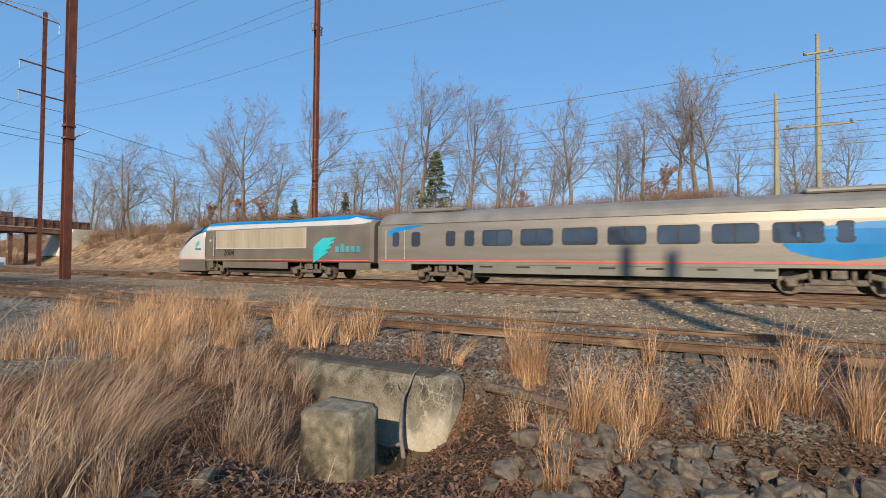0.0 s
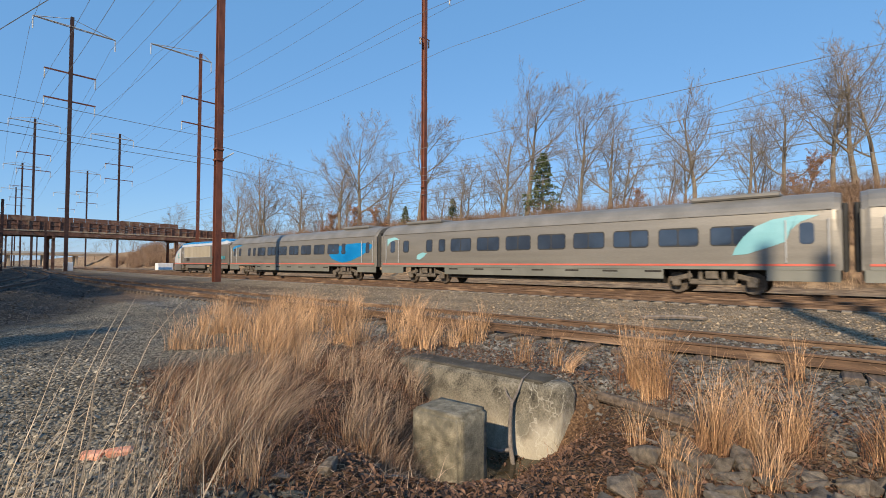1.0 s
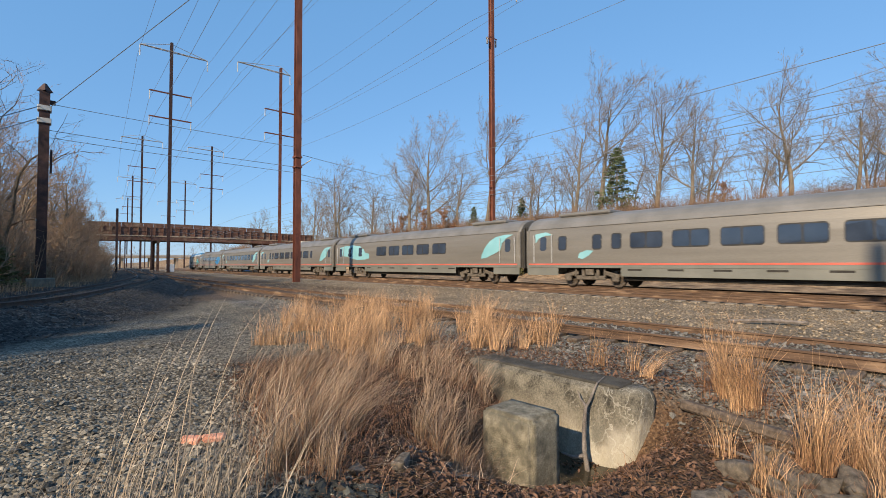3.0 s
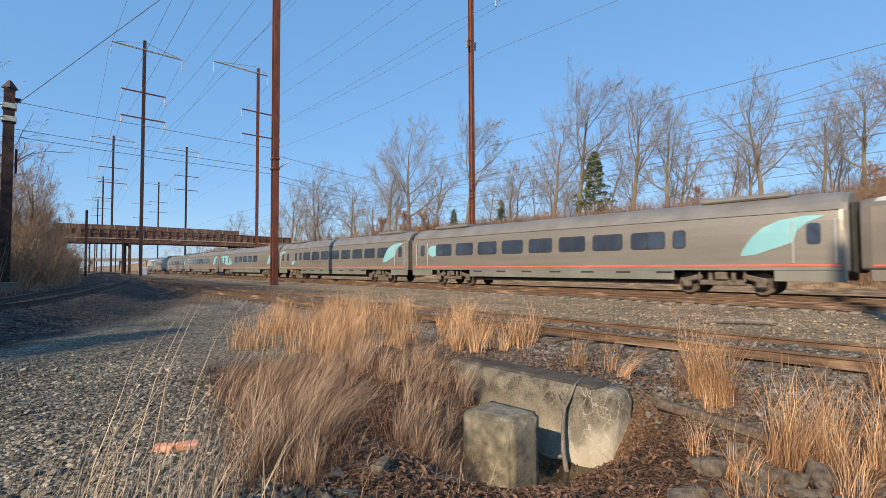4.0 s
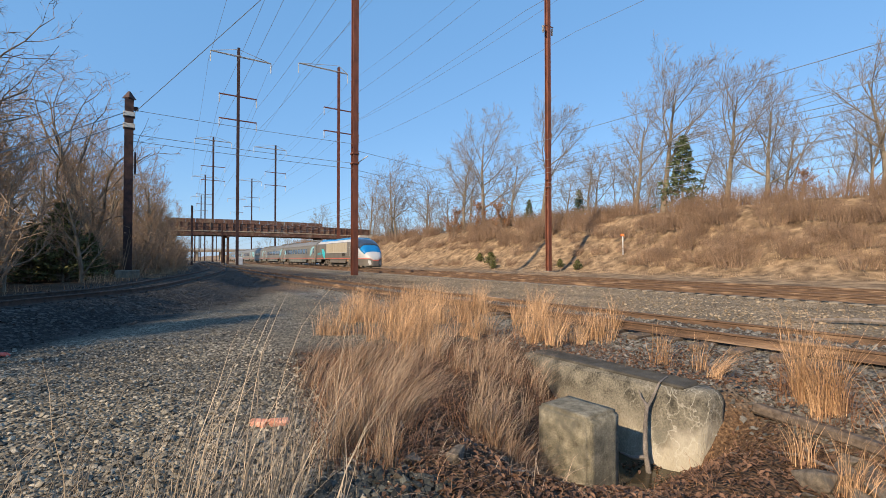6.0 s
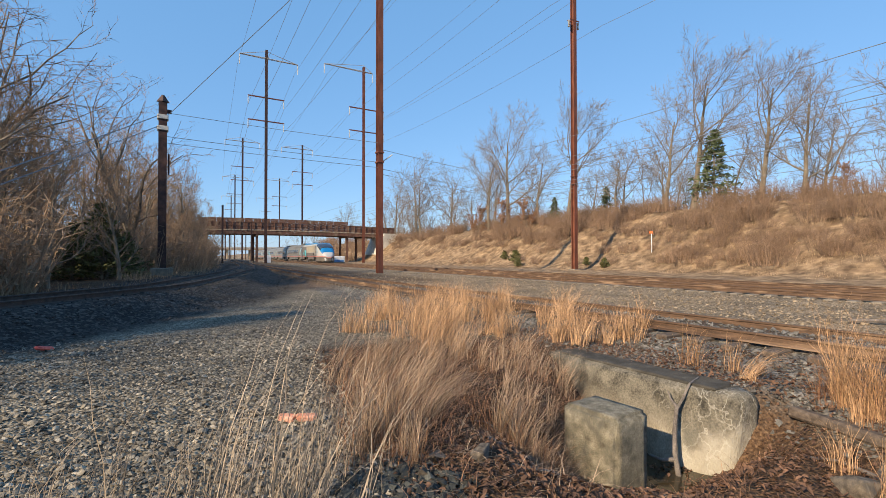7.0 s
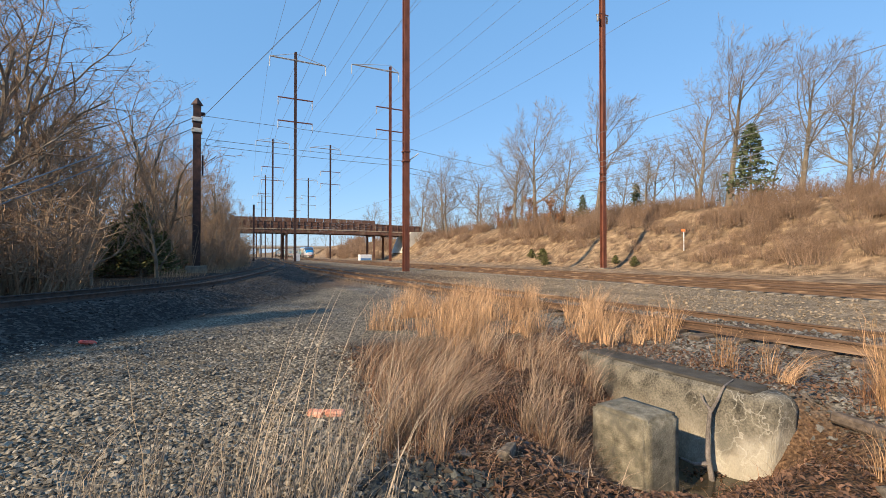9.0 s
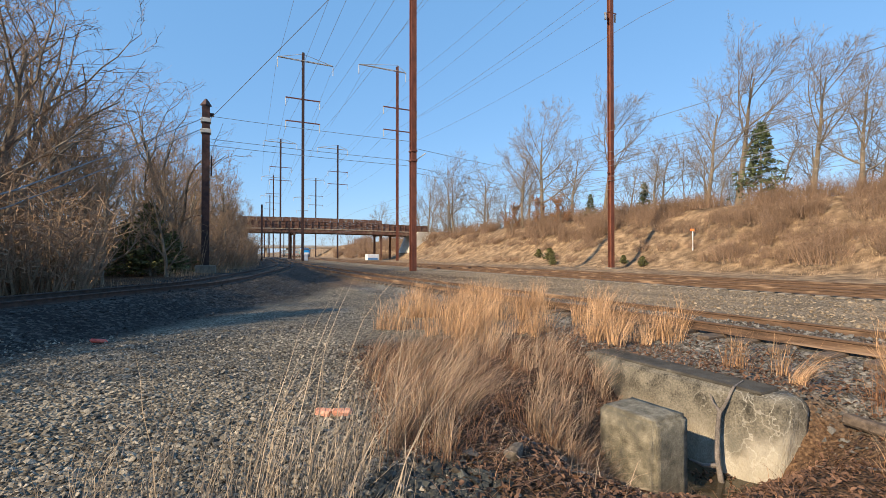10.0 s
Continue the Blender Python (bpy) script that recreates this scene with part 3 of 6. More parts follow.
def h_column(w, height, t=0.03, z0=0.0):
    """One rolled steel column of H section."""
    h = w / 2
    ring = [(-h, -h), (h, -h), (h, -h + t), (t / 2, -h + t), (t / 2, h - t), (h, h - t), (h, h), (-h, h), (-h, h - t), (-t / 2, h - t), (-t / 2, -h + t), (-h, -h + t)]
    b = bmesh.new()
    lo = [b.verts.new((x, y, z0)) for x, y in ring]
    hi = [b.verts.new((x, y, z0 + height)) for x, y in ring]
    for k in range(12):
        k2 = (k + 1) % 12
        b.faces.new((lo[k], lo[k2], hi[k2], hi[k]))
    b.faces.new(lo[::-1])
    b.faces.new(hi)
    return b


def insulator(at, parent, down=1.3):
    vs, fs = [], []
    p = Vector(at)
    pts, rad = [], []
    n = 9
    for i in range(n * 2 + 1):
        pts.append(p - Vector((0, 0, down * i / (2 * n))))
        rad.append(0.05 if i % 2 else 0.14)
    tube(vs, fs, pts, rad, 6)
    part("insulator", (vs, fs), PORCELAIN, parent)


def cross_arm(z, x0, x1, parent, deep=0.16, name="crossarm", mat_=GALV):
    b = bmesh.new()
    for dy in (-0.22, 0.22):
        box(x1 - x0, 0.07, deep, ((x0 + x1) / 2, dy, z), 0.0, b)
    part(name, b, mat_, parent)


def truss_arm(z, x0, x1, parent):
    """The long latticed top arm, with sloping stays to the pole's tip."""
    vs, fs = [], []
    n = 10
    for dy in (-0.3, 0.3):
        tube(vs, fs, [Vector((x0, dy * 0.4, z)), Vector((0, dy, z)), Vector((x1, dy * 0.4, z))], [0.09] * 3, 4)
        for x in (x0, x1):
            tube(vs, fs, [Vector((x, dy * 0.3, z)), Vector((0, 0, z + 1.6))], [0.05, 0.05], 4)
    for i in range(n):
        u = x0 + (x1 - x0) * i / n
        w = x0 + (x1 - x0) * (i + 1) / n
        s = -1 if i % 2 else 1
        tube(vs, fs, [Vector((u, 0.25 * s, z)), Vector((w, -0.25 * s, z))], [0.04, 0.04], 3)
    part("top_arm", (vs, fs), GALV, parent)


def line_pole(x, y, z0, w, tip, top, lows, mat_=RUST_POLE, fittings=False, label="tall rust-brown steel line pole with pale crossarms"):
    p = thing("transmission_pole", label, "utility pole", "line poles along the tracks", pose(x, y, 0))
    part("column", h_column(w, tip - z0 + 0.4, 0.05, z0 - 0.4), mat_, p)
    part("footing", box(w * 1.9, w * 1.9, 0.5, (0, 0, z0 + 0.02), 0.04), TIE_CONC, p)
    if top:
        truss_arm(*top, p)
        for x_ in (top[1], top[2]):
            insulator((x_, 0, top[0] - 0.1), p, 2.2)
    for z, xa, xb in lows:
        cross_arm(z, xa, xb, p, 0.16, mat_=RUST_POLE)
        for x_ in (xa + 0.1, xb - 0.1):
            insulator((x_, 0, z - 0.1), p, 1.8)
    if fittings:
        for z in (10.0, 10.9):
            part("clamp_band", box(w * 1.25, w * 1.25, 0.16, (0, 0, z), 0.02), RUST_POLE, p)
        vs, fs = [], []
        tube(vs, fs, [Vector((0.2, 0, 10.0)), Vector((1.2, -0.2, 10.8))], [0.05, 0.05], 5)
        part("bracket", (vs, fs), GALV, p)
    return p


def small_arm(p, z, half=0.75):
    cross_arm(z, -half, half, p, 0.12, "crossarm", RUST_POLE)
    for s in (-half, half):
        insulator((s, 0, z - 0.05), p, 0.8)


pole_a = line_pole(17.0, 40.0, -0.55, 0.52, 48, (46, -6, 6.5), ((37, -4, 4), (31.7, -4, 4)), fittings=True)
pole_b = line_pole(42.3, 40.0, -0.55, 0.52, 49, (47.5, -9, 2.5), ((38.2, -4, 5.0),), fittings=True, label="tall rust-brown steel line pole at the bank's foot")
small_arm(pole_b, 29.75)
pole_g = line_pole(19.25, 110.0, -0.6, 0.55, 47.8, (45.9, -5.6, 6.9), ((37.0, -3.9, 3.9), (31.7, -3.9, 3.9)), DARK_POLE)
pole_c = line_pole(42.45, 110.0, -0.6, 0.55, 48.8, (47.6, -10.0, 2.3), ((38.2, -3.8, 5.4), (32.5, -3.8, 5.4)), RUST_POLE)
line_pole(24.3, 186.0, -0.6, 0.55, 45.2, (44.0, -6, 6), ((34.5, -4, 4), (29.5, -4, 4)), DARK_POLE)
line_pole(46.2, 186.0, -0.6, 0.55, 45.2, (43.6, -8, 4), ((34.5, -4, 4), (29.5, -4, 4)), DARK_POLE)
line_pole(31.0, 265.0, -0.6, 0.55, 44, (42.8, -6, 6), ((34, -4, 4), (29.0, -4, 4)), DARK_POLE)
line_pole(53.5, 265.0, -0.6, 0.55, 44, (42.8, -7, 5), ((34, -4, 4), (29.0, -4, 4)), DARK_POLE)
line_pole(38.0, 345.0, -0.6, 0.55, 43, (42, -6, 6), ((33, -4, 4),), DARK_POLE)
line_pole(60.0, 345.0, -0.6, 0.55, 43, (42, -6, 6), ((33, -4, 4),), DARK_POLE)

# the stout dark pole beside the siding
pole_f = thing("catenary_pole", "stout dark steel pole with concrete footing and pointed cap", "utility pole", "", pose(-0.25, 41.0, 0))
part("column", h_column(0.56, 13.4, 0.05, -0.4), DARK_POLE, pole_f)
part("footing", box(1.5, 1.3, 0.75, (0, 0, 0.05), 0.05), TIE_CONC, pole_f)
part("cap", cyl(0.44, 0.55, (0, 0, 13.25), "z", 4, r2=0.08), DARK_POLE, pole_f)
for z in (10.95, 11.8):
    part("collar", box(0.74, 0.74, 0.34, (0, 0, z), 0.03), GALV, pole_f, "pale metal collar")
part("bracket", box(0.3, 0.12, 0.3, (0.42, 0, 12.3), 0.02), DARK_POLE, pole_f)
part("conduit", box(0.12, 0.12, 1.6, (0.40, 0, 8.3), 0.02), DARK_POLE, pole_f)
# slim dark poles further along
for x, y, top in ((9.5, 100.0, 11.3), (19.5, 132.0, 10.0), (7.0, 150.0, 11.0), (16.5, 165.0, 11.0), (22.0, 205.0, 12.0), (30.5, 222.0, 12.0)):
    q = thing("catenary_mast", "slim dark steel mast by the far tracks", "utility pole", "slim masts", pose(x, y, 0))
    part("column", h_column(0.34, top + 0.6, 0.04, -0.6), DARK_POLE, q)
    part("footing", box(0.8, 0.8, 0.6, (0, 0, -0.35), 0.04), TIE_CONC, q)

# timber poles on top of the bank
for x, y, top, arms in ((50.0, -9.82, 20.96, ((13.0, 2.4), (19.3, 1.0))), (50.0, -6.86, 16.3, ())):
    zb = float(ground_z(x, y))
    q = thing("timber_pole", "weathered timber utility pole on the bank", "utility pole", "timber poles", pose(x, y, 0))
    vs, fs = [], []
    tube(vs, fs, [Vector((0, 0, zb - 0.5)), Vector((0, 0, (zb + top) / 2)), Vector((0, 0, top))], [0.24, 0.21, 0.15], 10)
    part("post", (vs, fs), POLE_WOOD, q)
    for z, half in arms:
        part("crossarm", box(0.14, half * 2, 0.16, (-0.16, 0, z), 0.02), POLE_WOOD, q)
        for k in (-0.9, 0.9):
            insulator((-0.16, half * k, z + 0.3), q, 0.35)


def wires(runs, label, r=0.022, sag=0.02, name="overhead_wire"):
    """Each run of places is one hanging wire."""
    for run in runs:
        vs, fs = [], []
        line = []
        for a, b_ in zip(run, run[1:]):
            a, b_ = Vector(a), Vector(b_)
            d = (b_ - a).length
            n = max(6, int(d / 8))
            line += [a.lerp(b_, i / n) - Vector((0, 0, 4 * sag * d * (i / n) * (1 - i / n))) for i in range(n + (b_ == Vector(run[-1])))]
        tube(vs, fs, line, [r] * len(line), 4)
        tagged(part(name, (vs, fs), WIRE), label, "overhead wire", "overhead wires")


HIGH = []
for dx, z in ((-6, 43.7), (6.2, 43.7), (-3.9, 35.0), (3.9, 35.0), (-3.9, 29.8), (3.9, 29.8)):
    HIGH.append([(16.5 + dx, -60, z), (17.0 + dx, 40, z), (19.25 + dx, 110, z), (24.3 + dx, 186, z - 2.3), (31 + dx, 265, z - 2.5)])
for dx, z in ((-9.3, 45.3), (2.4, 45.3), (-3.8, 36.3), (5.2, 36.3), (-3.8, 30.6), (5.2, 30.6)):
    HIGH.append([(41.8 + dx, -60, z), (42.3 + dx, 40, z), (42.45 + dx, 110, z), (46.2 + dx, 186, z - 2.3), (53.5 + dx, 265, z - 2.5)])
wires(HIGH, "thin grey high-voltage wire slung between tall line poles", 0.026, 0.012)
TRACK_WIRES = []
for xc in (20.25, 24.48):
    for z, sg in ((8.6, 0), (6.9, 0), (6.6, 0)):
        TRACK_WIRES.append([(xc + float(bend(y)), y, z) for y in (-60, -20, 40, 75, 110, 150, 186, 230, 265)])
wires(TRACK_WIRES, "thin grey catenary wire above the main line", 0.014, 0.004)
CROSS = []
for z, s in ((11.2, 0.0), (9.4, 0.0), (8.9, 0)):
    CROSS.append([(17.2, 40, z), (30, 40, z - 1.2), (42.1, 40, z)])
    CROSS.append([(-0.1, 41, z + 1.0), (17.0, 40, z + 0.6)])
for z in (9.5, 8.3):
    CROSS.append([(19.25, 110, z), (31, 110, z - 1.0), (42.4, 110, z)])
wires(CROSS, "thin grey span wire across the tracks", 0.02, 0.004)
wires([[(42.3, 40, 8.4), (50.0, -6.86, 15.4), (52, -60, 15)], [(42.3, 40, 9.0), (50.0, -9.8, 13.2), (51, -60, 13)], [(42.3, 40, 9.8), (50.0, -9.8, 19.0), (51, -60, 20)],
       [(44, 110, 9.3), (42.4, 40, 9.3), (46, 0, 9.5), (47, -60, 9.5)], [(44, 110, 8.5), (42.4, 40, 8.5), (46, 0, 8.6), (47, -60, 8.6)], [(44, 110, 10.4), (42.4, 40, 10.4), (46, 0, 10.8), (47, -60, 10.8)]],
      "thin grey wire running along the bank", 0.025, 0.008)
wires([[(-0.1, 41, 11.8), (10, 27, 21), (16.5, 18, 27)], [(-0.4, 41, 12.0), (-6.0, 21, 3.5), (-9, 10, -0.2)], [(-0.4, 41, 11.2), (-6.2, 21, 2.9), (-9.2, 10, -0.2)]], "taut guy wire of the dark pole", 0.03, 0.002, "guy_wire")

# ---------------------------------------------------------------- the train
HALF = 1.58


SIDE_Z = (0.5, 1.06, 1.3, 2.0, 2.6, 3.0, 3.38, 3.6)
SIDE_W = (1.53, 1.565, 1.58, 1.58, 1.56, 1.525, 1.47, 1.42)


def side_x(z):
    """How far the car's side stands out at height z."""
    return float(np.interp(z, SIDE_Z, SIDE_W))


def coach_profile():
    left = [(-1.50, 1.04)]
    for z in (1.06, 1.3, 2.0, 2.6, 3.0, 3.38):
        left.append((-side_x(z), z))
    left += [(-1.43, 3.46), (-1.30, 3.68), (-1.08, 3.90), (-0.75, 4.07), (-0.35, 4.16), (0, 4.18)]
    return left + [(-x, z) for x, z in left[-2::-1]]


def loft(profiles, closed_ends=True):
    """Skins rings of equal count given as (y, [(x, z), ...])."""
    vs, fs = [], []
    n = len(profiles[0][1])
    for y, ring in profiles:
        vs += [(x, y, z) for x, z in ring]
    for i in range(len(profiles) - 1):
        for k in range(n):
            k2 = (k + 1) % n
            fs.append((i * n + k, i * n + k2, (i + 1) * n + k2, (i + 1) * n + k))
    if closed_ends:
        fs.append(tuple(range(n - 1, -1, -1)))
        fs.append(tuple((len(profiles) - 1) * n + k for k in range(n)))
    return vs, fs


def round_plate(w, h, r, t, y, z, sign, proud):
    """A rounded plate lying on the car's side: w along the car, its middle at y, z."""
    ring = []
    for cy, cz, a0_ in ((w / 2 - r, h / 2 - r, 0), (-w / 2 + r, h / 2 - r, 90), (-w / 2 + r, -h / 2 + r, 180), (w / 2 - r, -h / 2 + r, 270)):
        for k in range(4):
            a = radians(a0_ + 30 * k)
            ring.append((cy + r * math.cos(a), cz + r * math.sin(a)))
    vs, fs = [], []
    n = len(ring)
    for off in (proud - t, proud):
        for u, w_ in ring:
            zz = z + w_
            vs.append((sign * (side_x(zz) + off), y + u, zz))
    fs.append(tuple(range(n)))
    fs.append(tuple(range(2 * n - 1, n - 1, -1)))
    for k in range(n):
        k2 = (k + 1) % n
        fs.append((k, n + k, n + k2, k2))
    return vs, fs


def shape_on_side(pts, sign, proud=0.006):
    """A painted shape, wrapped on the side: outline points (y, z)."""
    bm = bmesh.new()
    bm.faces.new([bm.verts.new((0, y, z)) for y, z in pts])
    bmesh.ops.triangulate(bm, faces=bm.faces[:])
    for z in SIDE_Z:
        bmesh.ops.bisect_plane(bm, geom=bm.verts[:] + bm.edges[:] + bm.faces[:], plane_co=(0, 0, z), plane_no=(0, 0, 1))
    r = bmesh.ops.extrude_face_region(bm, geom=bm.faces[:])
    inner = [v for v in r["geom"] if isinstance(v, bmesh.types.BMVert)]
    for v in bm.verts:
        v.co.x = sign * (side_x(v.co.z) + proud)
    for v in inner:
        v.co.x -= sign * 0.02
    return bm


def window(parent, y, w, h=0.86, z=2.49, sign=-1, split=True):
    fr = part("window", round_plate(w, h, 0.16, 0.05, y, z, sign, 0.008), SEAL, parent)
    if split:
        for s in (-1, 1):
            part("pane", round_plate(w / 2 - 0.07, h - 0.12, 0.11, 0.03, y + s * (w / 4 - 0.005), z, sign, 0.014), GLASS, fr)
    else:
        part("pane", round_plate(w - 0.11, h - 0.12, 0.11, 0.03, y, z, sign, 0.014), GLASS, fr)


WHEEL_MESH = {}


def wheel_mesh():
    if "w" not in WHEEL_MESH:
        bm = bmesh.new()
        cyl(0.46, 0.13, (0, 0, 0), "x", 28, bm)
        cyl(0.485, 0.03, (0.06, 0, 0), "x", 28, bm)
        cyl(0.30, 0.17, (0, 0, 0), "x", 20, bm)
        cyl(0.14, 0.28, (0, 0, 0), "x", 16, bm)
        me = bpy.data.meshes.new("wheel")
        bm.to_mesh(me)
        bm.free()
        me.materials.append(WHEEL)
        WHEEL_MESH["w"] = me
    return WHEEL_MESH["w"]


ROLLING = []


def bogie(parent, y, base=2.95):
    """A truck: two side frames, bolster, springs, four wheels."""
    bm = bmesh.new()
    for s in (-1, 1):
        x = s * 1.26
        box(0.16, base * 0.62, 0.24, (x, 0, 0.50), 0.04, bm)
        for e in (-1, 1):
            box(0.16, 0.95, 0.24, (x, e * base * 0.43, 0.68), 0.05, bm, turn=Matrix.Rotation(radians(-14 * e), 4, "X"))
            box(0.22, 0.40, 0.34, (x - s * 0.02, e * base / 2, 0.46), 0.06, bm)
            cyl(0.10, 0.42, (x + s * 0.03, e * 0.46, 0.78), "z", 12, bm)
            cyl(0.05, 0.5, (x + s * 0.1, e * 0.9, 0.80), "z", 8, bm)
        box(0.12, 0.5, 0.36, (x + s * 0.12, 0, 0.82), 0.03, bm)
    box(2.3, 0.42, 0.26, (0, 0, 0.62), 0.03, bm)
    bo = part("bogie", bm, BOGIE, parent, "dusty grey steel bogie", pose(0, y, 0))
    for e in (-1, 1):
        for s in (-1, 1):
            w = part("wheel", wheel_mesh(), None, bo, "", pose(s * 0.90, e * base / 2, 0.46, 0, 0, 0 if s < 0 else 180))
            ROLLING.append(w)
    part("well", box(1.7, base + 0.9, 0.55, (0, y, 0.86), 0.03), UNDER, parent, "black wheel well")


def grille_door(car, y, sign):
    d = part("door", round_plate(1.02, 2.35, 0.06, 0.04, y, 2.25, sign, 0.012), SILVER, car, "silver passenger door")
    part("pane", round_plate(0.46, 0.84, 0.14, 0.03, y, 2.5, sign, 0.022), GLASS, d)
    for s in (-1, 1):
        bm = bmesh.new()
        cyl(0.025, 1.7, (sign * (HALF + 0.05), y + s * 0.66, 2.2), "z", 8, bm)
        part("grab_rail", bm, TRAIN_WHITE, d)


# middles of the wide and the narrow windows, from the coach's leading joint
WINDOWS = {"blue": ([7.95 + 2.13 * k for k in range(7)], [2.95, 5.2, 6.35, 22.2]),
           "mint": ([7.95 + 2.13 * k for k in range(8)], [2.95, 5.2, 6.35]),
           "leaf": ([7.95 + 2.13 * k for k in range(6)], [2.95, 5.2, 6.35, 20.35]),
           "cafe": ([9.6 + 2.13 * k for k in range(5)], [3.57, 5.70]),
           "rear": ([3.95 + 2.13 * k for k in range(8)], [20.35])}


def coach(livery):
    """A coach 26.2 m long; +y is the way it runs."""
    L, J = 26.1, 13.325
    c = thing("train_coach", "silver intercity train coach with dark windows and red stripe", "train car", "coaches of the train")
    prof = coach_profile()
    ends = [(x * 0.97, 0.62 + (z - 0.62) * 0.985) for x, z in prof]
    part("body", loft([(-L / 2, ends), (-L / 2 + 0.25, prof), (L / 2 - 0.25, prof), (L / 2, ends)]), SILVER, c)
    # roof skin above the gutter
    rp = [(x * 1.004, z + 0.012) for x, z in prof if z > 3.37]
    vs, fs = loft([(-L / 2 + 0.2, rp + [(0.9, 3.5), (-0.9, 3.5)]), (L / 2 - 0.2, rp + [(0.9, 3.5), (-0.9, 3.5)])])
    part("roof", (vs, fs), SILVER_ROOF, c)
    for s in (-1, 1):
        bm = box(0.05, L - 0.5, 0.045, (s * (side_x(3.4) + 0.02), 0, 3.40), 0.01)
        part("gutter", bm, SILVER_ROOF, c)
    for yy in (-L / 2 + 3.6, L / 2 - 3.6):
        unit = part("roof_unit", box(1.7, 3.4, 0.22, (0, yy, 4.22), 0.07), SILVER_ROOF, c, "low roof unit")
        for k in range(4):
            part("rib", box(1.5, 0.06, 0.06, (0, yy - 1.2 + 0.8 * k, 4.36), 0.01), SILVER_ROOF, unit)
    for s in (-1, 1):
        part("stripe", box(0.012, L - 0.4, 0.085, (s * (side_x(1.26) + 0.003), 0, 1.26), 0), TRAIN_RED, c, "thin red stripe")
        part("skirt", box(0.06, 13.5, 0.46, (s * 1.525, 0, 0.84), 0.01), SKIRT, c, "grey-green lower panel")
        part("sill_band", box(0.012, L - 0.4, 0.13, (s * (side_x(1.13) + 0.003), 0, 1.13), 0), SKIRT, c)
        for e in (-1, 1):
            part("skirt", box(0.06, 2.3, 0.46, (s * 1.525, e * (L / 2 - 1.2), 0.84), 0.01), SKIRT, c, "grey-green lower panel")
        for k in range(7):
            part("vent", box(0.012, 0.75, 0.09, (s * 1.558, -6.3 + 2.05 * k, 0.96), 0), UNDER, c)
        wide, narrow = WINDOWS[livery]
        for y in wide:
            window(c, J - y, 1.70, sign=s)
        for y in narrow:
            window(c, J - y, 0.72 if livery == "cafe" else 0.60, sign=s, split=False)
        grille_door(c, J - 1.57, s)
        grille_door(c, -J + 1.3, s)
    b = box(2.5, 13.3, 0.62, (0, 0, 0.70), 0.04)
    part("underframe", b, UNDER, c)
    for e in (-1, 1):
        bogie(c, e * 8.70)
        bm = bmesh.new()
        for k in range(3):
            box(2.1 - 0.06 * (k % 2), 0.07, 2.6, (0, e * (L / 2 + 0.02 + 0.07 * k), 2.35), 0.02, bm)
        for s in (-1, 1):
            cyl(0.07, 2.6, (s * 1.2, e * (L / 2 + 0.1), 2.3), "z", 8, bm)
        part("gangway", bm, SEAL, c, "black bellows gangway")
        for s in (-1, 1):
            part("end_post", box(0.07, 0.16, 2.3, (s * 1.5, e * (L / 2 - 0.05), 2.2), 0.02), SILVER, c)
    for s in (-1, 1):
        if livery == "blue":
            part("swoosh", shape_on_side([(J - 20.2, 2.0), (J - 20.5, 1.72), (J - 21.2, 1.50), (J - 22.1, 1.36), (J - 23.2, 1.50), (J - 24.6, 1.9), (J - 25.8, 2.45),
                                                  (J - 25.9, 2.72), (J - 25.3, 2.85), (J - 24.0, 2.90), (J - 22.8, 2.86), (J - 21.6, 2.72), (J - 20.6, 2.45)], s), TRAIN_BLUE, c, "broad blue painted swoosh")
            part("swoosh", shape_on_side([(J - 1.2, 2.66), (J - 1.0, 3.0), (J - 1.5, 3.2), (J - 2.6, 3.3), (J - 3.5, 3.3), (J - 2.6, 3.1), (J - 1.7, 2.95)], s), TRAIN_BLUE, c, "blue painted swoosh")
        else:
            part("swoosh", shape_on_side([(-J + 0.9, 3.2), (-J + 1.6, 3.22), (-J + 2.4, 3.1), (-J + 3.0, 2.82), (-J + 3.4, 2.42), (-J + 3.7, 1.95), (-J + 3.8, 1.66), (-J + 3.3, 1.70), (-J + 2.5, 1.98), (-J + 1.95, 2.2), (-J + 1.86, 2.6), (-J + 1.5, 2.95)], s, 0.018), PALE_TEAL, c, "pale mint painted swoosh")
            if livery == "cafe":
                part("swoosh", shape_on_side([(J - 1.3, 2.75), (J - 1.35, 3.02), (J - 2.4, 3.16), (J - 4.2, 3.2), (J - 5.6, 3.06), (J - 6.4, 2.7), (J - 6.6, 2.42), (J - 7.4, 2.3), (J - 7.45, 1.86), (J - 6.6, 1.74), (J - 5.2, 1.72), (J - 4.2, 1.84), (J - 3.2, 2.06), (J - 2.0, 2.14)], s), PALE_TEAL, c, "broad pale mint painted swoosh")
            elif livery == "rear":
                part("swoosh", shape_on_side([(J - 2.3, 2.2), (J - 2.2, 2.6), (J - 2.6, 2.86), (J - 3.1, 2.8), (J - 3.1, 2.1), (J - 2.7, 2.0)], s), PALE_TEAL, c, "pale mint painted patch")
            else:
                part("swoosh", shape_on_side([(J - 1.0, 2.55), (J - 0.95, 3.1), (J - 1.7, 3.2), (J - 2.3, 3.0), (J - 1.7, 2.98), (J - 1.25, 2.85)], s, 0.018), PALE_TEAL, c, "pale mint painted swoosh")
                part("swoosh", shape_on_side([(J - 4.0, 1.62), (J - 4.1, 1.9), (J - 4.6, 2.05), (J - 5.0, 2.0), (J - 4.7, 1.75), (J - 4.3, 1.55)], s), PALE_TEAL, c, "mint painted leaf")
    return c


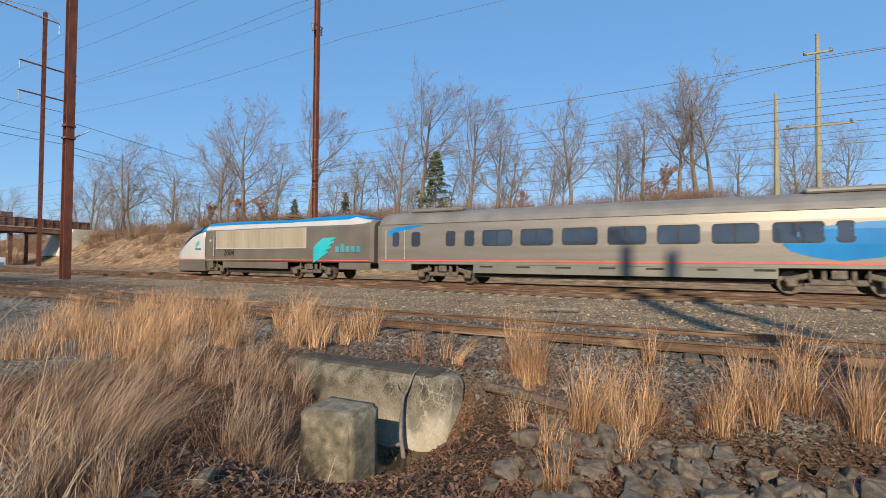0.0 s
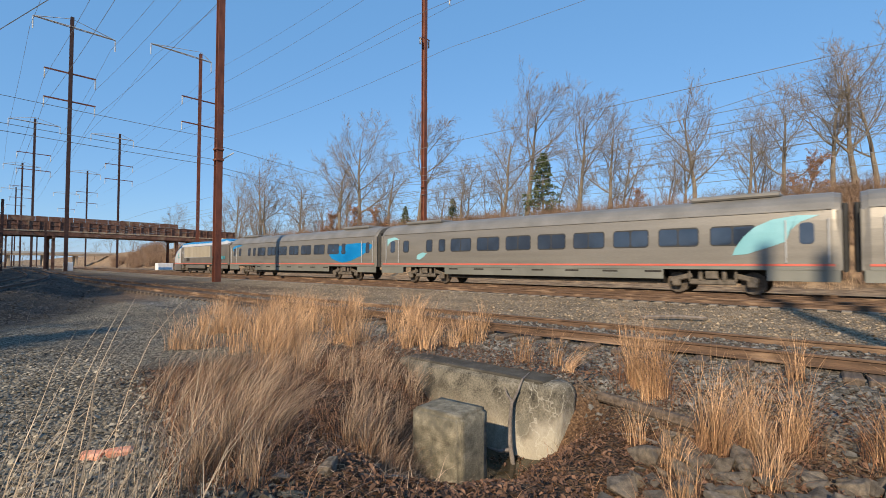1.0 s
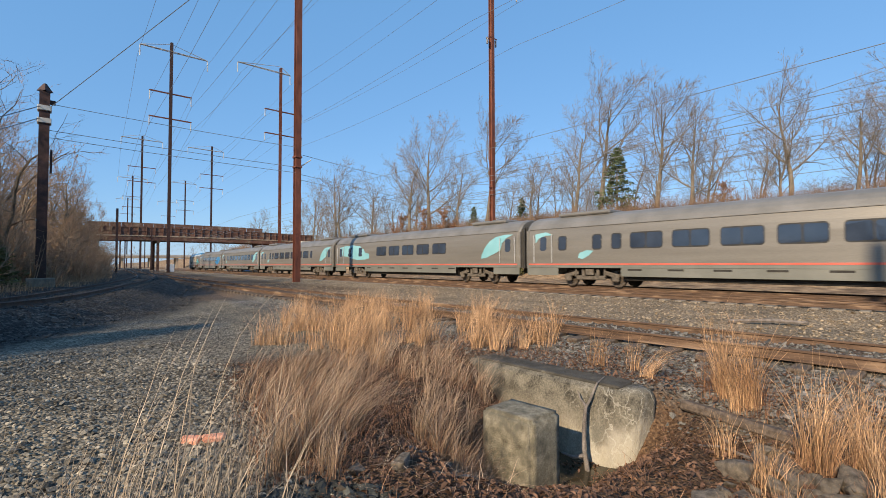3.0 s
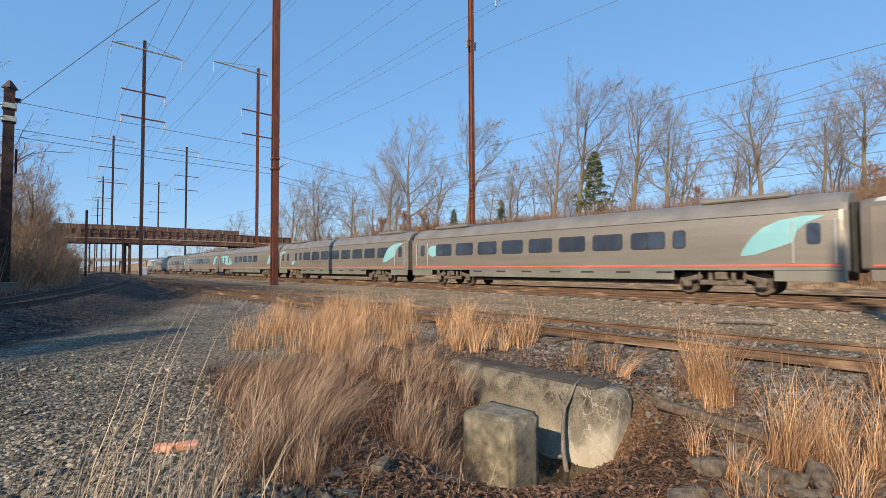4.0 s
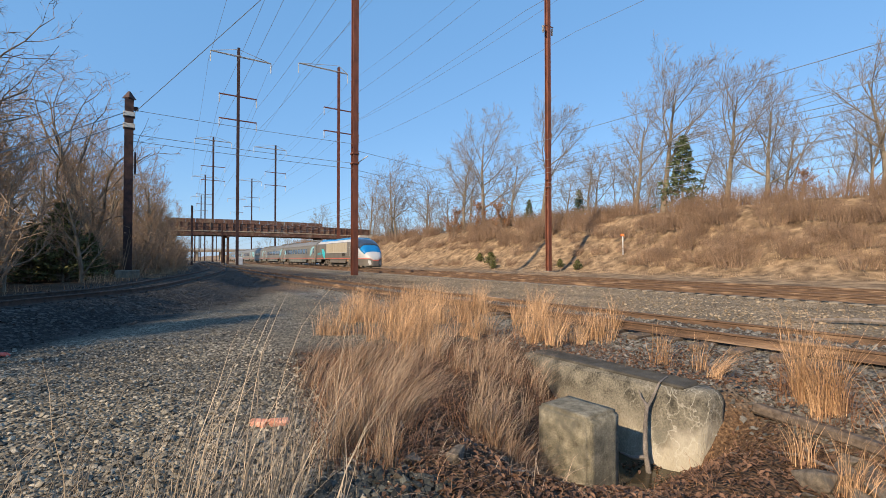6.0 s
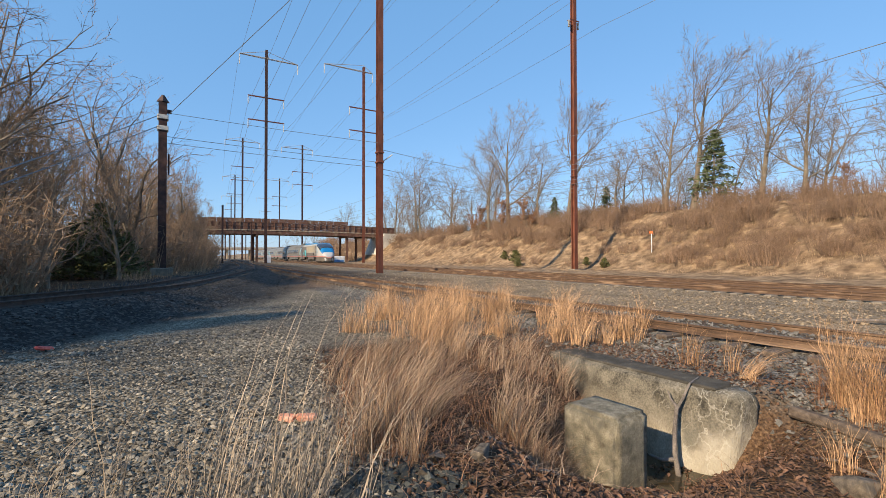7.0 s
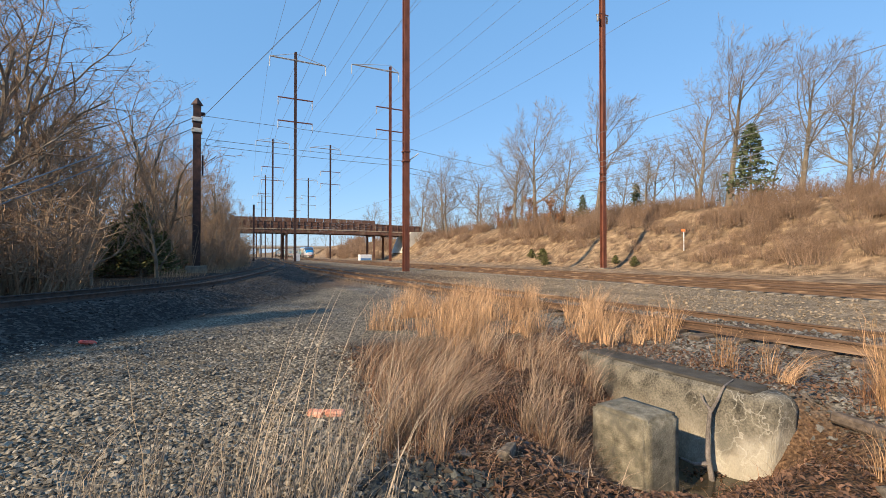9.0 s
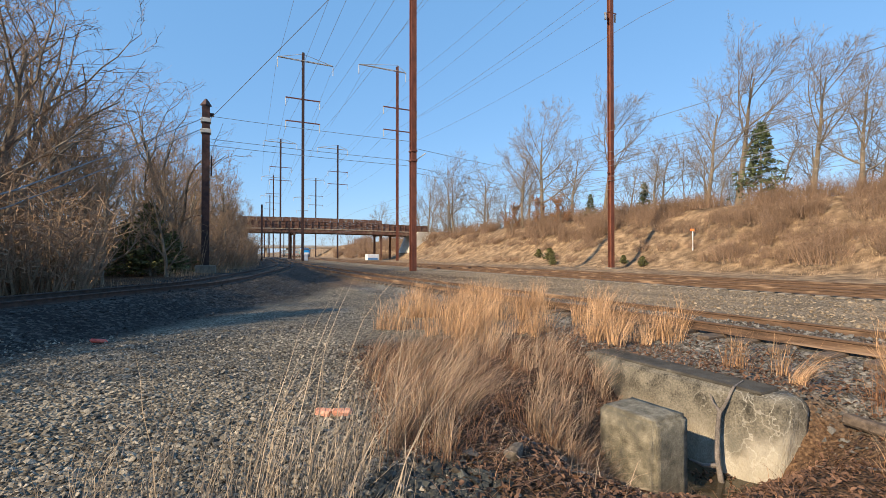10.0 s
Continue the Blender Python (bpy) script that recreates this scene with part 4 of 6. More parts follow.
def fin(parts_at, sign, car, flip):
    """The emblem of five blades, as plain swept blades."""
    y0, z0 = parts_at
    for k in range(5):
        r = 1.0 - 0.14 * k
        pts = []
        for i in range(9):
            u = i / 8
            pts.append((y0 + flip * (-1.75 * r * (1 - u) + 0.5 * math.sin(u * 1.6)), z0 + 1.95 - 0.33 * k - (1.0 - 0.1 * k) * u ** 1.5 * 1.1))
        for i in range(9):
            u = 1 - i / 8
            pts.append((y0 + flip * (-1.75 * r * (1 - u) + 0.5 * math.sin(u * 1.6) - 0.02), z0 + 1.95 - 0.33 * k - (1.0 - 0.1 * k) * u ** 1.5 * 1.1 - 0.24 * (0.25 + math.sin(math.pi * u * 0.8 + 0.3))))
        part("emblem_blade", shape_on_side(pts, sign, 0.008 + 0.001 * k), TEAL, car)


def lettering_bars(car, y, z, sign, n, w, h, mat_, gap):
    for k in range(n):
        part("lettering_bar", box(0.012, w, h * (1.0 if k != 3 or n == 4 else 1.45), (sign * (side_x(z) + 0.006), y + gap * k, z + (0.0 if k != 3 or n == 4 else h * 0.2)), 0), mat_, car)


def soft_part(ob):
    for f in ob.data.polygons:
        f.use_smooth = len(f.vertices) == 4
    return ob


def fleet_number(car, y, z, sign):
    """The number on the side, in dark letters."""
    cu = bpy.data.curves.new("number", "FONT")
    cu.body, cu.size, cu.extrude, cu.align_x = "2004", 0.62, 0.006, "CENTER"
    tmp = bpy.data.objects.new("number", cu)
    me = bpy.data.meshes.new_from_object(tmp)
    bpy.data.objects.remove(tmp)
    part("fleet_number", me, UNDER, car, "dark fleet number", Matrix.Translation((sign * (side_x(z) + 0.012), y, z)) @ pose(0, 0, 0, 90, 0, 90 * sign))


def power_car():
    """A power car 21 m long with its nose at +y."""
    L = 21.0
    c = thing("power_car", "streamlined train power car, taupe sides, white nose, blue roof", "locomotive", "power cars of the train")
    y_rear, y_nose = -L / 2, L / 2

    def ring(sx, zb, zs, zr, flat=0.82):
        """Half width, bottom, shoulder and roof heights."""
        le = [(-0.93 * sx, zb), (-0.985 * sx, zb + 0.06), (-sx, 1.3 if zs > 1.7 else zb + 0.4 * (zs - zb)), (-sx, zb + 0.75 * (zs - zb)), (-0.985 * sx, zs), (-0.90 * sx, zs + 0.45 * (zr - zs)), (-0.72 * sx, zs + 0.82 * (zr - zs)), (-0.4 * sx, zr - 0.03), (0, zr)]
        return le + [(-x, z) for x, z in le[-2::-1]]

    body = [(y_rear, ring(1.50, 1.08, 3.35, 3.75)), (y_rear + 0.3, ring(1.56, 1.08, 3.4, 3.82)), (y_rear + 15.2, ring(1.56, 1.08, 3.4, 3.86)), (y_rear + 16.35, ring(1.56, 1.08, 3.38, 3.9))]
    part("body", loft(body), LOCO_GREY, c)
    nose = [(y_rear + 16.36, ring(1.565, 1.06, 3.38, 3.92)), (y_rear + 17.2, ring(1.55, 1.0, 3.22, 3.86)), (y_rear + 17.75, ring(1.53, 0.95, 3.05, 3.76)), (y_rear + 18.0, ring(1.52, 0.42, 2.98, 3.70)), (y_rear + 18.9, ring(1.45, 0.32, 2.55, 3.30)), (y_rear + 19.7, ring(1.34, 0.30, 2.10, 2.66)),
            (y_rear + 20.35, ring(1.17, 0.31, 1.75, 2.12)), (y_rear + 20.8, ring(0.95, 0.34, 1.48, 1.74)), (y_rear + 21.1, ring(0.68, 0.40, 1.25, 1.46)), (y_rear + 21.25, ring(0.35, 0.55, 1.02, 1.2))]
    soft_part(part("nose", loft(nose), TRAIN_WHITE, c, "white rounded nose"))
    up = lambda rg, d: [(x * 1.006, z + d) for x, z in rg][4:-4]
    # blue cap over the nose and windscreen set into it
    cap = []
    for y, rg in nose[:7]:
        t = up(rg, 0.02)
        cap.append((y, t + [(t[-1][0] * 0.8, t[-1][1] - 0.05), (t[0][0] * 0.8, t[0][1] - 0.05)]))
    soft_part(part("nose_cap", loft(cap), TRAIN_BLUE, c, "blue cap of the nose"))
    scr = []
    for y, rg in ((16.9, nose[0][1]), (17.2, nose[1][1]), (17.75, nose[2][1]), (18.0, nose[3][1]), (18.45, ring(1.485, 0.33, 2.81, 3.53)), (18.9, nose[4][1]), (19.3, ring(1.375, 0.3, 2.42, 3.08))):
        t = [(x * 1.012, z + 0.03) for x, z in rg][4:-4]
        scr.append((y_rear + y, t + [(t[-1][0] * 0.8, t[-1][1] - 0.06), (t[0][0] * 0.8, t[0][1] - 0.06)]))
    soft_part(part("windscreen", loft(scr), GLASS, c, "dark raked windscreen"))
    # grey lower nose with the red stripe along its upper edge
    def band(z0, z1, out, tag, mat_, label):
        rows_ = []
        for y, rg in nose:
            w = max(-x for x, z in rg) + out
            tip = 0.93 if y > y_rear + 20.9 else 1.0
            rows_.append((y + (out if y > y_rear + 21.2 else 0), [(-w * tip, min(z0, rg[4][1] - 0.1)), (-w, min(z1, rg[4][1])), (w, min(z1, rg[4][1])), (w * tip, min(z0, rg[4][1] - 0.1))]))
        part(tag, loft(rows_), mat_, c, label)
    band(0.34, 1.205, 0.012, "nose_skirt", LOCO_GREY, "grey lower part of the nose")
    band(1.205, 1.275, 0.018, "stripe", TRAIN_RED, "thin red stripe round the nose")
    for s in (-1, 1):
        part("headlight", box(0.24, 0.22, 0.12, (s * 0.92, y_rear + 20.45, 1.62), 0.04), TRAIN_WHITE, c)
    # roof fairing, white with a blue ridge
    def fair(w, z0, z1):
        le = [(-w, z0), (-w * 0.95, z0 + 0.5 * (z1 - z0)), (-w * 0.8, z1 - 0.04), (-w * 0.5, z1)]
        return le + [(-x, z) for x, z in le[::-1]]
    part("roof_fairing", loft([(y_rear + 0.35, fair(1.45, 3.45, 3.75)), (y_rear + 1.6, fair(1.49, 3.42, 4.02)), (y_rear + 6.3, fair(1.49, 3.42, 3.96)), (y_rear + 8.0, fair(1.49, 3.42, 3.92)), (y_rear + 13.5, fair(1.50, 3.42, 4.0)), (y_rear + 16.35, fair(1.5, 3.42, 3.95))]), TRAIN_WHITE, c, "white roof fairing")
    part("roof_ridge", loft([(y_rear + 0.9, fair(1.2, 3.7, 3.98)), (y_rear + 2.2, fair(1.3, 3.85, 4.22)), (y_rear + 5.8, fair(1.3, 3.85, 4.14)), (y_rear + 6.8, fair(1.28, 3.8, 4.06)), (y_rear + 13.0, fair(1.32, 3.85, 4.14)), (y_rear + 16.3, fair(1.34, 3.82, 4.06))]), TRAIN_BLUE, c, "blue roof ridge")
    # pantograph, folded down
    vs, fs = [], []
    for s in (-1, 1):
        tube(vs, fs, [Vector((s * 0.5, y_rear + 8.2, 4.15)), Vector((s * 0.35, y_rear + 10.2, 4.32))], [0.03, 0.03], 5)
    tube(vs, fs, [Vector((-0.8, y_rear + 8.3, 4.30)), Vector((0.8, y_rear + 8.3, 4.30))], [0.03, 0.03], 5)
    part("pantograph", (vs, fs), UNDER, c, "folded pantograph")
    for s in (-1, 1):
        pn = part("side_panel", box(0.02, 9.35, 1.36, (s * (side_x(2.74) + 0.012), y_rear + 10.3, 2.74), 0.005), GRILLE, c, "long cream louvred side panel")
        for z in (2.05, 3.43):
            part("panel_trim", box(0.03, 9.45, 0.05, (s * (side_x(z) + 0.02), y_rear + 10.3, z), 0), TRAIN_WHITE, pn)
        for y in (5.62, 14.98):
            part("panel_trim", box(0.03, 0.05, 1.36, (s * (side_x(2.74) + 0.02), y_rear + y, 2.74), 0), TRAIN_WHITE, pn)
        for k in range(23):
            part("rib", box(0.012, 0.03, 1.2, (s * (side_x(2.74) + 0.026), y_rear + 5.95 + 0.385 * k, 2.74), 0), GRILLE, pn)
        d = part("cab_door", round_plate(0.8, 2.3, 0.05, 0.04, y_rear + 15.75, 2.2, s, 0.006), LOCO_GREY, c)
        part("pane", round_plate(0.22, 0.26, 0.04, 0.03, y_rear + 15.75, 2.75, s, 0.014), TRAIN_WHITE, d)
        for e in (-1, 1):
            bm = cyl(0.028, 1.5, (s * (HALF + 0.06), y_rear + 15.75 + e * 0.55, 2.25), "z", 8)
            part("grab_rail", bm, TRAIN_WHITE, d)
        part("stripe", box(0.012, 16.0, 0.07, (s * (side_x(1.24) + 0.004), y_rear + 8.3, 1.24), 0), TRAIN_RED, c, "thin red stripe")
        fin((y_rear + 4.45, 1.22), s, c, 1)
        lettering_bars(c, y_rear + 1.15, 1.95, s, 5, 0.33, 0.38, LETTER_TEAL, 0.43)
        fleet_number(c, y_rear + 13.5, 1.55, s)
        lettering_bars(c, y_rear + 16.95, 2.05, s, 5, 0.11, 0.12, LETTER_TEAL, 0.16)
        for k in range(3):
            z_ = 2.62 - 0.12 * k
            part("emblem_blade", shape_on_side([(y_rear + 17.02 + 0.08 * k, z_ + 0.05), (y_rear + 17.30, z_ + 0.03), (y_rear + 17.52, z_ - 0.06), (y_rear + 17.60, z_ - 0.15), (y_rear + 17.35, z_ - 0.06), (y_rear + 17.12 + 0.06 * k, z_ - 0.01)], s, 0.004), TEAL, c)
        part("side_sill", box(0.06, 6.9, 0.46, (s * 1.52, y_rear + 10.8, 0.86), 0.01), LOCO_GREY, c)
        part("side_sill", box(0.06, 2.5, 0.42, (s * 1.52, y_rear + 1.5, 0.88), 0.01), LOCO_GREY, c)
        part("step", box(0.2, 0.5, 0.5, (s * 1.42, y_rear + 15.75, 0.82), 0.03), BOGIE, c)
    part("underframe", box(2.4, 7.0, 0.5, (0, y_rear + 10.6, 0.52), 0.04), UNDER, c)
    bogie(c, y_rear + 5.4, 3.0)
    bogie(c, y_rear + 16.05, 2.7)
    bm = bmesh.new()
    for k in range(3):
        box(2.2, 0.07, 2.7, (0, y_rear - 0.03 - 0.07 * k, 2.3), 0.02, bm)
    part("gangway", bm, SEAL, c, "black bellows gangway")
    part("pilot", box(2.2, 0.5, 0.42, (0, y_nose - 0.75, 0.36), 0.08), SKIRT, c, "grey-green pilot under the nose")
    return c


TRAIN = []          # car, distance of its middle behind the first joint, way it faces
lead = power_car()
TRAIN.append((lead, -10.55, 1))
proto = {}
for i, kind in enumerate(("blue", "mint", "leaf", "cafe", "mint", "rear")):
    if kind not in proto:
        proto[kind] = coach(kind)
        ob = proto[kind]
    else:
        ob = copy_thing(proto[kind], pose(0, 0, 0))
    TRAIN.append((ob, 26.65 * (i + 0.5), 1))
tail = copy_thing(lead, pose(0, 0, 0, 0, 0, 180))
TRAIN.append((tail, 26.65 * 6 + 10.55, -1))
TRAIN_X, FIRST_JOINT, SPEED = 24.48, 16.9, 36.27

# ---------------------------------------------------------------- bridge over the line
BY = 138.0


def bridge():
    br = thing("road_bridge", "old rust-brown steel road bridge on steel bents over the tracks", "bridge")
    x0, x1 = 2.0, 62.0

    def deck_z(x):
        return 8.1 - 0.0004 * (x - 28) ** 2

    xs = [x0 + (x1 - x0) * i / 24 for i in range(25)]

    def ribbon(lo, hi, ya, yb):
        return loft_x([(x, [(ya, deck_z(x) + lo), (yb, deck_z(x) + lo), (yb, deck_z(x) + hi), (ya, deck_z(x) + hi)]) for x in xs])

    def loft_x(rings):
        vs, fs = [], []
        for x, ring in rings:
            vs += [(x, y, z) for y, z in ring]
        n = 4
        for i in range(len(rings) - 1):
            for k in range(n):
                fs.append((i * n + k, i * n + (k + 1) % n, (i + 1) * n + (k + 1) % n, (i + 1) * n + k))
        fs += [(3, 2, 1, 0), tuple(len(vs) - 4 + k for k in range(4))]
        return vs, fs

    part("deck", ribbon(0.25, 0.6, BY - 4, BY + 4), BRIDGE_CONC, br)
    for y in (BY - 4.1, BY + 3.9):
        part("girder", ribbon(-0.75, 0.2, y, y + 0.25), BRIDGE_RUST, br)
        part("deck_edge", ribbon(0.2, 0.45, y - 0.1, y + 0.35), BRIDGE_EDGE, br, "tan concrete deck edge")
        part("parapet", ribbon(0.5, 2.35, y + 0.08, y + 0.14), BRIDGE_RUST, br, "rusty solid-looking parapet fence")
        part("top_rail", ribbon(2.35, 2.5, y, y + 0.24), BRIDGE_RUST, br)
        part("mid_rail", ribbon(1.45, 1.55, y - 0.02, y + 0.2), BRIDGE_RUST, br)
        for k in range(34):
            x = x0 + 0.8 + k * (x1 - x0 - 1.6) / 33
            part("fence_post", box(0.16, 0.2, 2.1, (x, y - 0.02, deck_z(x) + 1.45), 0), BRIDGE_RUST, br)
    for k in range(18):
        x = 8.0 + 2.22 * k
        part("fence_panel", box(2.16, 0.06, 1.0, (x, BY - 4.05, deck_z(x) + 3.0), 0), BRIDGE_RUST, br)
    for x in (8.8, 21.3, 46.8, 52.0):
        for y in (BY - 3.2, BY + 3.2):
            part("column", h_column(0.55, 9.0, 0.06, -1.2), BRIDGE_RUST, br, "", pose(x, y, 0))
        part("bent_cap", box(0.6, 8.0, 0.6, (x, BY, 7.1), 0.03), BRIDGE_RUST, br)
    b = bmesh.new()
    vs = [b.verts.new(v) for v in ((55.5, BY - 5, 1.8), (63, BY - 5, 1.8), (63, BY - 5, 8.3), (58.2, BY - 5, 8.3), (55.5, BY + 5, 1.8), (63, BY + 5, 1.8), (63, BY + 5, 8.3), (58.2, BY + 5, 8.3))]
    for f in ((0, 1, 2, 3), (7, 6, 5, 4), (0, 3, 7, 4), (1, 5, 6, 2), (3, 2, 6, 7), (0, 4, 5, 1)):
        b.faces.new([vs[k] for k in f])
    part("abutment", b, BRIDGE_CONC, br, "pale sloping concrete abutment")
    part("abutment", box(5.0, 9, 9.0, (0.6, BY + 0.6, 3.2), 0.1), BRIDGE_RUST, br)


bridge()
far = thing("far_overpass", "pale distant highway overpass beyond the bridge", "bridge")
part("deck", box(150, 9, 1.1, (10, 330, 5.9), 0.1), BRIDGE_EDGE, far)
part("railing", box(150, 0.3, 1.0, (10, 325.6, 6.9), 0.05), GALV, far)
for k in range(9):
    part("pier", box(1.2, 7, 6.4, (-50 + 14 * k, 330, 2.2), 0.1), BRIDGE_EDGE, far)
# earth ramps that carry the road to the bridge
for sx, wdt in ((88.0, 52.0),):
    tagged(part("road_ramp", box(wdt, 14, 9.2, (sx, BY, 3.7), 1.0), BRUSH), "earth ramp carrying the road to the bridge", "embankment", kind="structure")

# equipment beside the far tracks
cab = thing("signal_cabinet", "white trackside signal cabinet", "equipment cabinet", "", pose(21.6, 121.0, 0))
part("body", box(1.5, 1.1, 2.0, (0, 0, 0.5), 0.06), CAR_WHITE, cab)
part("plinth", box(1.7, 1.3, 0.5, (0, 0, -0.65), 0.03), TIE_CONC, cab)
part("door_panel", box(0.6, 0.03, 1.5, (-0.35, -0.56, 0.55), 0.01), CAR_WHITE, cab)
bx = thing("equipment_box", "pale equipment box with a blue lower band by the far track", "equipment cabinet", "", pose(36.5, 112.0, 0))
part("body", box(3.0, 1.8, 1.5, (0, 0, 0.55), 0.08), CAR_WHITE, bx)
part("band", box(2.6, 0.05, 0.5, (-0.1, -0.92, 0.15), 0.01), SHEET_BLUE, bx, "blue lower band")
part("plinth", box(3.2, 2.0, 0.5, (0, 0, -0.4), 0.03), TIE_CONC, bx)

# ---------------------------------------------------------------- culvert
cv = thing("culvert_headwall", "old concrete culvert headwall with dark mossy top and lime stains", "headwall")
TOPZ = -0.45
b = bmesh.new()
outline = [(5.93, 6.3), (5.98, 3.35), (6.12, 3.06), (6.45, 3.02), (6.62, 3.3), (6.60, 6.3)]      # plan, clockwise
low = [(5.80, 6.3), (5.83, 3.48), (5.99, 3.17), (6.46, 3.05), (6.69, 3.34), (6.75, 6.3)]
waist = [(5.84, 6.3), (5.89, 3.42), (6.05, 3.12), (6.46, 3.05), (6.66, 3.32), (6.68, 6.3)]
rings = []
for ring_, z in ((low, -1.75), (low, -1.42), (waist, -1.15), (outline, -0.55), ([(x + (0.05 if x < 6.2 else -0.05), y + (0.06 if y < 4 else 0)) for x, y in outline], TOPZ)):
    rings.append([b.verts.new((x, y, z)) for x, y in ring_])
for ra, rb in zip(rings, rings[1:]):
    for k in range(6):
        b.faces.new((ra[k], ra[(k + 1) % 6], rb[(k + 1) % 6], rb[k]))
b.faces.new(rings[0][::-1])
b.faces.new(rings[-1])
bmesh.ops.bevel(b, geom=b.edges[:], offset=0.025, segments=2, affect="EDGES")
bmesh.ops.subdivide_edges(b, edges=[e for e in b.edges if e.calc_length() > 0.25], cuts=5, use_grid_fill=True)
for v in b.verts:
    q = noise.noise(v.co * 3.0) * 0.02 + noise.noise(v.co * 11.0) * 0.007
    v.co += Vector((q, q * 0.6, q * 0.5))
wall_ob = part("wall", b, CONC_STAIN, cv)
for p_ in wall_ob.data.polygons:
    p_.use_smooth = True
b = box(0.50, 2.85, 0.05, (6.30, 4.78, TOPZ + 0.006), 0.02)
bmesh.ops.subdivide_edges(b, edges=b.edges[:], cuts=6, use_grid_fill=True)
for v in b.verts:
    v.co.z += 0.008 * noise.noise(v.co * 6)
part("moss_cap", b, CONC_TOP, cv, "dark mossy crust on top")
po = thing("concrete_post", "square weathered concrete post with rounded edges by the ditch", "concrete post", "", pose(4.50, 3.80, 0, 0, 0, 3))
b = box(0.62, 0.76, 1.4, (0, 0, -0.51 - 0.7), 0.045, seg=3)
bmesh.ops.subdivide_edges(b, edges=[e for e in b.edges if e.calc_length() > 0.25], cuts=6, use_grid_fill=True)
for v in b.verts:
    q = noise.noise(v.co * 4.0) * 0.012 + noise.noise(v.co * 15.0) * 0.005
    v.co += Vector((q, q, q * 0.6))
pb = part("body", b, CONCRETE, po)
for p_ in pb.data.polygons:
    p_.use_smooth = True
tagged(part("ditch_water", box(1.3, 1.9, 0.04, (5.35, 3.9, -1.505), 0), WATER), "dark still water in the ditch", "water", kind="structure")
# the dead root hanging over the wall
vs, fs = [], []
run = [Vector(p_) for p_ in ((6.35, 3.75, -0.40), (6.0, 3.66, -0.42), (5.90, 3.68, -0.58), (5.80, 3.72, -0.74), (5.72, 3.70, -1.0), (5.63, 3.64, -1.25), (5.56, 3.54, -1.53))]
tube(vs, fs, run, [0.008, 0.014, 0.018, 0.025, 0.026, 0.03, 0.036], 8)
tube(vs, fs, [Vector((5.81, 3.72, -0.72)), Vector((5.83, 3.82, -0.64)), Vector((5.85, 3.88, -0.54))], [0.025, 0.014, 0.006], 6)
tube(vs, fs, [Vector((5.61, 3.62, -1.32)), Vector((5.47, 3.72, -1.33)), Vector((5.36, 3.82, -1.27))], [0.030, 0.022, 0.012], 6)
rt = tagged(part("dead_branch", (vs, fs), ROOT), "dead grey branch hanging over the concrete wall", "branch")

# ---------------------------------------------------------------- trees


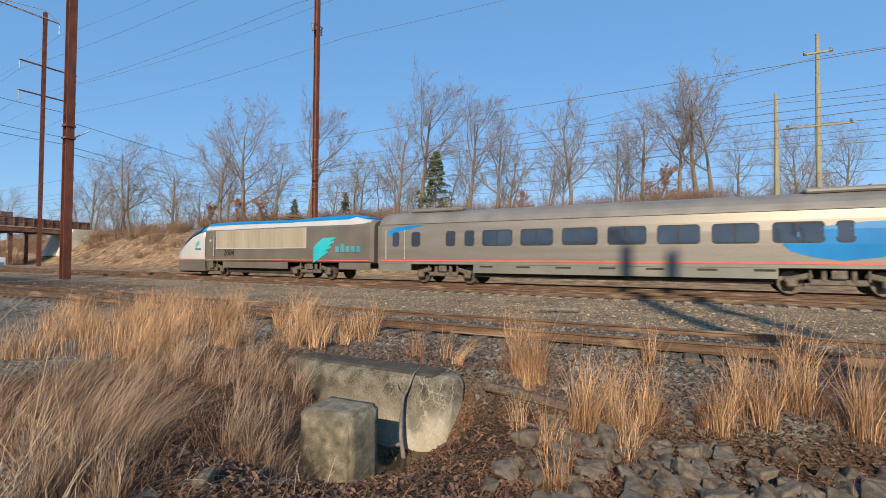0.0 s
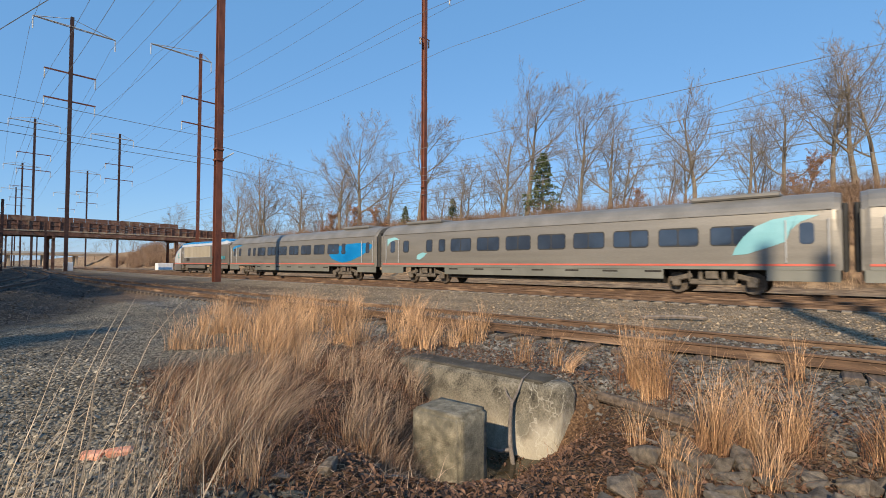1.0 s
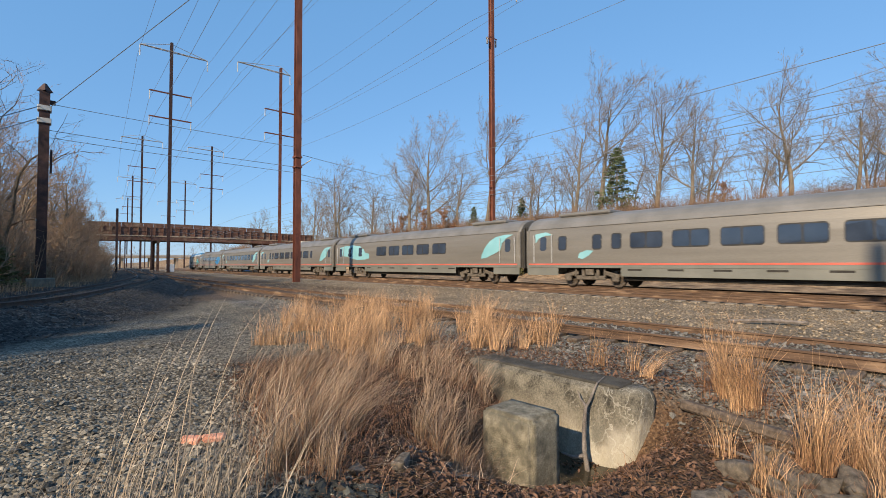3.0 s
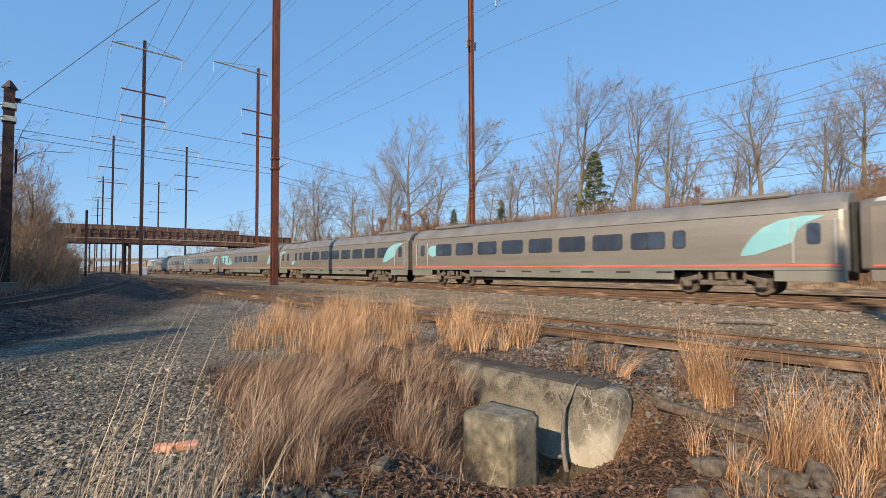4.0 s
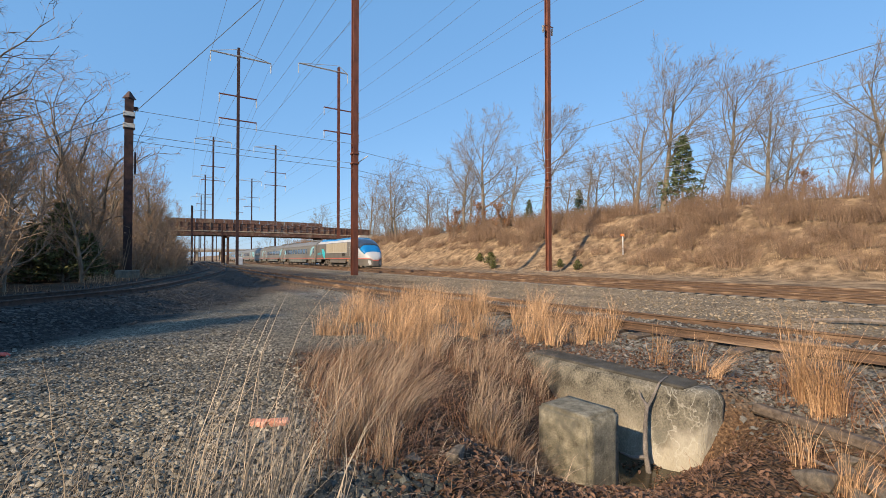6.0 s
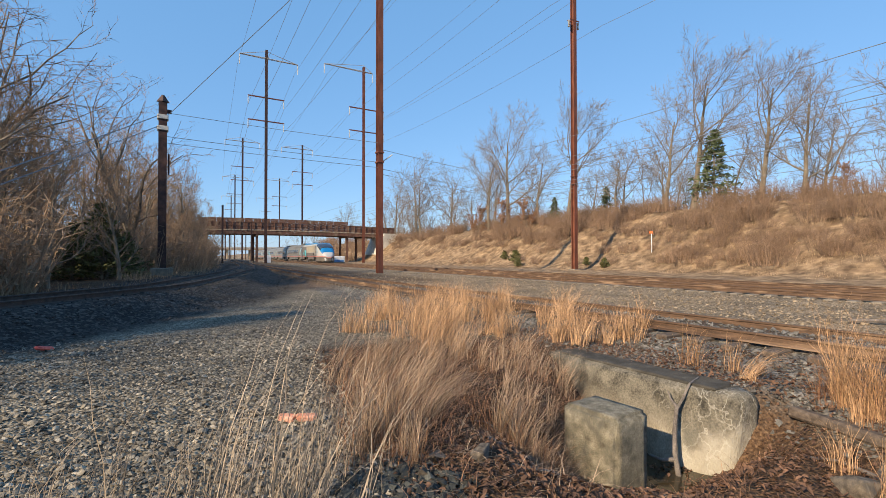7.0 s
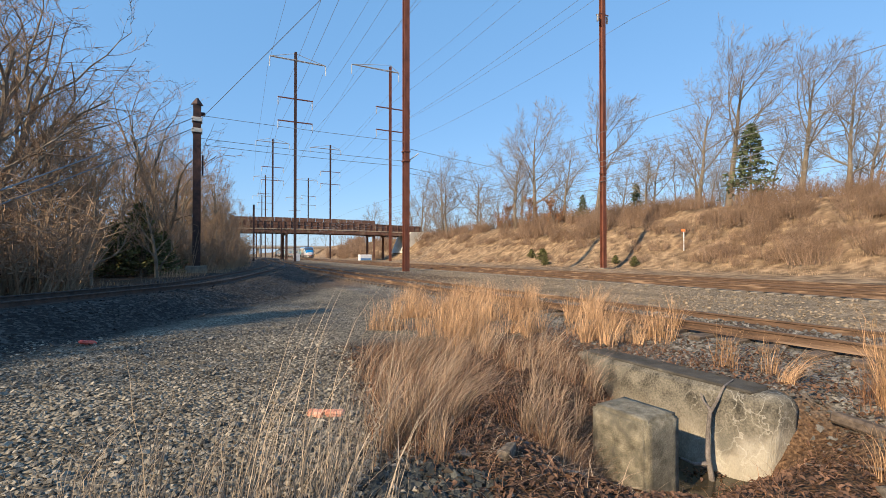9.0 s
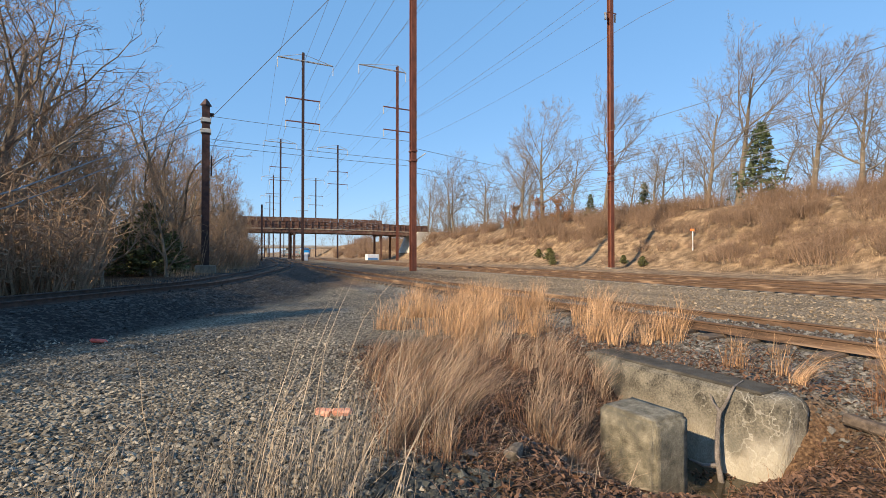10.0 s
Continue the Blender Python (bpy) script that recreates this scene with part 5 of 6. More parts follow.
def grow(seed, height, r0, limbs=12, fork=0.35, lean=(0.0, 0.0), spread=0.34, fullness=1.0, upright=0.25, crook=0.16):
    """A bare tree: trunk with limbs, and the crown of fine branches."""
    g = random.Random(seed)
    tv, tf, cv_, cf = [], [], [], []
    wind = Vector((lean[0], lean[1], 0))

    def jit(s):
        return Vector((g.uniform(-s, s), g.uniform(-s, s), g.uniform(-s, s)))

    def strip(pts, w):
        """A thin twig, tapering to its tip."""
        side_ = (pts[-1] - pts[0]).cross(jit(1)).normalized() * w
        b0 = len(cv_)
        for p in pts[:-1]:
            cv_.extend([tuple(p - side_), tuple(p + side_)])
            side_ = side_ * 0.7
        cv_.append(tuple(pts[-1]))
        for i in range(len(pts) - 2):
            cf.append((b0 + 2 * i, b0 + 2 * i + 1, b0 + 2 * i + 3, b0 + 2 * i + 2))
        e = b0 + 2 * (len(pts) - 2)
        cf.append((e, e + 1, len(cv_) - 1))

    def branch(p, d, length, r, level):
        n = (0, 6, 4, 3)[level]
        c = crook * (1.0, 1.0, 1.25, 1.5)[level]
        pts, dirs = [p], [d]
        for i in range(n):
            d = (d + jit(c) + wind * 0.10 + Vector((0, 0, upright * 0.35))).normalized()
            pts.append(pts[-1] + d * (length / n))
            dirs.append(d)
        rad = [max(r * (1 - 0.78 * i / n), 0.012) for i in range(n + 1)]
        if level == 1:
            tube(tv, tf, pts, rad, 5)
        elif level == 2:
            tube(cv_, cf, pts, rad, 3)
        else:
            strip(pts, max(0.016, height * 0.0008))
            for k in range(int(7 * fullness)):
                u = g.uniform(0.1, 1.0) * n
                i = min(int(u), n - 1)
                q = pts[i].lerp(pts[i + 1], u - i)
                e = q + (dirs[i] + jit(0.8) + wind * 0.25 + Vector((0, 0, upright * 0.5))).normalized() * length * g.uniform(0.3, 0.62)
                strip([q, e], max(0.011, height * 0.00058))
            return
        kids = int((8, 8, 6)[level] * fullness + g.random())
        for k in range(kids):
            u = (0.2 + 0.8 * (k + g.random()) / kids) * n
            i = min(int(u), n - 1)
            q = pts[i].lerp(pts[i + 1], min(1, u - i))
            a = dirs[i].cross(jit(1)).normalized()
            dd = (dirs[i] * g.uniform(0.6, 1.0) + a * g.uniform(0.5, 0.95)).normalized()
            branch(q, dd, length * g.uniform(0.36, 0.58) * (1.1 - 0.4 * u / n), rad[i] * 0.58, level + 1)

    pts = [Vector((0, 0, -0.6))]
    d = Vector((0, 0, 1))
    n = 9
    top = height * 0.72
    for i in range(n):
        d = (d + Vector((g.uniform(-1, 1) * crook * 0.7 + lean[0] * 0.08, g.uniform(-1, 1) * crook * 0.7 + lean[1] * 0.08, 0.14))).normalized()
        pts.append(pts[-1] + d * (top / n))
    rad = [r0 * (1.3 if i == 0 else 1.0 - 0.80 * (i / n)) for i in range(n + 1)]
    tube(tv, tf, pts, rad, 7)
    turn_ = g.uniform(0, 6.28)
    for k in range(limbs):
        u = (fork + (1 - fork) * (k + g.random() * 0.8) / limbs) * n
        i = min(int(u), n - 1)
        q = pts[i].lerp(pts[i + 1], min(1, u - i))
        a = turn_ + 2.4 * k + g.uniform(-0.4, 0.4)
        high = u / n
        out = g.uniform(0.65, 1.1) * (1.15 - 0.45 * high)
        dd = Vector((math.cos(a) * out, math.sin(a) * out, g.uniform(0.6, 0.95))) + wind * 0.55
        branch(q, dd.normalized(), height * spread * g.uniform(0.8, 1.15) * (1.2 - 0.35 * high), max(rad[i] * 0.48, 0.03), 1)
    return (tv, tf), (cv_, cf)


def tree_model(seed, height, r0, bark, twig, label, group, **k):
    t = thing("bare_tree", label, "tree", group)
    tr, cr = grow(seed, height, r0, **k)
    part("trunk", tr, bark, t)
    part("crown", cr, twig, t, "fine bare branches")
    return t


RIGHT_LABEL = "tall bare deciduous tree with pale grey-brown branches on the bank"
LEFT_LABEL = "bare deciduous tree with tangled dark branches beside the siding"
PLACED = set()


def place(model, x, y, turn, scale, sink=0.0):
    m = pose(x, y, float(ground_z(x, y)) - sink, 0, 0, turn)
    if model not in PLACED:
        PLACED.add(model)
        model.matrix_basis = m @ Matrix.Diagonal((scale, scale, scale, 1))
        return model
    ob = copy_thing(model, m)
    ob.scale = (scale, scale, scale)
    return ob


TALL = [tree_model(11, 24, 0.44, BARK, TWIG, RIGHT_LABEL, "trees on the bank", limbs=9, lean=(0.0, -0.62), fork=0.40, fullness=1.22, spread=0.36, crook=0.15),
        tree_model(12, 22, 0.40, BARK, TWIG, RIGHT_LABEL, "trees on the bank", limbs=9, lean=(0.0, -0.15), fork=0.34, fullness=1.22, spread=0.38, crook=0.2),
        tree_model(13, 18, 0.32, BARK, TWIG, RIGHT_LABEL, "trees on the bank", limbs=9, lean=(0.0, 0.05), fork=0.3, fullness=1.22, spread=0.33, upright=0.4, crook=0.2),
        tree_model(14, 20, 0.38, BARK, TWIG, RIGHT_LABEL, "trees on the bank", limbs=10, lean=(0.1, -0.3), fork=0.26, fullness=1.22, spread=0.40, crook=0.17)]
# x, y, height, which, turn
for x, y, h, k, a in ((66, 126, 25, 3, 20), (70, 151, 24, 1, 100), (68, 110, 20, 3, 200), (63, 118, 21, 2, 10), (62, 77, 26, 3, 60), (60.5, 82, 22, 1, 180), (64, 62, 25, 0, 10), (63, 69, 18, 2, 70), (60, 48, 13, 2, 40),
                      (62, 41, 19, 1, 90), (64, 38.2, 25, 0, 0), (62, 28.6, 20, 0, -15), (64, 25, 17, 3, 110), (70, 25, 14, 2, 60), (62, 13.8, 17.5, 2, 250), (60, 8, 12, 1, 30), (60, 5, 14, 3, 75),
                      (62, 0.9, 16.5, 1, 140), (62, -0.9, 19, 2, 300), (64, -2.5, 16.5, 0, 190), (75, 18, 13, 1, 0), (72, 48, 14, 3, 20), (74, 58, 16, 1, 120), (78, 36, 14, 3, 220), (72, 8, 11, 2, 10), (76, -6, 13, 3, 44),
                      (70, 92, 17, 1, 200), (76, 104, 18, 0, 20), (82, 72, 16, 2, 90), (88, 128, 20, 3, 33), (72, -12, 12, 1, 200), (78, -18, 13, 3, 100), (80, 170, 20, 0, 60), (86, 195, 20, 1, 10), (74, 215, 19, 3, 70), (95, 150, 20, 2, 0)):
    model = TALL[k]
    base_h = (24, 22, 18, 20)[k]
    place(model, x, y, a, 0.98 * h / base_h)

DARK = [tree_model(31, 18, 0.40, BARK_DARK, TWIG_DARK, LEFT_LABEL, "trees beside the siding", limbs=11, fork=0.24, spread=0.42, fullness=0.85, lean=(0.1, -0.1), upright=0.12, crook=0.30),
        tree_model(32, 15, 0.27, BARK, TWIG_DARK, LEFT_LABEL, "trees beside the siding", limbs=12, fork=0.14, spread=0.34, fullness=0.95, upright=0.35, crook=0.2),
        tree_model(33, 13, 0.22, BARK, TWIG_DARK, LEFT_LABEL, "trees beside the siding", limbs=12, fork=0.12, spread=0.31, fullness=0.9, upright=0.45, crook=0.2)]
g3 = random.Random(5)
LEFT = [(-8.9, 36, 19, 0, 0), (-10.5, 31, 17, 0, 120), (-6.9, 47, 14, 1, 20), (-5.0, 55, 17, 1, 200), (-3.4, 68, 18, 1, 90), (-0.5, 88, 20, 1, 10), (2.0, 112, 20, 2, 50), (-8.0, 42, 11, 2, 100), (-7.0, 28.5, 9, 2, 10), (-11, 26.5, 14, 1, 77), (-2.6, 62, 15, 2, 30), (-1.6, 76, 17, 2, 130), (1.2, 98, 19, 2, 230), (4.0, 122, 19, 1, 30), (-7.6, 33, 13, 1, 300), (-9.5, 29, 16, 0, 60), (-12, 36, 20, 0, 200), (-9.8, 33.5, 15, 1, 15), (-10.8, 38, 17, 1, 111), (-8.3, 39.5, 13, 1, 222), (-11.6, 29.5, 16, 1, 333), (-7.6, 45, 15, 1, 45), (-6.4, 51, 14, 1, 290), (-8.6, 26.2, 10, 2, 80)]
for k in range(26):
    y = g3.uniform(30, 135)
    x = float(siding_x(y)) - g3.uniform(7.0, 26.0)
    if x < -0.32 * y - 8:
        x = -0.32 * y + g3.uniform(-8, 2)
    LEFT.append((x, y, g3.uniform(11, 18), g3.choice((1, 2, 2, 2, 0)), g3.uniform(0, 360)))
for k in range(26):
    y = 25 + 85 * g3.random() ** 1.4
    LEFT.append((float(siding_x(y)) - g3.uniform(5.5, 8.5), y, g3.uniform(6, 10), 2, g3.uniform(0, 360)))
# short trees out of view, added to shade the yard's left side
for x, y, h in ((-20, 3, 7.5), (-21, 6, 8.5), (-20, 9, 9.5)):
    LEFT.append((x, y, h, g3.choice((0, 1, 2)), g3.uniform(0, 360)))
for x, y, h, k, a in LEFT:
    place(DARK[k], x, y, a, h / (18, 15, 13)[k])
# thin young growth behind the tall trees
YOUNG = [tree_model(91 + k, 10, 0.10, BARK_DARK, TWIG, "slender bare young tree on the bank", "young trees on the bank", limbs=8, fork=0.15, spread=0.34, fullness=0.72, upright=0.4, crook=0.22) for k in range(3)]
for k in range(96):
    y = g3.uniform(-16, 165)
    place(YOUNG[k % 3], g3.uniform(61, 84) + float(bend(y)) * 0.5, y, g3.uniform(0, 360), g3.uniform(0.6, 1.45))
# far woods round the end of the view
for k in range(44):
    y = g3.uniform(240, 420)
    x = g3.uniform(-60, 190)
    if 8 < x < 62 and y < 330:
        continue
    place(YOUNG[k % 3], x, y, g3.uniform(0, 360), g3.uniform(1.2, 2.0))


def shrub(seed, n, height, wide, w, twigs=5):
    g = random.Random(seed)
    vs, fs = [], []

    def sliver(p, e, w_):
        d = (e - p)
        side = d.cross(Vector((g.uniform(-1, 1), g.uniform(-1, 1), g.uniform(-1, 1)))).normalized() * w_
        mid = p.lerp(e, 0.5) + Vector((g.uniform(-1, 1), g.uniform(-1, 1), g.uniform(-0.5, 1))) * d.length * 0.09
        b0 = len(vs)
        vs.extend([tuple(p - side), tuple(p + side), tuple(e)])
        fs.append((b0, b0 + 1, b0 + 2))
        return mid

    for k in range(n):
        a, rr = g.uniform(0, 6.28), wide * 0.5 * math.sqrt(g.random())
        p = Vector((math.cos(a) * rr, math.sin(a) * rr, -0.1))
        h = height * g.uniform(0.45, 1.0)
        e = p + Vector((math.cos(a) * g.uniform(0, 0.5) * h + g.uniform(-0.25, 0.25) * h, math.sin(a) * g.uniform(0, 0.5) * h + g.uniform(-0.25, 0.25) * h, h))
        mid = sliver(p, e, w)
        for j in range(twigs):
            q = mid.lerp(e, g.random()) if g.random() < 0.6 else p.lerp(mid, g.uniform(0.3, 1))
            sliver(q, q + Vector((g.uniform(-1, 1), g.uniform(-1, 1), g.uniform(-0.1, 1.0))).normalized() * h * g.uniform(0.12, 0.34), w * 0.6)
    return vs, fs


def shrub_model(seed, mat_, label, group, **k):
    t = thing("bare_shrub", label, "shrub", group)
    part("brush", shrub(seed, **k), mat_, t)
    return t


BANK_BRUSH = [shrub_model(41 + k, BRUSH, "low tangle of reddish-brown bare brush on the bank", "brush on the bank", n=150, height=2.7, wide=3.8, w=0.026, twigs=6) for k in range(3)]
WOOD_BRUSH = [shrub_model(51 + k, TWIG_DARK, "dense bare undergrowth at the wood's edge", "undergrowth by the siding", n=85, height=4.4, wide=4.4, w=0.04, twigs=7) for k in range(2)]
for k in range(185):
    y = g3.uniform(-4, 75) if k < 165 else g3.uniform(60, 130)
    xm = g3.uniform(51.0, 61) if k % 4 else g3.uniform(46.0, 52)
    place(g3.choice(BANK_BRUSH), xm + float(bend(y)), y, g3.uniform(0, 360), g3.uniform(0.55, 1.15) * (1 if xm > 52 else 0.55))
for k in range(85):
    y = g3.uniform(-14, 30)
    xm = g3.uniform(46.5, 55)
    place(g3.choice(BANK_BRUSH), xm + float(bend(y)), y, g3.uniform(0, 360), g3.uniform(0.45, 0.95))
for k in range(100):
    y = 22 + 80 * g3.random() ** 1.6
    x = float(siding_x(y)) - g3.uniform(4.6, 14.0)
    if abs(x + 3.6) < 2.2 and y < 40:
        continue
    place(g3.choice(WOOD_BRUSH), x, y, g3.uniform(0, 360), g3.uniform(0.4, 1.15))



def thicket(name, shapes, spots, mat_, label):
    """Many shrubs that cannot be told apart, as one mesh."""
    vs, fs, base = [], [], 0
    for x, y, turn, s in spots:
        v, f = shapes[int(turn) % len(shapes)]
        v = np.array(v) * s
        c, n = math.cos(radians(turn)), math.sin(radians(turn))
        vs.append(np.stack([v[:, 0] * c - v[:, 1] * n + x, v[:, 0] * n + v[:, 1] * c + y, v[:, 2] + float(ground_z(x, y))], 1))
        fs.append(np.array(f) + base)
        base += len(v)
    tagged(part(name, (np.concatenate(vs).tolist(), np.concatenate(fs).tolist()), mat_), label, "thicket", kind="stuff")


SHAPES = [shrub(57 + k, n=85, height=5.0, wide=4.6, w=0.042, twigs=8) for k in range(3)]
back = []
for k in range(80):
    y = g3.uniform(-18, 150)
    back.append((g3.uniform(64, 84) + float(bend(y)) * 0.4, y, g3.uniform(0, 360), g3.uniform(0.45, 0.9)))
thicket("bank_thicket", SHAPES, back, TWIG, "grey-brown bare thicket behind the tall trees")
side = []
# unseen near end, added so that its shadow covers siding and yard edge
for k in range(76):
    y = g3.uniform(-1.0, 19)
    side.append((min(float(siding_x(max(y, 3.2))) - 4.6, -12.0 + 0.12 * y) - 6.0 * g3.random(), y, g3.uniform(0, 360), g3.uniform(1.0, 1.5)))
for k in range(24):
    y = g3.uniform(28, 70)
    side.append((float(siding_x(y)) - g3.uniform(6.5, 12.0), y, g3.uniform(0, 360), g3.uniform(0.5, 0.8)))
for k in range(44):
    y = g3.uniform(60, 135)
    side.append((float(siding_x(y)) - g3.uniform(5.0, 13.0), y, g3.uniform(0, 360), g3.uniform(0.5, 1.1)))
thicket("wood_thicket", SHAPES, side, TWIG_DARK, "dense bare thicket in the wood by the siding, its unseen near end added for shade")
low = []
for k in range(90):
    y = g3.uniform(40, 130)
    low.append((g3.uniform(52, 62) + float(bend(y)), y, g3.uniform(0, 360), g3.uniform(0.3, 0.6)))
for k in range(70):
    y = g3.uniform(150, 270)
    low.append((g3.uniform(43, 60) + float(bend(y)), y, g3.uniform(0, 360), g3.uniform(0.5, 1.1)))
thicket("far_brush", SHAPES, low, BRUSH, "low reddish-brown brush along the far bank")


def conifer(seed, height, base_r, rows, per, mat_, bark, label, name="pine_tree", droop=-0.15, low=0.12, leaf=0.16):
    g = random.Random(seed)
    t = thing(name, label, "tree")
    vs, fs = [], []
    tube(vs, fs, [Vector((0, 0, -0.4)), Vector((0.05, 0.02, height * 0.5)), Vector((0, 0, height * 0.98))], [height * 0.018, height * 0.012, 0.02], 7)
    lv, lf = [], []
    for i in range(rows):
        u = (i + g.random()) / rows
        z = height * (low + (1 - low) * u)
        reach = base_r * (1 - u) ** 0.8 * g.uniform(0.6, 1.15) + 0.12
        a = g.uniform(0, 6.28)
        tip = Vector((math.cos(a) * reach, math.sin(a) * reach, z + reach * (droop + g.uniform(-0.1, 0.25))))
        root = Vector((0, 0, z))
        tube(vs, fs, [root, root.lerp(tip, 0.5) + Vector((0, 0, 0.05)), tip], [0.03, 0.02, 0.008], 3)
        for k in range(per):
            q = root.lerp(tip, 0.2 + 0.8 * g.random() ** 0.7)
            d = Vector((g.uniform(-1, 1), g.uniform(-1, 1), g.uniform(-0.6, 0.7))).normalized()
            n = d.cross(Vector((g.uniform(-1, 1), g.uniform(-1, 1), g.uniform(-1, 1)))).normalized()
            s = leaf * g.uniform(0.6, 1.5)
            b0 = len(lv)
            lv.extend([tuple(q - n * s * 0.22), tuple(q + d * s * 0.7 - n * s * 0.3), tuple(q + d * s * 1.5), tuple(q + d * s * 0.7 + n * s * 0.3)])
            lf.append((b0, b0 + 1, b0 + 2, b0 + 3))
    part("trunk", (vs, fs), bark, t)
    part("foliage", (lv, lf), mat_, t, "dark green needles")
    return t


pine = conifer(61, 9.6, 3.3, 100, 24, PINE, BARK, "dark green pine among bare trees on the bank, copied out of view for shade", leaf=0.30)
place(pine, 60, 33.1, 0, 1.0)
place(pine, 66, 55, 100, 0.6)
place(pine, 60, 61.5, 10, 0.45)
cedar = conifer(62, 5.0, 2.3, 150, 34, CEDAR, BARK_DARK, "bushy green cedar at the wood's edge", "cedar_tree", 0.1, 0.02, 0.16)
# two copies left of the view, added to throw a solid shadow band
place(pine, -17.0, 8.6, 40, 1.15)
place(pine, -18.5, 10.0, 140, 1.1)
place(cedar, -3.5, 36.6, 0, 0.95)
place(cedar, -2.3, 38.2, 120, 0.62)
place(cedar, -4.9, 36.2, 200, 0.7)
bush = conifer(63, 1.3, 0.7, 60, 20, CEDAR, BARK_DARK, "small evergreen bush at the bank's foot", "small_bush", 0.3, 0.02, 0.12)
for x, y, s in ((47.2, 57.5, 1.4), (46.5, 42.2, 0.8), (45.2, 54.5, 1.0), (48.5, 62, 1.1), (45.6, 38.6, 0.9)):
    place(bush, x + float(bend(y)) * 0.4, y, rnd.uniform(0, 360), s)
rust_tree = thing("russet_tree", "small tree holding dead russet leaves on the bank", "tree")
tr, cr = grow(71, 7, 0.12, limbs=10, fork=0.15, spread=0.35)
part("trunk", tr, BARK, rust_tree)
part("crown", cr, TWIG, rust_tree)
lv, lf = [], []
for v in cr[0][::5]:
    q = Vector(v)
    d, n_ = Vector((rnd.uniform(-1, 1), rnd.uniform(-1, 1), rnd.uniform(-1, 0.3))).normalized(), Vector((rnd.uniform(-1, 1), rnd.uniform(-1, 1), rnd.uniform(-1, 1))).normalized()
    b0 = len(lv)
    lv.extend([tuple(q), tuple(q + d * 0.10 + n_ * 0.06), tuple(q + d * 0.2), tuple(q + d * 0.10 - n_ * 0.06)])
    lf.append((b0, b0 + 1, b0 + 2, b0 + 3))
part("dead_leaves", (lv, lf), OAK_LEAF, rust_tree, "dead russet leaves")
for x, y, s in ((58.5, 74, 1.0), (60, 3, 0.8), (57.5, 66, 0.9), (59, 84, 1.0), (61, 20, 0.55)):
    place(rust_tree, x, y, rnd.uniform(0, 360), s)

# ---------------------------------------------------------------- grass


edge_x = lambda y: 1.6 + np.clip((y - 3) * 0.12, -0.6, 3.0)


def blades(clumps, seed, segs=4):
    """clumps: (x, y, radius, count, height, width, lean x, lean y, splay). One array of curved blades."""
    g = np.random.default_rng(seed)
    allv, allf = [], []
    base = 0
    for x, y, rad, n, hgt, wid, lx, ly, splay in clumps:
        a = g.uniform(0, 2 * np.pi, n)
        r = rad * np.sqrt(g.uniform(0, 1, n))
        px, py = x + np.cos(a) * r, y + np.sin(a) * r
        pz = ground_z(px, py) - 0.02
        h = hgt * (0.35 + 0.8 * g.uniform(0, 1, n) ** 0.8) if n > 6 else hgt * g.uniform(0.9, 1.05, n)
        da = g.uniform(0, 2 * np.pi, n)
        dl = splay * np.abs(g.normal(0, 1, n))
        bx = (np.cos(da) * dl * 0.6 + np.cos(a) * splay * 0.6 + lx) * h
        by = (np.sin(da) * dl * 0.6 + np.sin(a) * splay * 0.6 + ly) * h
        bx, by = bx + g.normal(0, 0.13, n) * h, by + g.normal(0, 0.13, n) * h
        wa = g.uniform(0, 2 * np.pi, n)
        w = wid * g.uniform(0.6, 1.3, n)
        pw = g.uniform(1.2, 2.8, n)
        droop = g.uniform(0.1, 0.7, n)
        kink = g.normal(0, 0.05 if n > 6 else 0.012, (segs + 1, 2, n)) * h
        vs = np.zeros((n, segs * 2 + 1, 3))
        for s in range(segs + 1):
            u = s / segs
            cx_ = px + bx * u ** pw + kink[s, 0] * u * 0.7
            cy_ = py + by * u ** pw + kink[s, 1] * u * 0.7
            cz_ = pz + h * (u - droop * u ** 3 * np.minimum(1.6, np.hypot(bx, by) / h))
            ww = w * (1 - 0.8 * u) * 0.5
            if s < segs:
                vs[:, 2 * s] = np.stack([cx_ - np.cos(wa) * ww, cy_ - np.sin(wa) * ww, cz_], 1)
                vs[:, 2 * s + 1] = np.stack([cx_ + np.cos(wa) * ww, cy_ + np.sin(wa) * ww, cz_], 1)
            else:
                vs[:, 2 * s] = np.stack([cx_, cy_, cz_], 1)
        m = segs * 2 + 1
        quads = []
        offs = base + np.arange(n) * m
        for s in range(segs - 1):
            quads.append(np.stack([offs + 2 * s, offs + 2 * s + 1, offs + 2 * s + 3, offs + 2 * s + 2], 1))
        tri = np.stack([offs + 2 * segs - 2, offs + 2 * segs - 1, offs + 2 * segs], 1)
        allv.append(vs.reshape(-1, 3))
        allf += [q.tolist() for q in quads] + [tri.tolist()]
        base += n * m
    return np.concatenate(allv).tolist(), [f for grp in allf for f in grp]


def grass(name, clumps, seed, mat_, label, segs=4):
    tagged(part(name, blades(clumps, seed, segs), mat_), label, "dry grass", kind="stuff")


gold, russet, mat_clumps = [], [], []
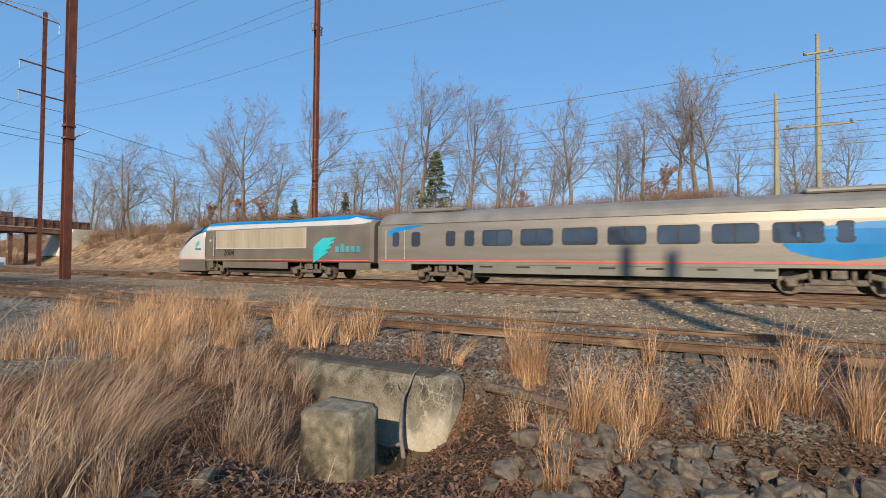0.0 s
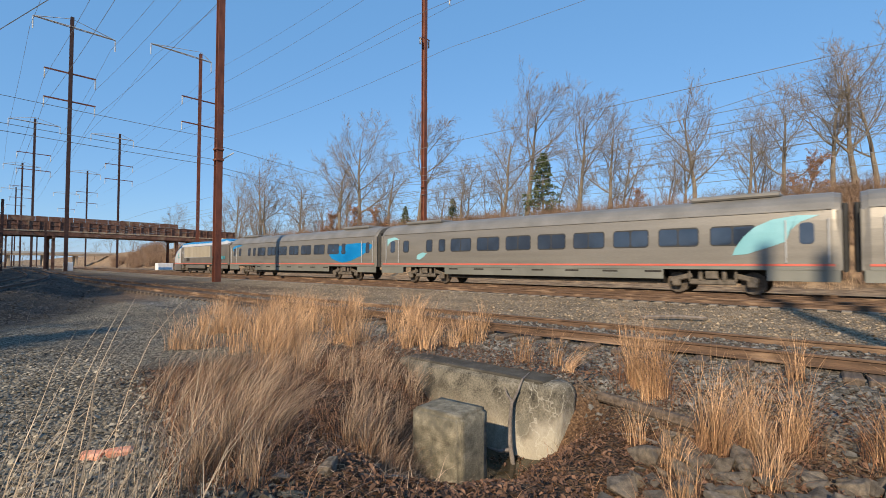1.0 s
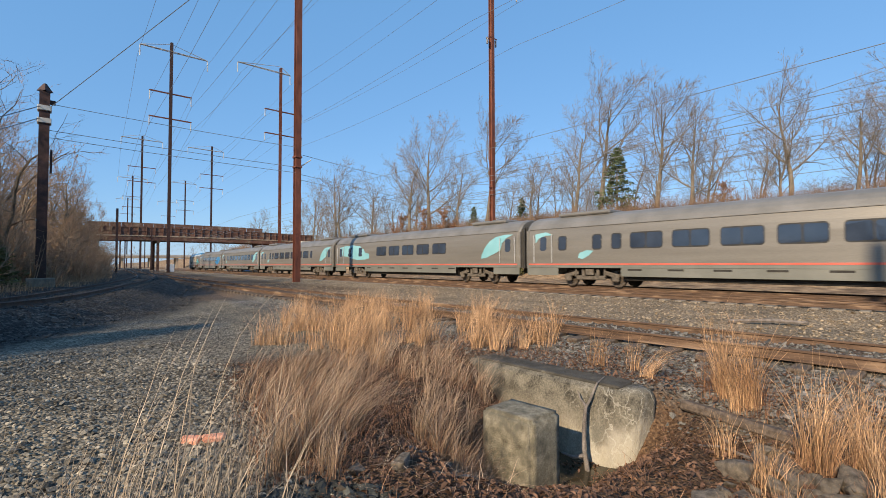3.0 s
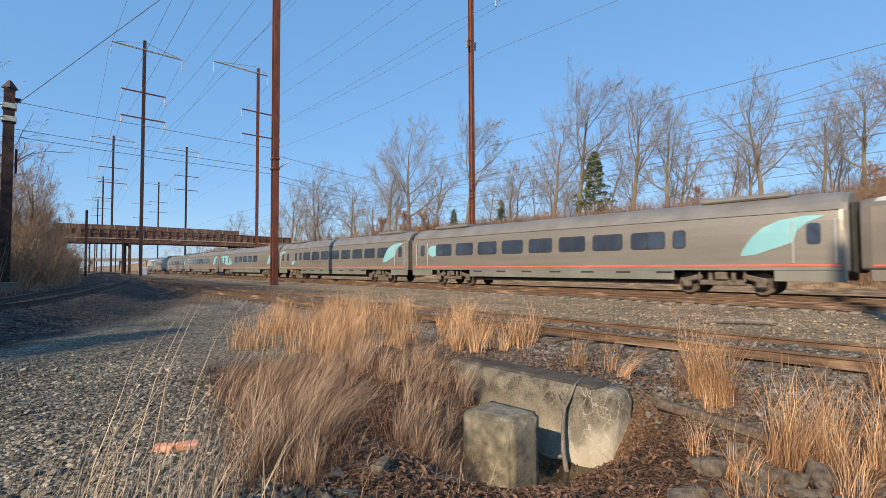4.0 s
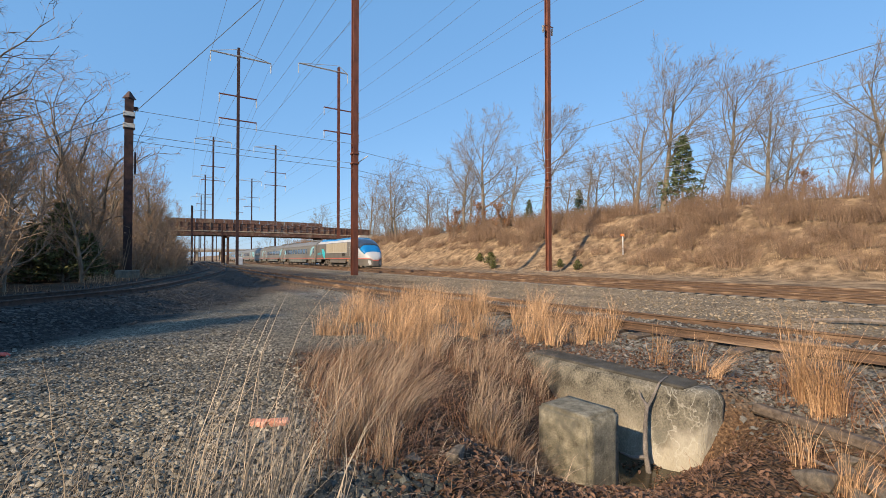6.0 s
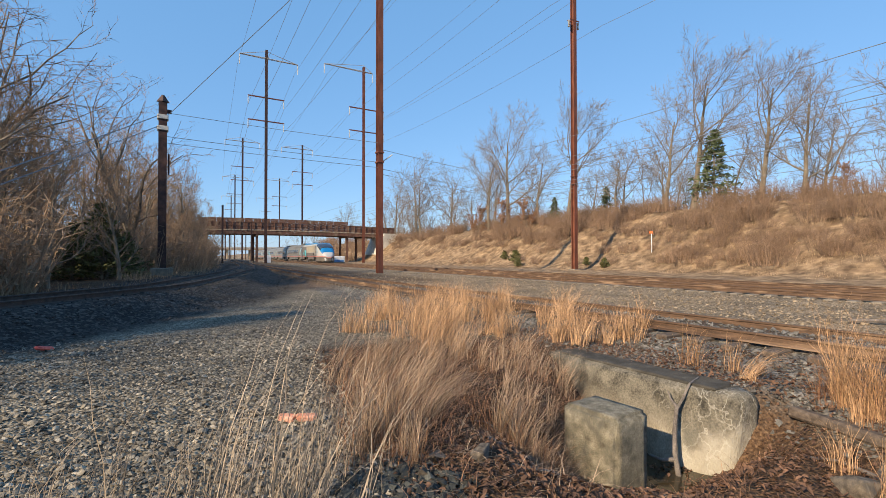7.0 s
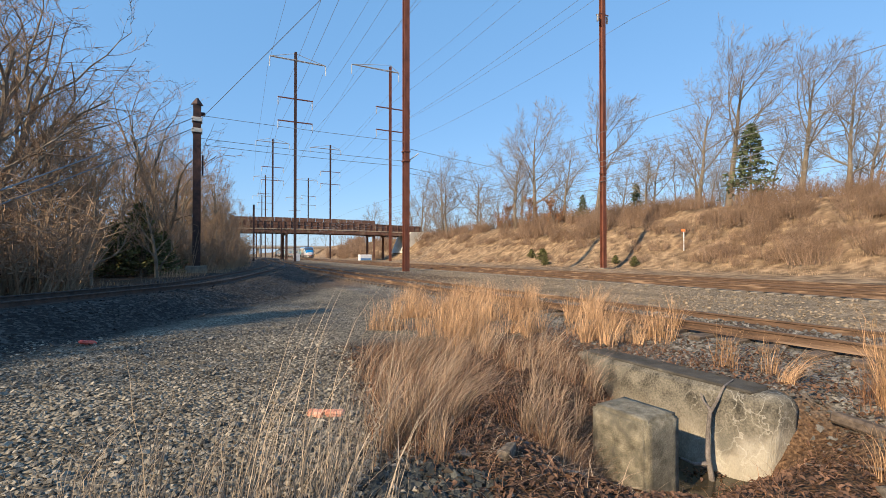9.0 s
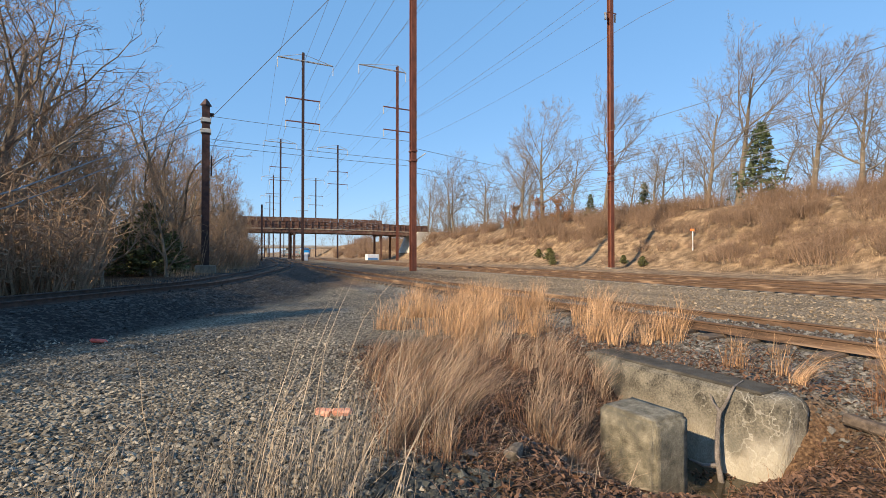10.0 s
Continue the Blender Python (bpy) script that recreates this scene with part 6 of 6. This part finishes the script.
# broom grass along the near track, each tuft arching over from its own root
for x, y, n, h in ((5.1, 12.0, 200, 0.85), (6.1, 11.5, 260, 0.95), (7.0, 12.2, 260, 1.0), (8.1, 12.7, 180, 0.85), (8.2, 10.4, 220, 0.9), (7.3, 10.1, 280, 0.95), (8.3, 8.2, 240, 0.85), (7.2, 7.0, 340, 0.85),
                   (6.6, 8.6, 240, 0.85), (6.9, 16.3, 140, 0.75), (8.2, 14.2, 160, 0.75), (5.6, 9.6, 320, 0.95), (4.8, 8.8, 320, 0.95), (4.2, 7.6, 260, 0.8), (7.9, 6.0, 220, 0.75), (6.0, 13.6, 160, 0.8), (4.2, 10.4, 200, 0.85)):
    for j in range(7):
        a, r = rnd.uniform(0, 6.28), rnd.uniform(0.0, 0.75)
        gold.append((x + math.cos(a) * r, y + math.sin(a) * r, rnd.uniform(0.1, 0.24), int(n * rnd.uniform(0.22, 0.4)), h * rnd.uniform(0.75, 1.2), 0.0085, rnd.uniform(0.0, 0.3), rnd.uniform(-0.2, 0.05), rnd.uniform(0.28, 0.55)))
    mat_clumps.append((x, y, 0.6, n // 3, h * 0.4, 0.006, 0.25, -0.1, 0.9))
# separate tufts between the rocks and the near track
for x, y, n, h in ((7.15, 4.3, 60, 0.62), (7.35, 3.7, 50, 0.66), (7.1, 2.45, 240, 1.0), (6.85, 2.0, 220, 1.0), (5.8, 1.95, 60, 0.5), (6.0, 1.15, 260, 0.95), (6.15, 0.75, 220, 0.9), (6.45, 0.45, 160, 0.8), (5.55, 0.6, 110, 0.6), (6.5, -0.25, 200, 0.75),
                   (6.75, -0.7, 230, 0.9), (7.0, -1.2, 260, 1.0), (6.7, -1.65, 240, 0.85), (7.25, -2.0, 240, 0.95), (7.1, -2.7, 220, 0.9), (5.2, 1.3, 90, 0.5), (4.3, 1.1, 70, 0.5), (7.9, 0.6, 70, 0.6), (7.6, -0.6, 80, 0.6)):
    for j in range(3):
        a, r = rnd.uniform(0, 6.28), rnd.uniform(0.0, 0.17)
        gold.append((x + math.cos(a) * r, y + math.sin(a) * r, 0.09, int(n * 0.36), h * rnd.uniform(0.95, 1.45), 0.0062, rnd.uniform(-0.1, 0.2), rnd.uniform(-0.2, 0.1), rnd.uniform(0.2, 0.42)))
    russet.append((x, y, 0.22, int(n * 0.6), h * 0.75, 0.0046, 0.05, -0.05, 0.45))
    mat_clumps.append((x, y, 0.32, n // 3, h * 0.4, 0.005, 0.0, 0.0, 1.0))
# broken straw bent over flat behind the wall's end
for k in range(3):
    gold.append((6.95, 3.35 + 0.06 * k, 0.05, 40, 0.75, 0.005, 0.75, -0.65, 0.12))
grass("golden_grass", gold, 3, GOLD, "tufts of tall golden dry broom grass by the track")
pale = []
# x, y, count, height, lean: upright bunches, and bunches laid over by the wind
for x, y, n, h, lx, ly in ((1.62, 3.85, 240, 0.8, 0.12, 0.0), (1.85, 3.65, 200, 0.75, 0.2, 0.0), (1.75, 4.3, 220, 0.85, 0.1, 0.05), (2.1, 4.6, 260, 0.9, 0.45, -0.1), (2.35, 4.4, 220, 0.85, 0.65, -0.2), (2.0, 5.2, 260, 0.85, 0.3, -0.1),
                           (2.6, 5.3, 260, 0.9, 0.6, -0.25), (3.0, 5.0, 200, 0.85, 0.65, -0.3), (2.3, 6.1, 300, 0.8, 0.3, -0.1), (2.9, 6.4, 300, 0.85, 0.35, -0.15), (3.5, 6.2, 260, 0.85, 0.5, -0.2), (2.7, 7.2, 260, 0.75, 0.2, 0.0),
                           (3.5, 7.4, 240, 0.8, 0.25, -0.1), (3.22, 4.15, 300, 0.95, 0.05, 0.0), (3.35, 3.95, 240, 0.9, 0.1, -0.05), (3.65, 3.95, 260, 0.85, 0.55, -0.2), (3.9, 4.35, 240, 0.8, 0.6, -0.2), (4.3, 4.9, 200, 0.8, 0.5, -0.2),
                           (4.4, 5.8, 220, 0.85, 0.3, -0.1), (5.15, 4.85, 160, 0.75, 0.3, -0.1), (5.4, 5.35, 180, 0.8, 0.2, -0.1), (5.0, 5.6, 220, 0.8, 0.35, -0.1), (4.6, 6.8, 240, 0.85, 0.2, -0.1), (5.5, 6.6, 180, 0.75, 0.2, -0.1)):
    for j in range(4):
        a, r = rnd.uniform(0, 6.28), rnd.uniform(0.0, 0.30)
        pale.append((x + math.cos(a) * r, y + math.sin(a) * r, rnd.uniform(0.06, 0.16), int(n * 0.19), h * rnd.uniform(0.6, 1.1), 0.0066, lx + rnd.uniform(-0.3, 0.35), ly + rnd.uniform(-0.3, 0.25), rnd.uniform(0.2, 0.5)))
    russet.append((x, y, 0.35, n // 2, h * 0.6, 0.0046, lx, ly, 0.5))
    mat_clumps.append((x, y, 0.45, n // 3, h * 0.45, 0.005, lx, ly, 1.0))
# stems lying loose on the litter
for k in range(60):
    x, y = rnd.uniform(1.9, 4.3), rnd.uniform(2.5, 4.6)
    a = rnd.uniform(0, 6.28)
    pale.append((x, y, 0.3, 10, rnd.uniform(0.18, 0.34), 0.006, 1.6 * math.cos(a), 1.6 * math.sin(a), 0.5))
for k in range(120):
    x, y = rnd.uniform(1.7, 7.6), rnd.uniform(-2.4, 7.5)
    if x > float(edge_x(y)):
        mat_clumps.append((x, y, 0.4, 16, rnd.uniform(0.15, 0.35), 0.005, rnd.uniform(-0.6, 0.8), rnd.uniform(-0.7, 0.5), 1.4))
grass("matted_grass", mat_clumps, 14, STRAW_RED, "low mat of broken red-brown dry grass and stems", 3)
grass("russet_grass", russet, 13, RUSSET_GRASS, "tufts of russet dry grass among the ditch rocks and litter")
grass("pale_grass", pale, 4, STRAW, "matted pale brown dry grass round the concrete")
stalks = []
for x, y, n, h, lx, ly in ((0.25, 2.9, 26, 1.0, 0.25, 0.1), (0.45, 3.2, 40, 1.05, 0.35, 0.1), (0.05, 2.7, 30, 0.95, 0.3, 0.0), (-0.35, 3.1, 22, 0.85, 0.15, 0.1), (-0.7, 3.2, 16, 0.85, 0.1, 0.1), (0.75, 3.3, 40, 0.95, 0.4, 0.1), (1.0, 3.5, 40, 0.7, 0.3, 0.1), (0.6, 2.6, 26, 0.8, 0.4, 0.0), (0.25, 3.8, 22, 0.9, 0.3, 0.1), (-0.2, 2.5, 16, 0.7, 0.2, 0.0)):
    stalks.append((x, y, 0.24, n, h, 0.006, lx, ly, 0.22))
for k in range(26):
    x = rnd.uniform(-1.1, 1.3)
    stalks.append((x, rnd.uniform(2.5, 3.9), 0.12, 7, rnd.uniform(0.75, 1.15), 0.006, rnd.uniform(0.1, 0.5), rnd.uniform(-0.1, 0.15), 0.15))
for x, y, h, lx, ly in ((0.30, 3.1, 1.75, 0.36, 0.0), (0.42, 3.0, 1.7, 0.30, 0.03), (0.2, 2.9, 1.45, 0.3, 0.0), (0.35, 3.3, 1.5, 0.45, 0.02), (0.6, 3.2, 1.4, 0.42, 0.0), (0.1, 3.0, 1.3, 0.28, 0.0), (0.45, 3.3, 1.25, 0.3, 0.1), (0.55, 2.55, 1.62, 0.32, 0.02), (0.60, 2.6, 1.48, 0.36, 0.05), (0.52, 2.7, 1.36, 0.22, 0.05), (0.7, 2.7, 1.5, 0.45, 0.05), (-0.25, 3.0, 1.35, 0.12, 0.05), (-0.28, 3.1, 1.2, 0.10, 0.1), (0.9, 2.5, 1.2, 0.5, 0.15)):
    stalks.append((x, y, 0.03, 3, h, 0.009, lx, ly, 0.07))
for x, y, h, lx, ly in ((0.76, 3.65, 2.2, 0.31, -0.16), (1.55, 4.15, 1.95, 0.28, -0.14), (0.9, 3.8, 1.9, 0.34, -0.15), (1.1, 3.9, 1.8, 0.42, -0.2), (0.7, 3.5, 1.8, 0.36, -0.1), (0.95, 3.6, 1.6, 0.30, -0.15), (1.3, 3.7, 1.5, 0.5, -0.2)):
    stalks.append((x, y, 0.05, 2, h, 0.010, lx, ly, 0.05))
grass("dry_stalks", stalks, 6, STALK, "tall thin bleached grass stalks at the yard's edge", 6)
dark_st = []
for x, y, n, h in ((-0.45, 2.9, 7, 0.9), (-0.1, 3.2, 8, 0.95), (0.2, 3.1, 8, 0.9), (0.3, 2.6, 6, 0.85), (-0.8, 3.4, 5, 0.8), (-0.9, 2.9, 5, 0.75), (0.0, 2.5, 5, 0.8)):
    dark_st.append((x, y, 0.30, n * 2, h, 0.0065, 0.05, 0.02, 0.12))
grass("weed_stalks", dark_st, 8, DARK_STALK, "dark upright dead weed stalks at the yard's edge", 4)
tufts = []
for k in range(900):
    y = 110 * g3.random() ** 1.2
    xm = 42.5 + 11 * g3.random() ** 0.9
    low_ = 0.55 if xm < 46 else 1.0
    tufts.append((xm + float(bend(y)), y, 0.9, 22, g3.uniform(0.25, 0.9) * low_, 0.02, g3.uniform(-0.2, 0.2), g3.uniform(-0.2, 0.2), 0.5))
for k in range(60):
    y = g3.uniform(20, 90)
    tufts.append((float(siding_x(y)) - g3.uniform(3.2, 5.5), y, 0.8, 40, g3.uniform(0.3, 0.8), 0.015, 0.05, 0.0, 0.3))
grass("bank_grass", tufts, 9, BANK_STRAW, "thin dry straw-coloured grass on the bank", 3)

# ---------------------------------------------------------------- stones, leaves and litter


def stones(xs_, ys_, size, seed, flat=0.7, zoff=0.3):
    """Many small angular stones in one mesh."""
    g = np.random.default_rng(seed)
    n = len(xs_)
    tmpl = np.array([(1, 0, 0), (-1, 0, 0), (0, 1, 0), (0, -1, 0), (0, 0, 1), (0, 0, -1), (0.6, 0.6, 0.55), (-0.6, -0.55, 0.6)], float)
    fc = np.array([(0, 2, 6), (2, 4, 6), (4, 0, 6), (0, 5, 2), (2, 1, 4), (2, 5, 1), (1, 3, 7), (3, 4, 7), (4, 1, 7), (1, 5, 3), (3, 0, 4), (3, 5, 0)])
    s = size * np.exp(g.normal(0, 0.35, n))
    v = tmpl[None] * (1 + g.normal(0, 0.22, (n, 8, 3)))
    v[:, :, 0] *= g.uniform(0.7, 1.5, n)[:, None]
    v[:, :, 2] *= flat
    a = g.uniform(0, 2 * np.pi, n)
    c, s_ = np.cos(a)[:, None], np.sin(a)[:, None]
    x2, y2 = v[:, :, 0] * c - v[:, :, 1] * s_, v[:, :, 0] * s_ + v[:, :, 1] * c
    tilt = g.normal(0, 0.35, n)[:, None]
    z2 = v[:, :, 2] + tilt * x2
    v = np.stack([x2, y2, z2], 2) * s[:, None, None] * 0.5
    zg = ground_z(xs_, ys_)
    v += np.stack([xs_, ys_, zg + s * zoff * flat * 0.5], 1)[:, None, :]
    f = (fc[None] + (np.arange(n) * 8)[:, None, None]).reshape(-1, 3)
    return v.reshape(-1, 3).tolist(), f.tolist()


def scatter(n, x0, x1, y0, y1, seed, keep):
    g = np.random.default_rng(seed)
    x, y = g.uniform(x0, x1, n), g.uniform(y0, y1, n)
    k = keep(x, y, g.uniform(0, 1, n))
    return x[k], y[k]


sx_, sy_ = scatter(60000, -5, 4.5, 2.0, 12, 21, lambda x, y, u: (x < edge_x(y) + 0.5 * u) & (u < np.clip(3.8 / np.hypot(x, y), 0, 1) ** 1.5))
tagged(part("yard_gravel", stones(sx_, sy_, 0.036, 22), STONE_GREY), "loose grey crushed stone of the yard", "gravel", kind="stuff")
sx_, sy_ = scatter(26000, 6.0, 11.0, -6, 22, 23, lambda x, y, u: (np.abs(x - near_x(y)) < 2.4 + 0.9 * u) & (np.abs(np.abs(x - near_x(y)) - 0.7535) > 0.16) & (u < np.clip(9 / np.hypot(x, y), 0, 1)))
tagged(part("track_ballast", stones(sx_, sy_, 0.046, 24), STONE_BLUE), "blue-grey ballast stones beside the rusty track", "gravel", kind="stuff")
sx_, sy_ = scatter(15000, 10.8, 19.0, -8, 40, 25, lambda x, y, u: u < np.clip(13 / np.hypot(x, y), 0, 1))
tagged(part("tan_ballast", stones(sx_, sy_, 0.05, 26), STONE_TAN), "tan ballast stones between the tracks", "gravel", kind="stuff")
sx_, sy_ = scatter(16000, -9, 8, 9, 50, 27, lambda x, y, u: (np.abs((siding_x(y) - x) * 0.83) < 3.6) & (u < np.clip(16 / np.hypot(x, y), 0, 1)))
tagged(part("siding_ballast", stones(sx_, sy_, 0.06, 28), STONE_BLACK), "dark ballast stones beside the siding", "gravel", kind="stuff")


sx_, sy_ = scatter(900, 0.9, 2.2, 2.6, 3.7, 29, lambda x, y, u: ((x - 1.55) / 0.6) ** 2 + ((y - 3.15) / 0.5) ** 2 < 1 - 0.5 * u)
tagged(part("dark_stone_patch", stones(sx_, sy_, 0.055, 30), STONE_DARK), "patch of dark ballast stones spilled on the gravel", "gravel", kind="stuff")


def rock_mesh(seed):
    """A broken block: the hull of a few corners, with flat split faces."""
    g = random.Random(seed)
    b_ = bmesh.new()
    ax = Vector((g.uniform(0.8, 1.35), g.uniform(0.65, 1.05), g.uniform(0.45, 0.8)))
    for k in range(13):
        q = Vector((g.uniform(-1, 1), g.uniform(-1, 1), g.uniform(-1, 1)))
        q = q / max(abs(q.x), abs(q.y), abs(q.z)) * 0.5 * g.uniform(0.8, 1.0)
        b_.verts.new((q.x * ax.x, q.y * ax.y, q.z * ax.z))
    out = bmesh.ops.convex_hull(b_, input=b_.verts[:])
    bmesh.ops.delete(b_, geom=[e for e in out["geom_interior"] if isinstance(e, bmesh.types.BMVert)], context="VERTS")
    bmesh.ops.bevel(b_, geom=b_.edges[:], offset=0.02, segments=1, affect="EDGES")
    me = bpy.data.meshes.new("rock")
    b_.to_mesh(me)
    b_.free()
    me.materials.append(ROCK)
    return me


ROCKS = [rock_mesh(80 + k) for k in range(7)]
for k in range(260):
    y = rnd.uniform(-2.6, 1.7)
    x = rnd.uniform(3.9, 6.2) if k > 60 else rnd.uniform(4.2, 5.6)
    s = rnd.uniform(0.11, 0.34)
    ob = part("rock", ROCKS[k % 7], None, None, "", pose(x, y, float(ground_z(x, y)) + 0.12 * s, rnd.uniform(-25, 25), rnd.uniform(-25, 25), rnd.uniform(0, 360)))
    ob.scale = (s, s, s)
    tagged(ob, "angular broken brown-grey rock in the ditch", "rock", "rocks in the ditch")
for x, y, s in ((2.35, 3.3, 0.2), (2.0, 3.45, 0.16), (1.5, 3.5, 0.12), (2.9, 3.1, 0.14), (1.75, 3.25, 0.14), (3.1, 3.6, 0.16)):
    ob = part("rock", ROCKS[int(s * 100) % 7], None, None, "", pose(x, y, float(ground_z(x, y)) + 0.2 * s, 10, 5, x * 90))
    ob.scale = (s, s, s)
    tagged(ob, "angular grey rock half sunk among leaves", "rock", "rocks in the litter")


def leaf_litter(n, seed):
    g = np.random.default_rng(seed)
    x, y = g.uniform(1.0, 8.0, n), g.uniform(-2.5, 8.5, n)
    k = (x > edge_x(y) - 0.25 + 0.5 * g.uniform(0, 1, n)) & (np.hypot(x, y) > 2.0) & (g.uniform(0, 1, n) < np.clip(4.0 / np.hypot(x, y), 0, 1))
    x, y = x[k], y[k]
    n = len(x)
    z = ground_z(x, y) + g.uniform(0.005, 0.05, n)
    s = g.uniform(0.012, 0.037, n)
    a = g.uniform(0, 2 * np.pi, n)
    t1, t2 = g.normal(0, 0.45, n), g.normal(0, 0.45, n)
    shape = np.array([(-1, 0), (-0.35, 0.5), (0.3, 0.42), (1, 0), (0.3, -0.42), (-0.35, -0.5)])
    v = np.zeros((n, 6, 3))
    for i, (u, w) in enumerate(shape):
        u_, w_ = u * s, w * s
        v[:, i, 0] = x + u_ * np.cos(a) - w_ * np.sin(a)
        v[:, i, 1] = y + u_ * np.sin(a) + w_ * np.cos(a)
        v[:, i, 2] = z + u_ * t1 + w_ * t2 + (0.3 * s if abs(w) > 0.1 else 0)
    o = (np.arange(n) * 6)[:, None]
    f = np.concatenate([o + np.array([[0, 1, 2, 3]]), o + np.array([[0, 3, 4, 5]])])
    return v.reshape(-1, 3).tolist(), f.tolist()


tagged(part("leaf_litter", leaf_litter(52000, 31), LEAF), "fallen brown oak leaves on the ground", "dead leaves", kind="stuff")
# dead sticks in the litter
for k, (x, y, a, ln) in enumerate(((3.75, 3.35, 115, 1.1), (2.9, 3.7, 20, 0.6), (3.3, 4.1, 150, 0.8), (2.3, 4.2, 60, 0.5), (3.6, 2.7, 95, 0.7), (2.75, 3.0, 170, 0.6), (5.9, 2.2, 80, 1.2))):
    vs, fs = [], []
    pts = []
    for i in range(6):
        u = i / 5 - 0.5
        px_, py_ = x + math.cos(radians(a)) * ln * u, y + math.sin(radians(a)) * ln * u + 0.03 * math.sin(i * 2.1)
        pts.append(Vector((px_, py_, float(ground_z(px_, py_)) + 0.03 + 0.02 * math.sin(i * 1.7 + k))))
    tube(vs, fs, pts, [0.022 - 0.003 * i for i in range(6)], 6)
    tagged(part("dead_stick", (vs, fs), ROOT), "dead grey-brown stick lying in leaf litter", "stick", "dead sticks")
vs, fs = [], []
tube(vs, fs, [Vector((13.4, 4.4, -0.2)), Vector((14.0, 3.6, -0.17)), Vector((14.3, 2.9, -0.19))], [0.05, 0.06, 0.04], 6)
tagged(part("dead_stick", (vs, fs), ROOT), "dead branch lying on the tan ballast", "stick", "dead sticks")
# half-buried old timber beyond the culvert
tm = tagged(part("old_timber", box(0.20, 1.45, 0.13, (0, 0, 0), 0.03), TIE_WOOD, None, "", pose(6.55, 2.05, float(ground_z(6.55, 2.05)) + 0.02, 3, 8, -9)), "old grey-brown timber half sunk beside the culvert", "timber")
for x, y, ln, a in ((1.10, 5.04, 0.17, -34), (1.28, 4.93, 0.20, -12)):
    b = box(ln, 0.10, 0.065, (0, 0, 0), 0.014)
    for v in b.verts:
        v.co += Vector((0.02 * noise.noise(v.co * 21), 0.012 * noise.noise(v.co * 33), 0.010 * noise.noise(v.co * 27)))
    tagged(part("broken_brick", b, BRICK, None, "", pose(x, y, float(ground_z(x, y)) + 0.03, 6, 4, a)), "broken orange brick lying on the gravel", "brick", "broken bricks")
lr = tagged(part("litter_scrap", box(0.30, 0.12, 0.07, (0, 0, 0), 0.03), LITTER_RED, None, "", pose(-1.92, 11.2, float(ground_z(-1.92, 11.2)) + 0.05, 8, 12, 30)), "faded red plastic scrap among ballast", "litter")
# marker sign on the bank
sg = thing("marker_sign", "leaning white marker post with orange-red plate on the bank", "sign", "", pose(50.2, 35.2, float(ground_z(50.2, 35.2)), 4, -6, 0))
part("post", box(0.09, 0.09, 2.6, (0, 0, 1.1), 0.01), CAR_WHITE, sg)
part("plate", box(0.06, 0.5, 0.26, (-0.09, 0, 2.4), 0.02), SIGN_RED, sg, "orange-red plate")
# poles behind the camera whose shadows cross the line
for x, y, h in ((-10.0, -9.2, 21.0), (-10.0, -7.3, 21.3)):
    q = thing("catenary_mast", "slim dark steel mast by the yard", "utility pole", "slim masts", pose(x, y, 0))
    part("column", h_column(0.45, h, 0.05, -0.8), DARK_POLE, q)
    part("footing", box(1.0, 1.0, 0.6, (0, 0, -0.3), 0.04), TIE_CONC, q)

# ---------------------------------------------------------------- ties, laid last
CONC_TIE, WOOD_TIE = tie_mesh("tie", TIE_CONC, 2.6, 0.26, 0.19), tie_mesh("tie", TIE_WOOD, 2.55, 0.22, 0.17)


def lay_ties():
    for tr, line, z, kind in TIES:
        me = CONC_TIE if kind == "concrete" else WOOD_TIE
        single = 0
        vs, fs = [], []
        for i, p_ in enumerate(line):
            if p_.y < -12 or p_.y > 190:
                continue
            d = (line[min(i + 1, len(line) - 1)] - line[max(i - 1, 0)])
            m = pose(p_.x, p_.y, z + rnd.uniform(-0.015, 0.012), 0, 0, math.degrees(math.atan2(d.y, d.x)) - 90 + rnd.uniform(-1, 1))
            if p_.y < 75 and single < 130:
                part("tie", me, None, tr, "", m)
                single += 1
            else:
                base = len(vs)
                vs += [tuple(m @ v.co) for v in me.vertices]
                fs += [tuple(base + k for k in q.vertices) for q in me.polygons]
        if vs:
            tagged(part("far_ties", (vs, fs), TIE_CONC if kind == "concrete" else TIE_WOOD, tr), kind="stuff")


lay_ties()


def on_line(s):
    """The pose of a car's middle at distance s along the main line."""
    slope = (float(bend(s + 9)) - float(bend(s - 9))) / 18.0
    mid = (float(bend(s + 9)) + float(bend(s - 9))) / 2
    return TRAIN_X + mid, s, math.degrees(-math.atan(slope))


def motions():
    times_ = [0.5 * k for k in range(21)]
    for car, back, way in TRAIN:
        rows = []
        for t in times_:
            x, y, a = on_line(FIRST_JOINT + SPEED * t - back)
            rows.append((t, pose(x, y, 0, 0, 0, a + (0 if way > 0 else 180))))
        walk(car, rows)


motions()
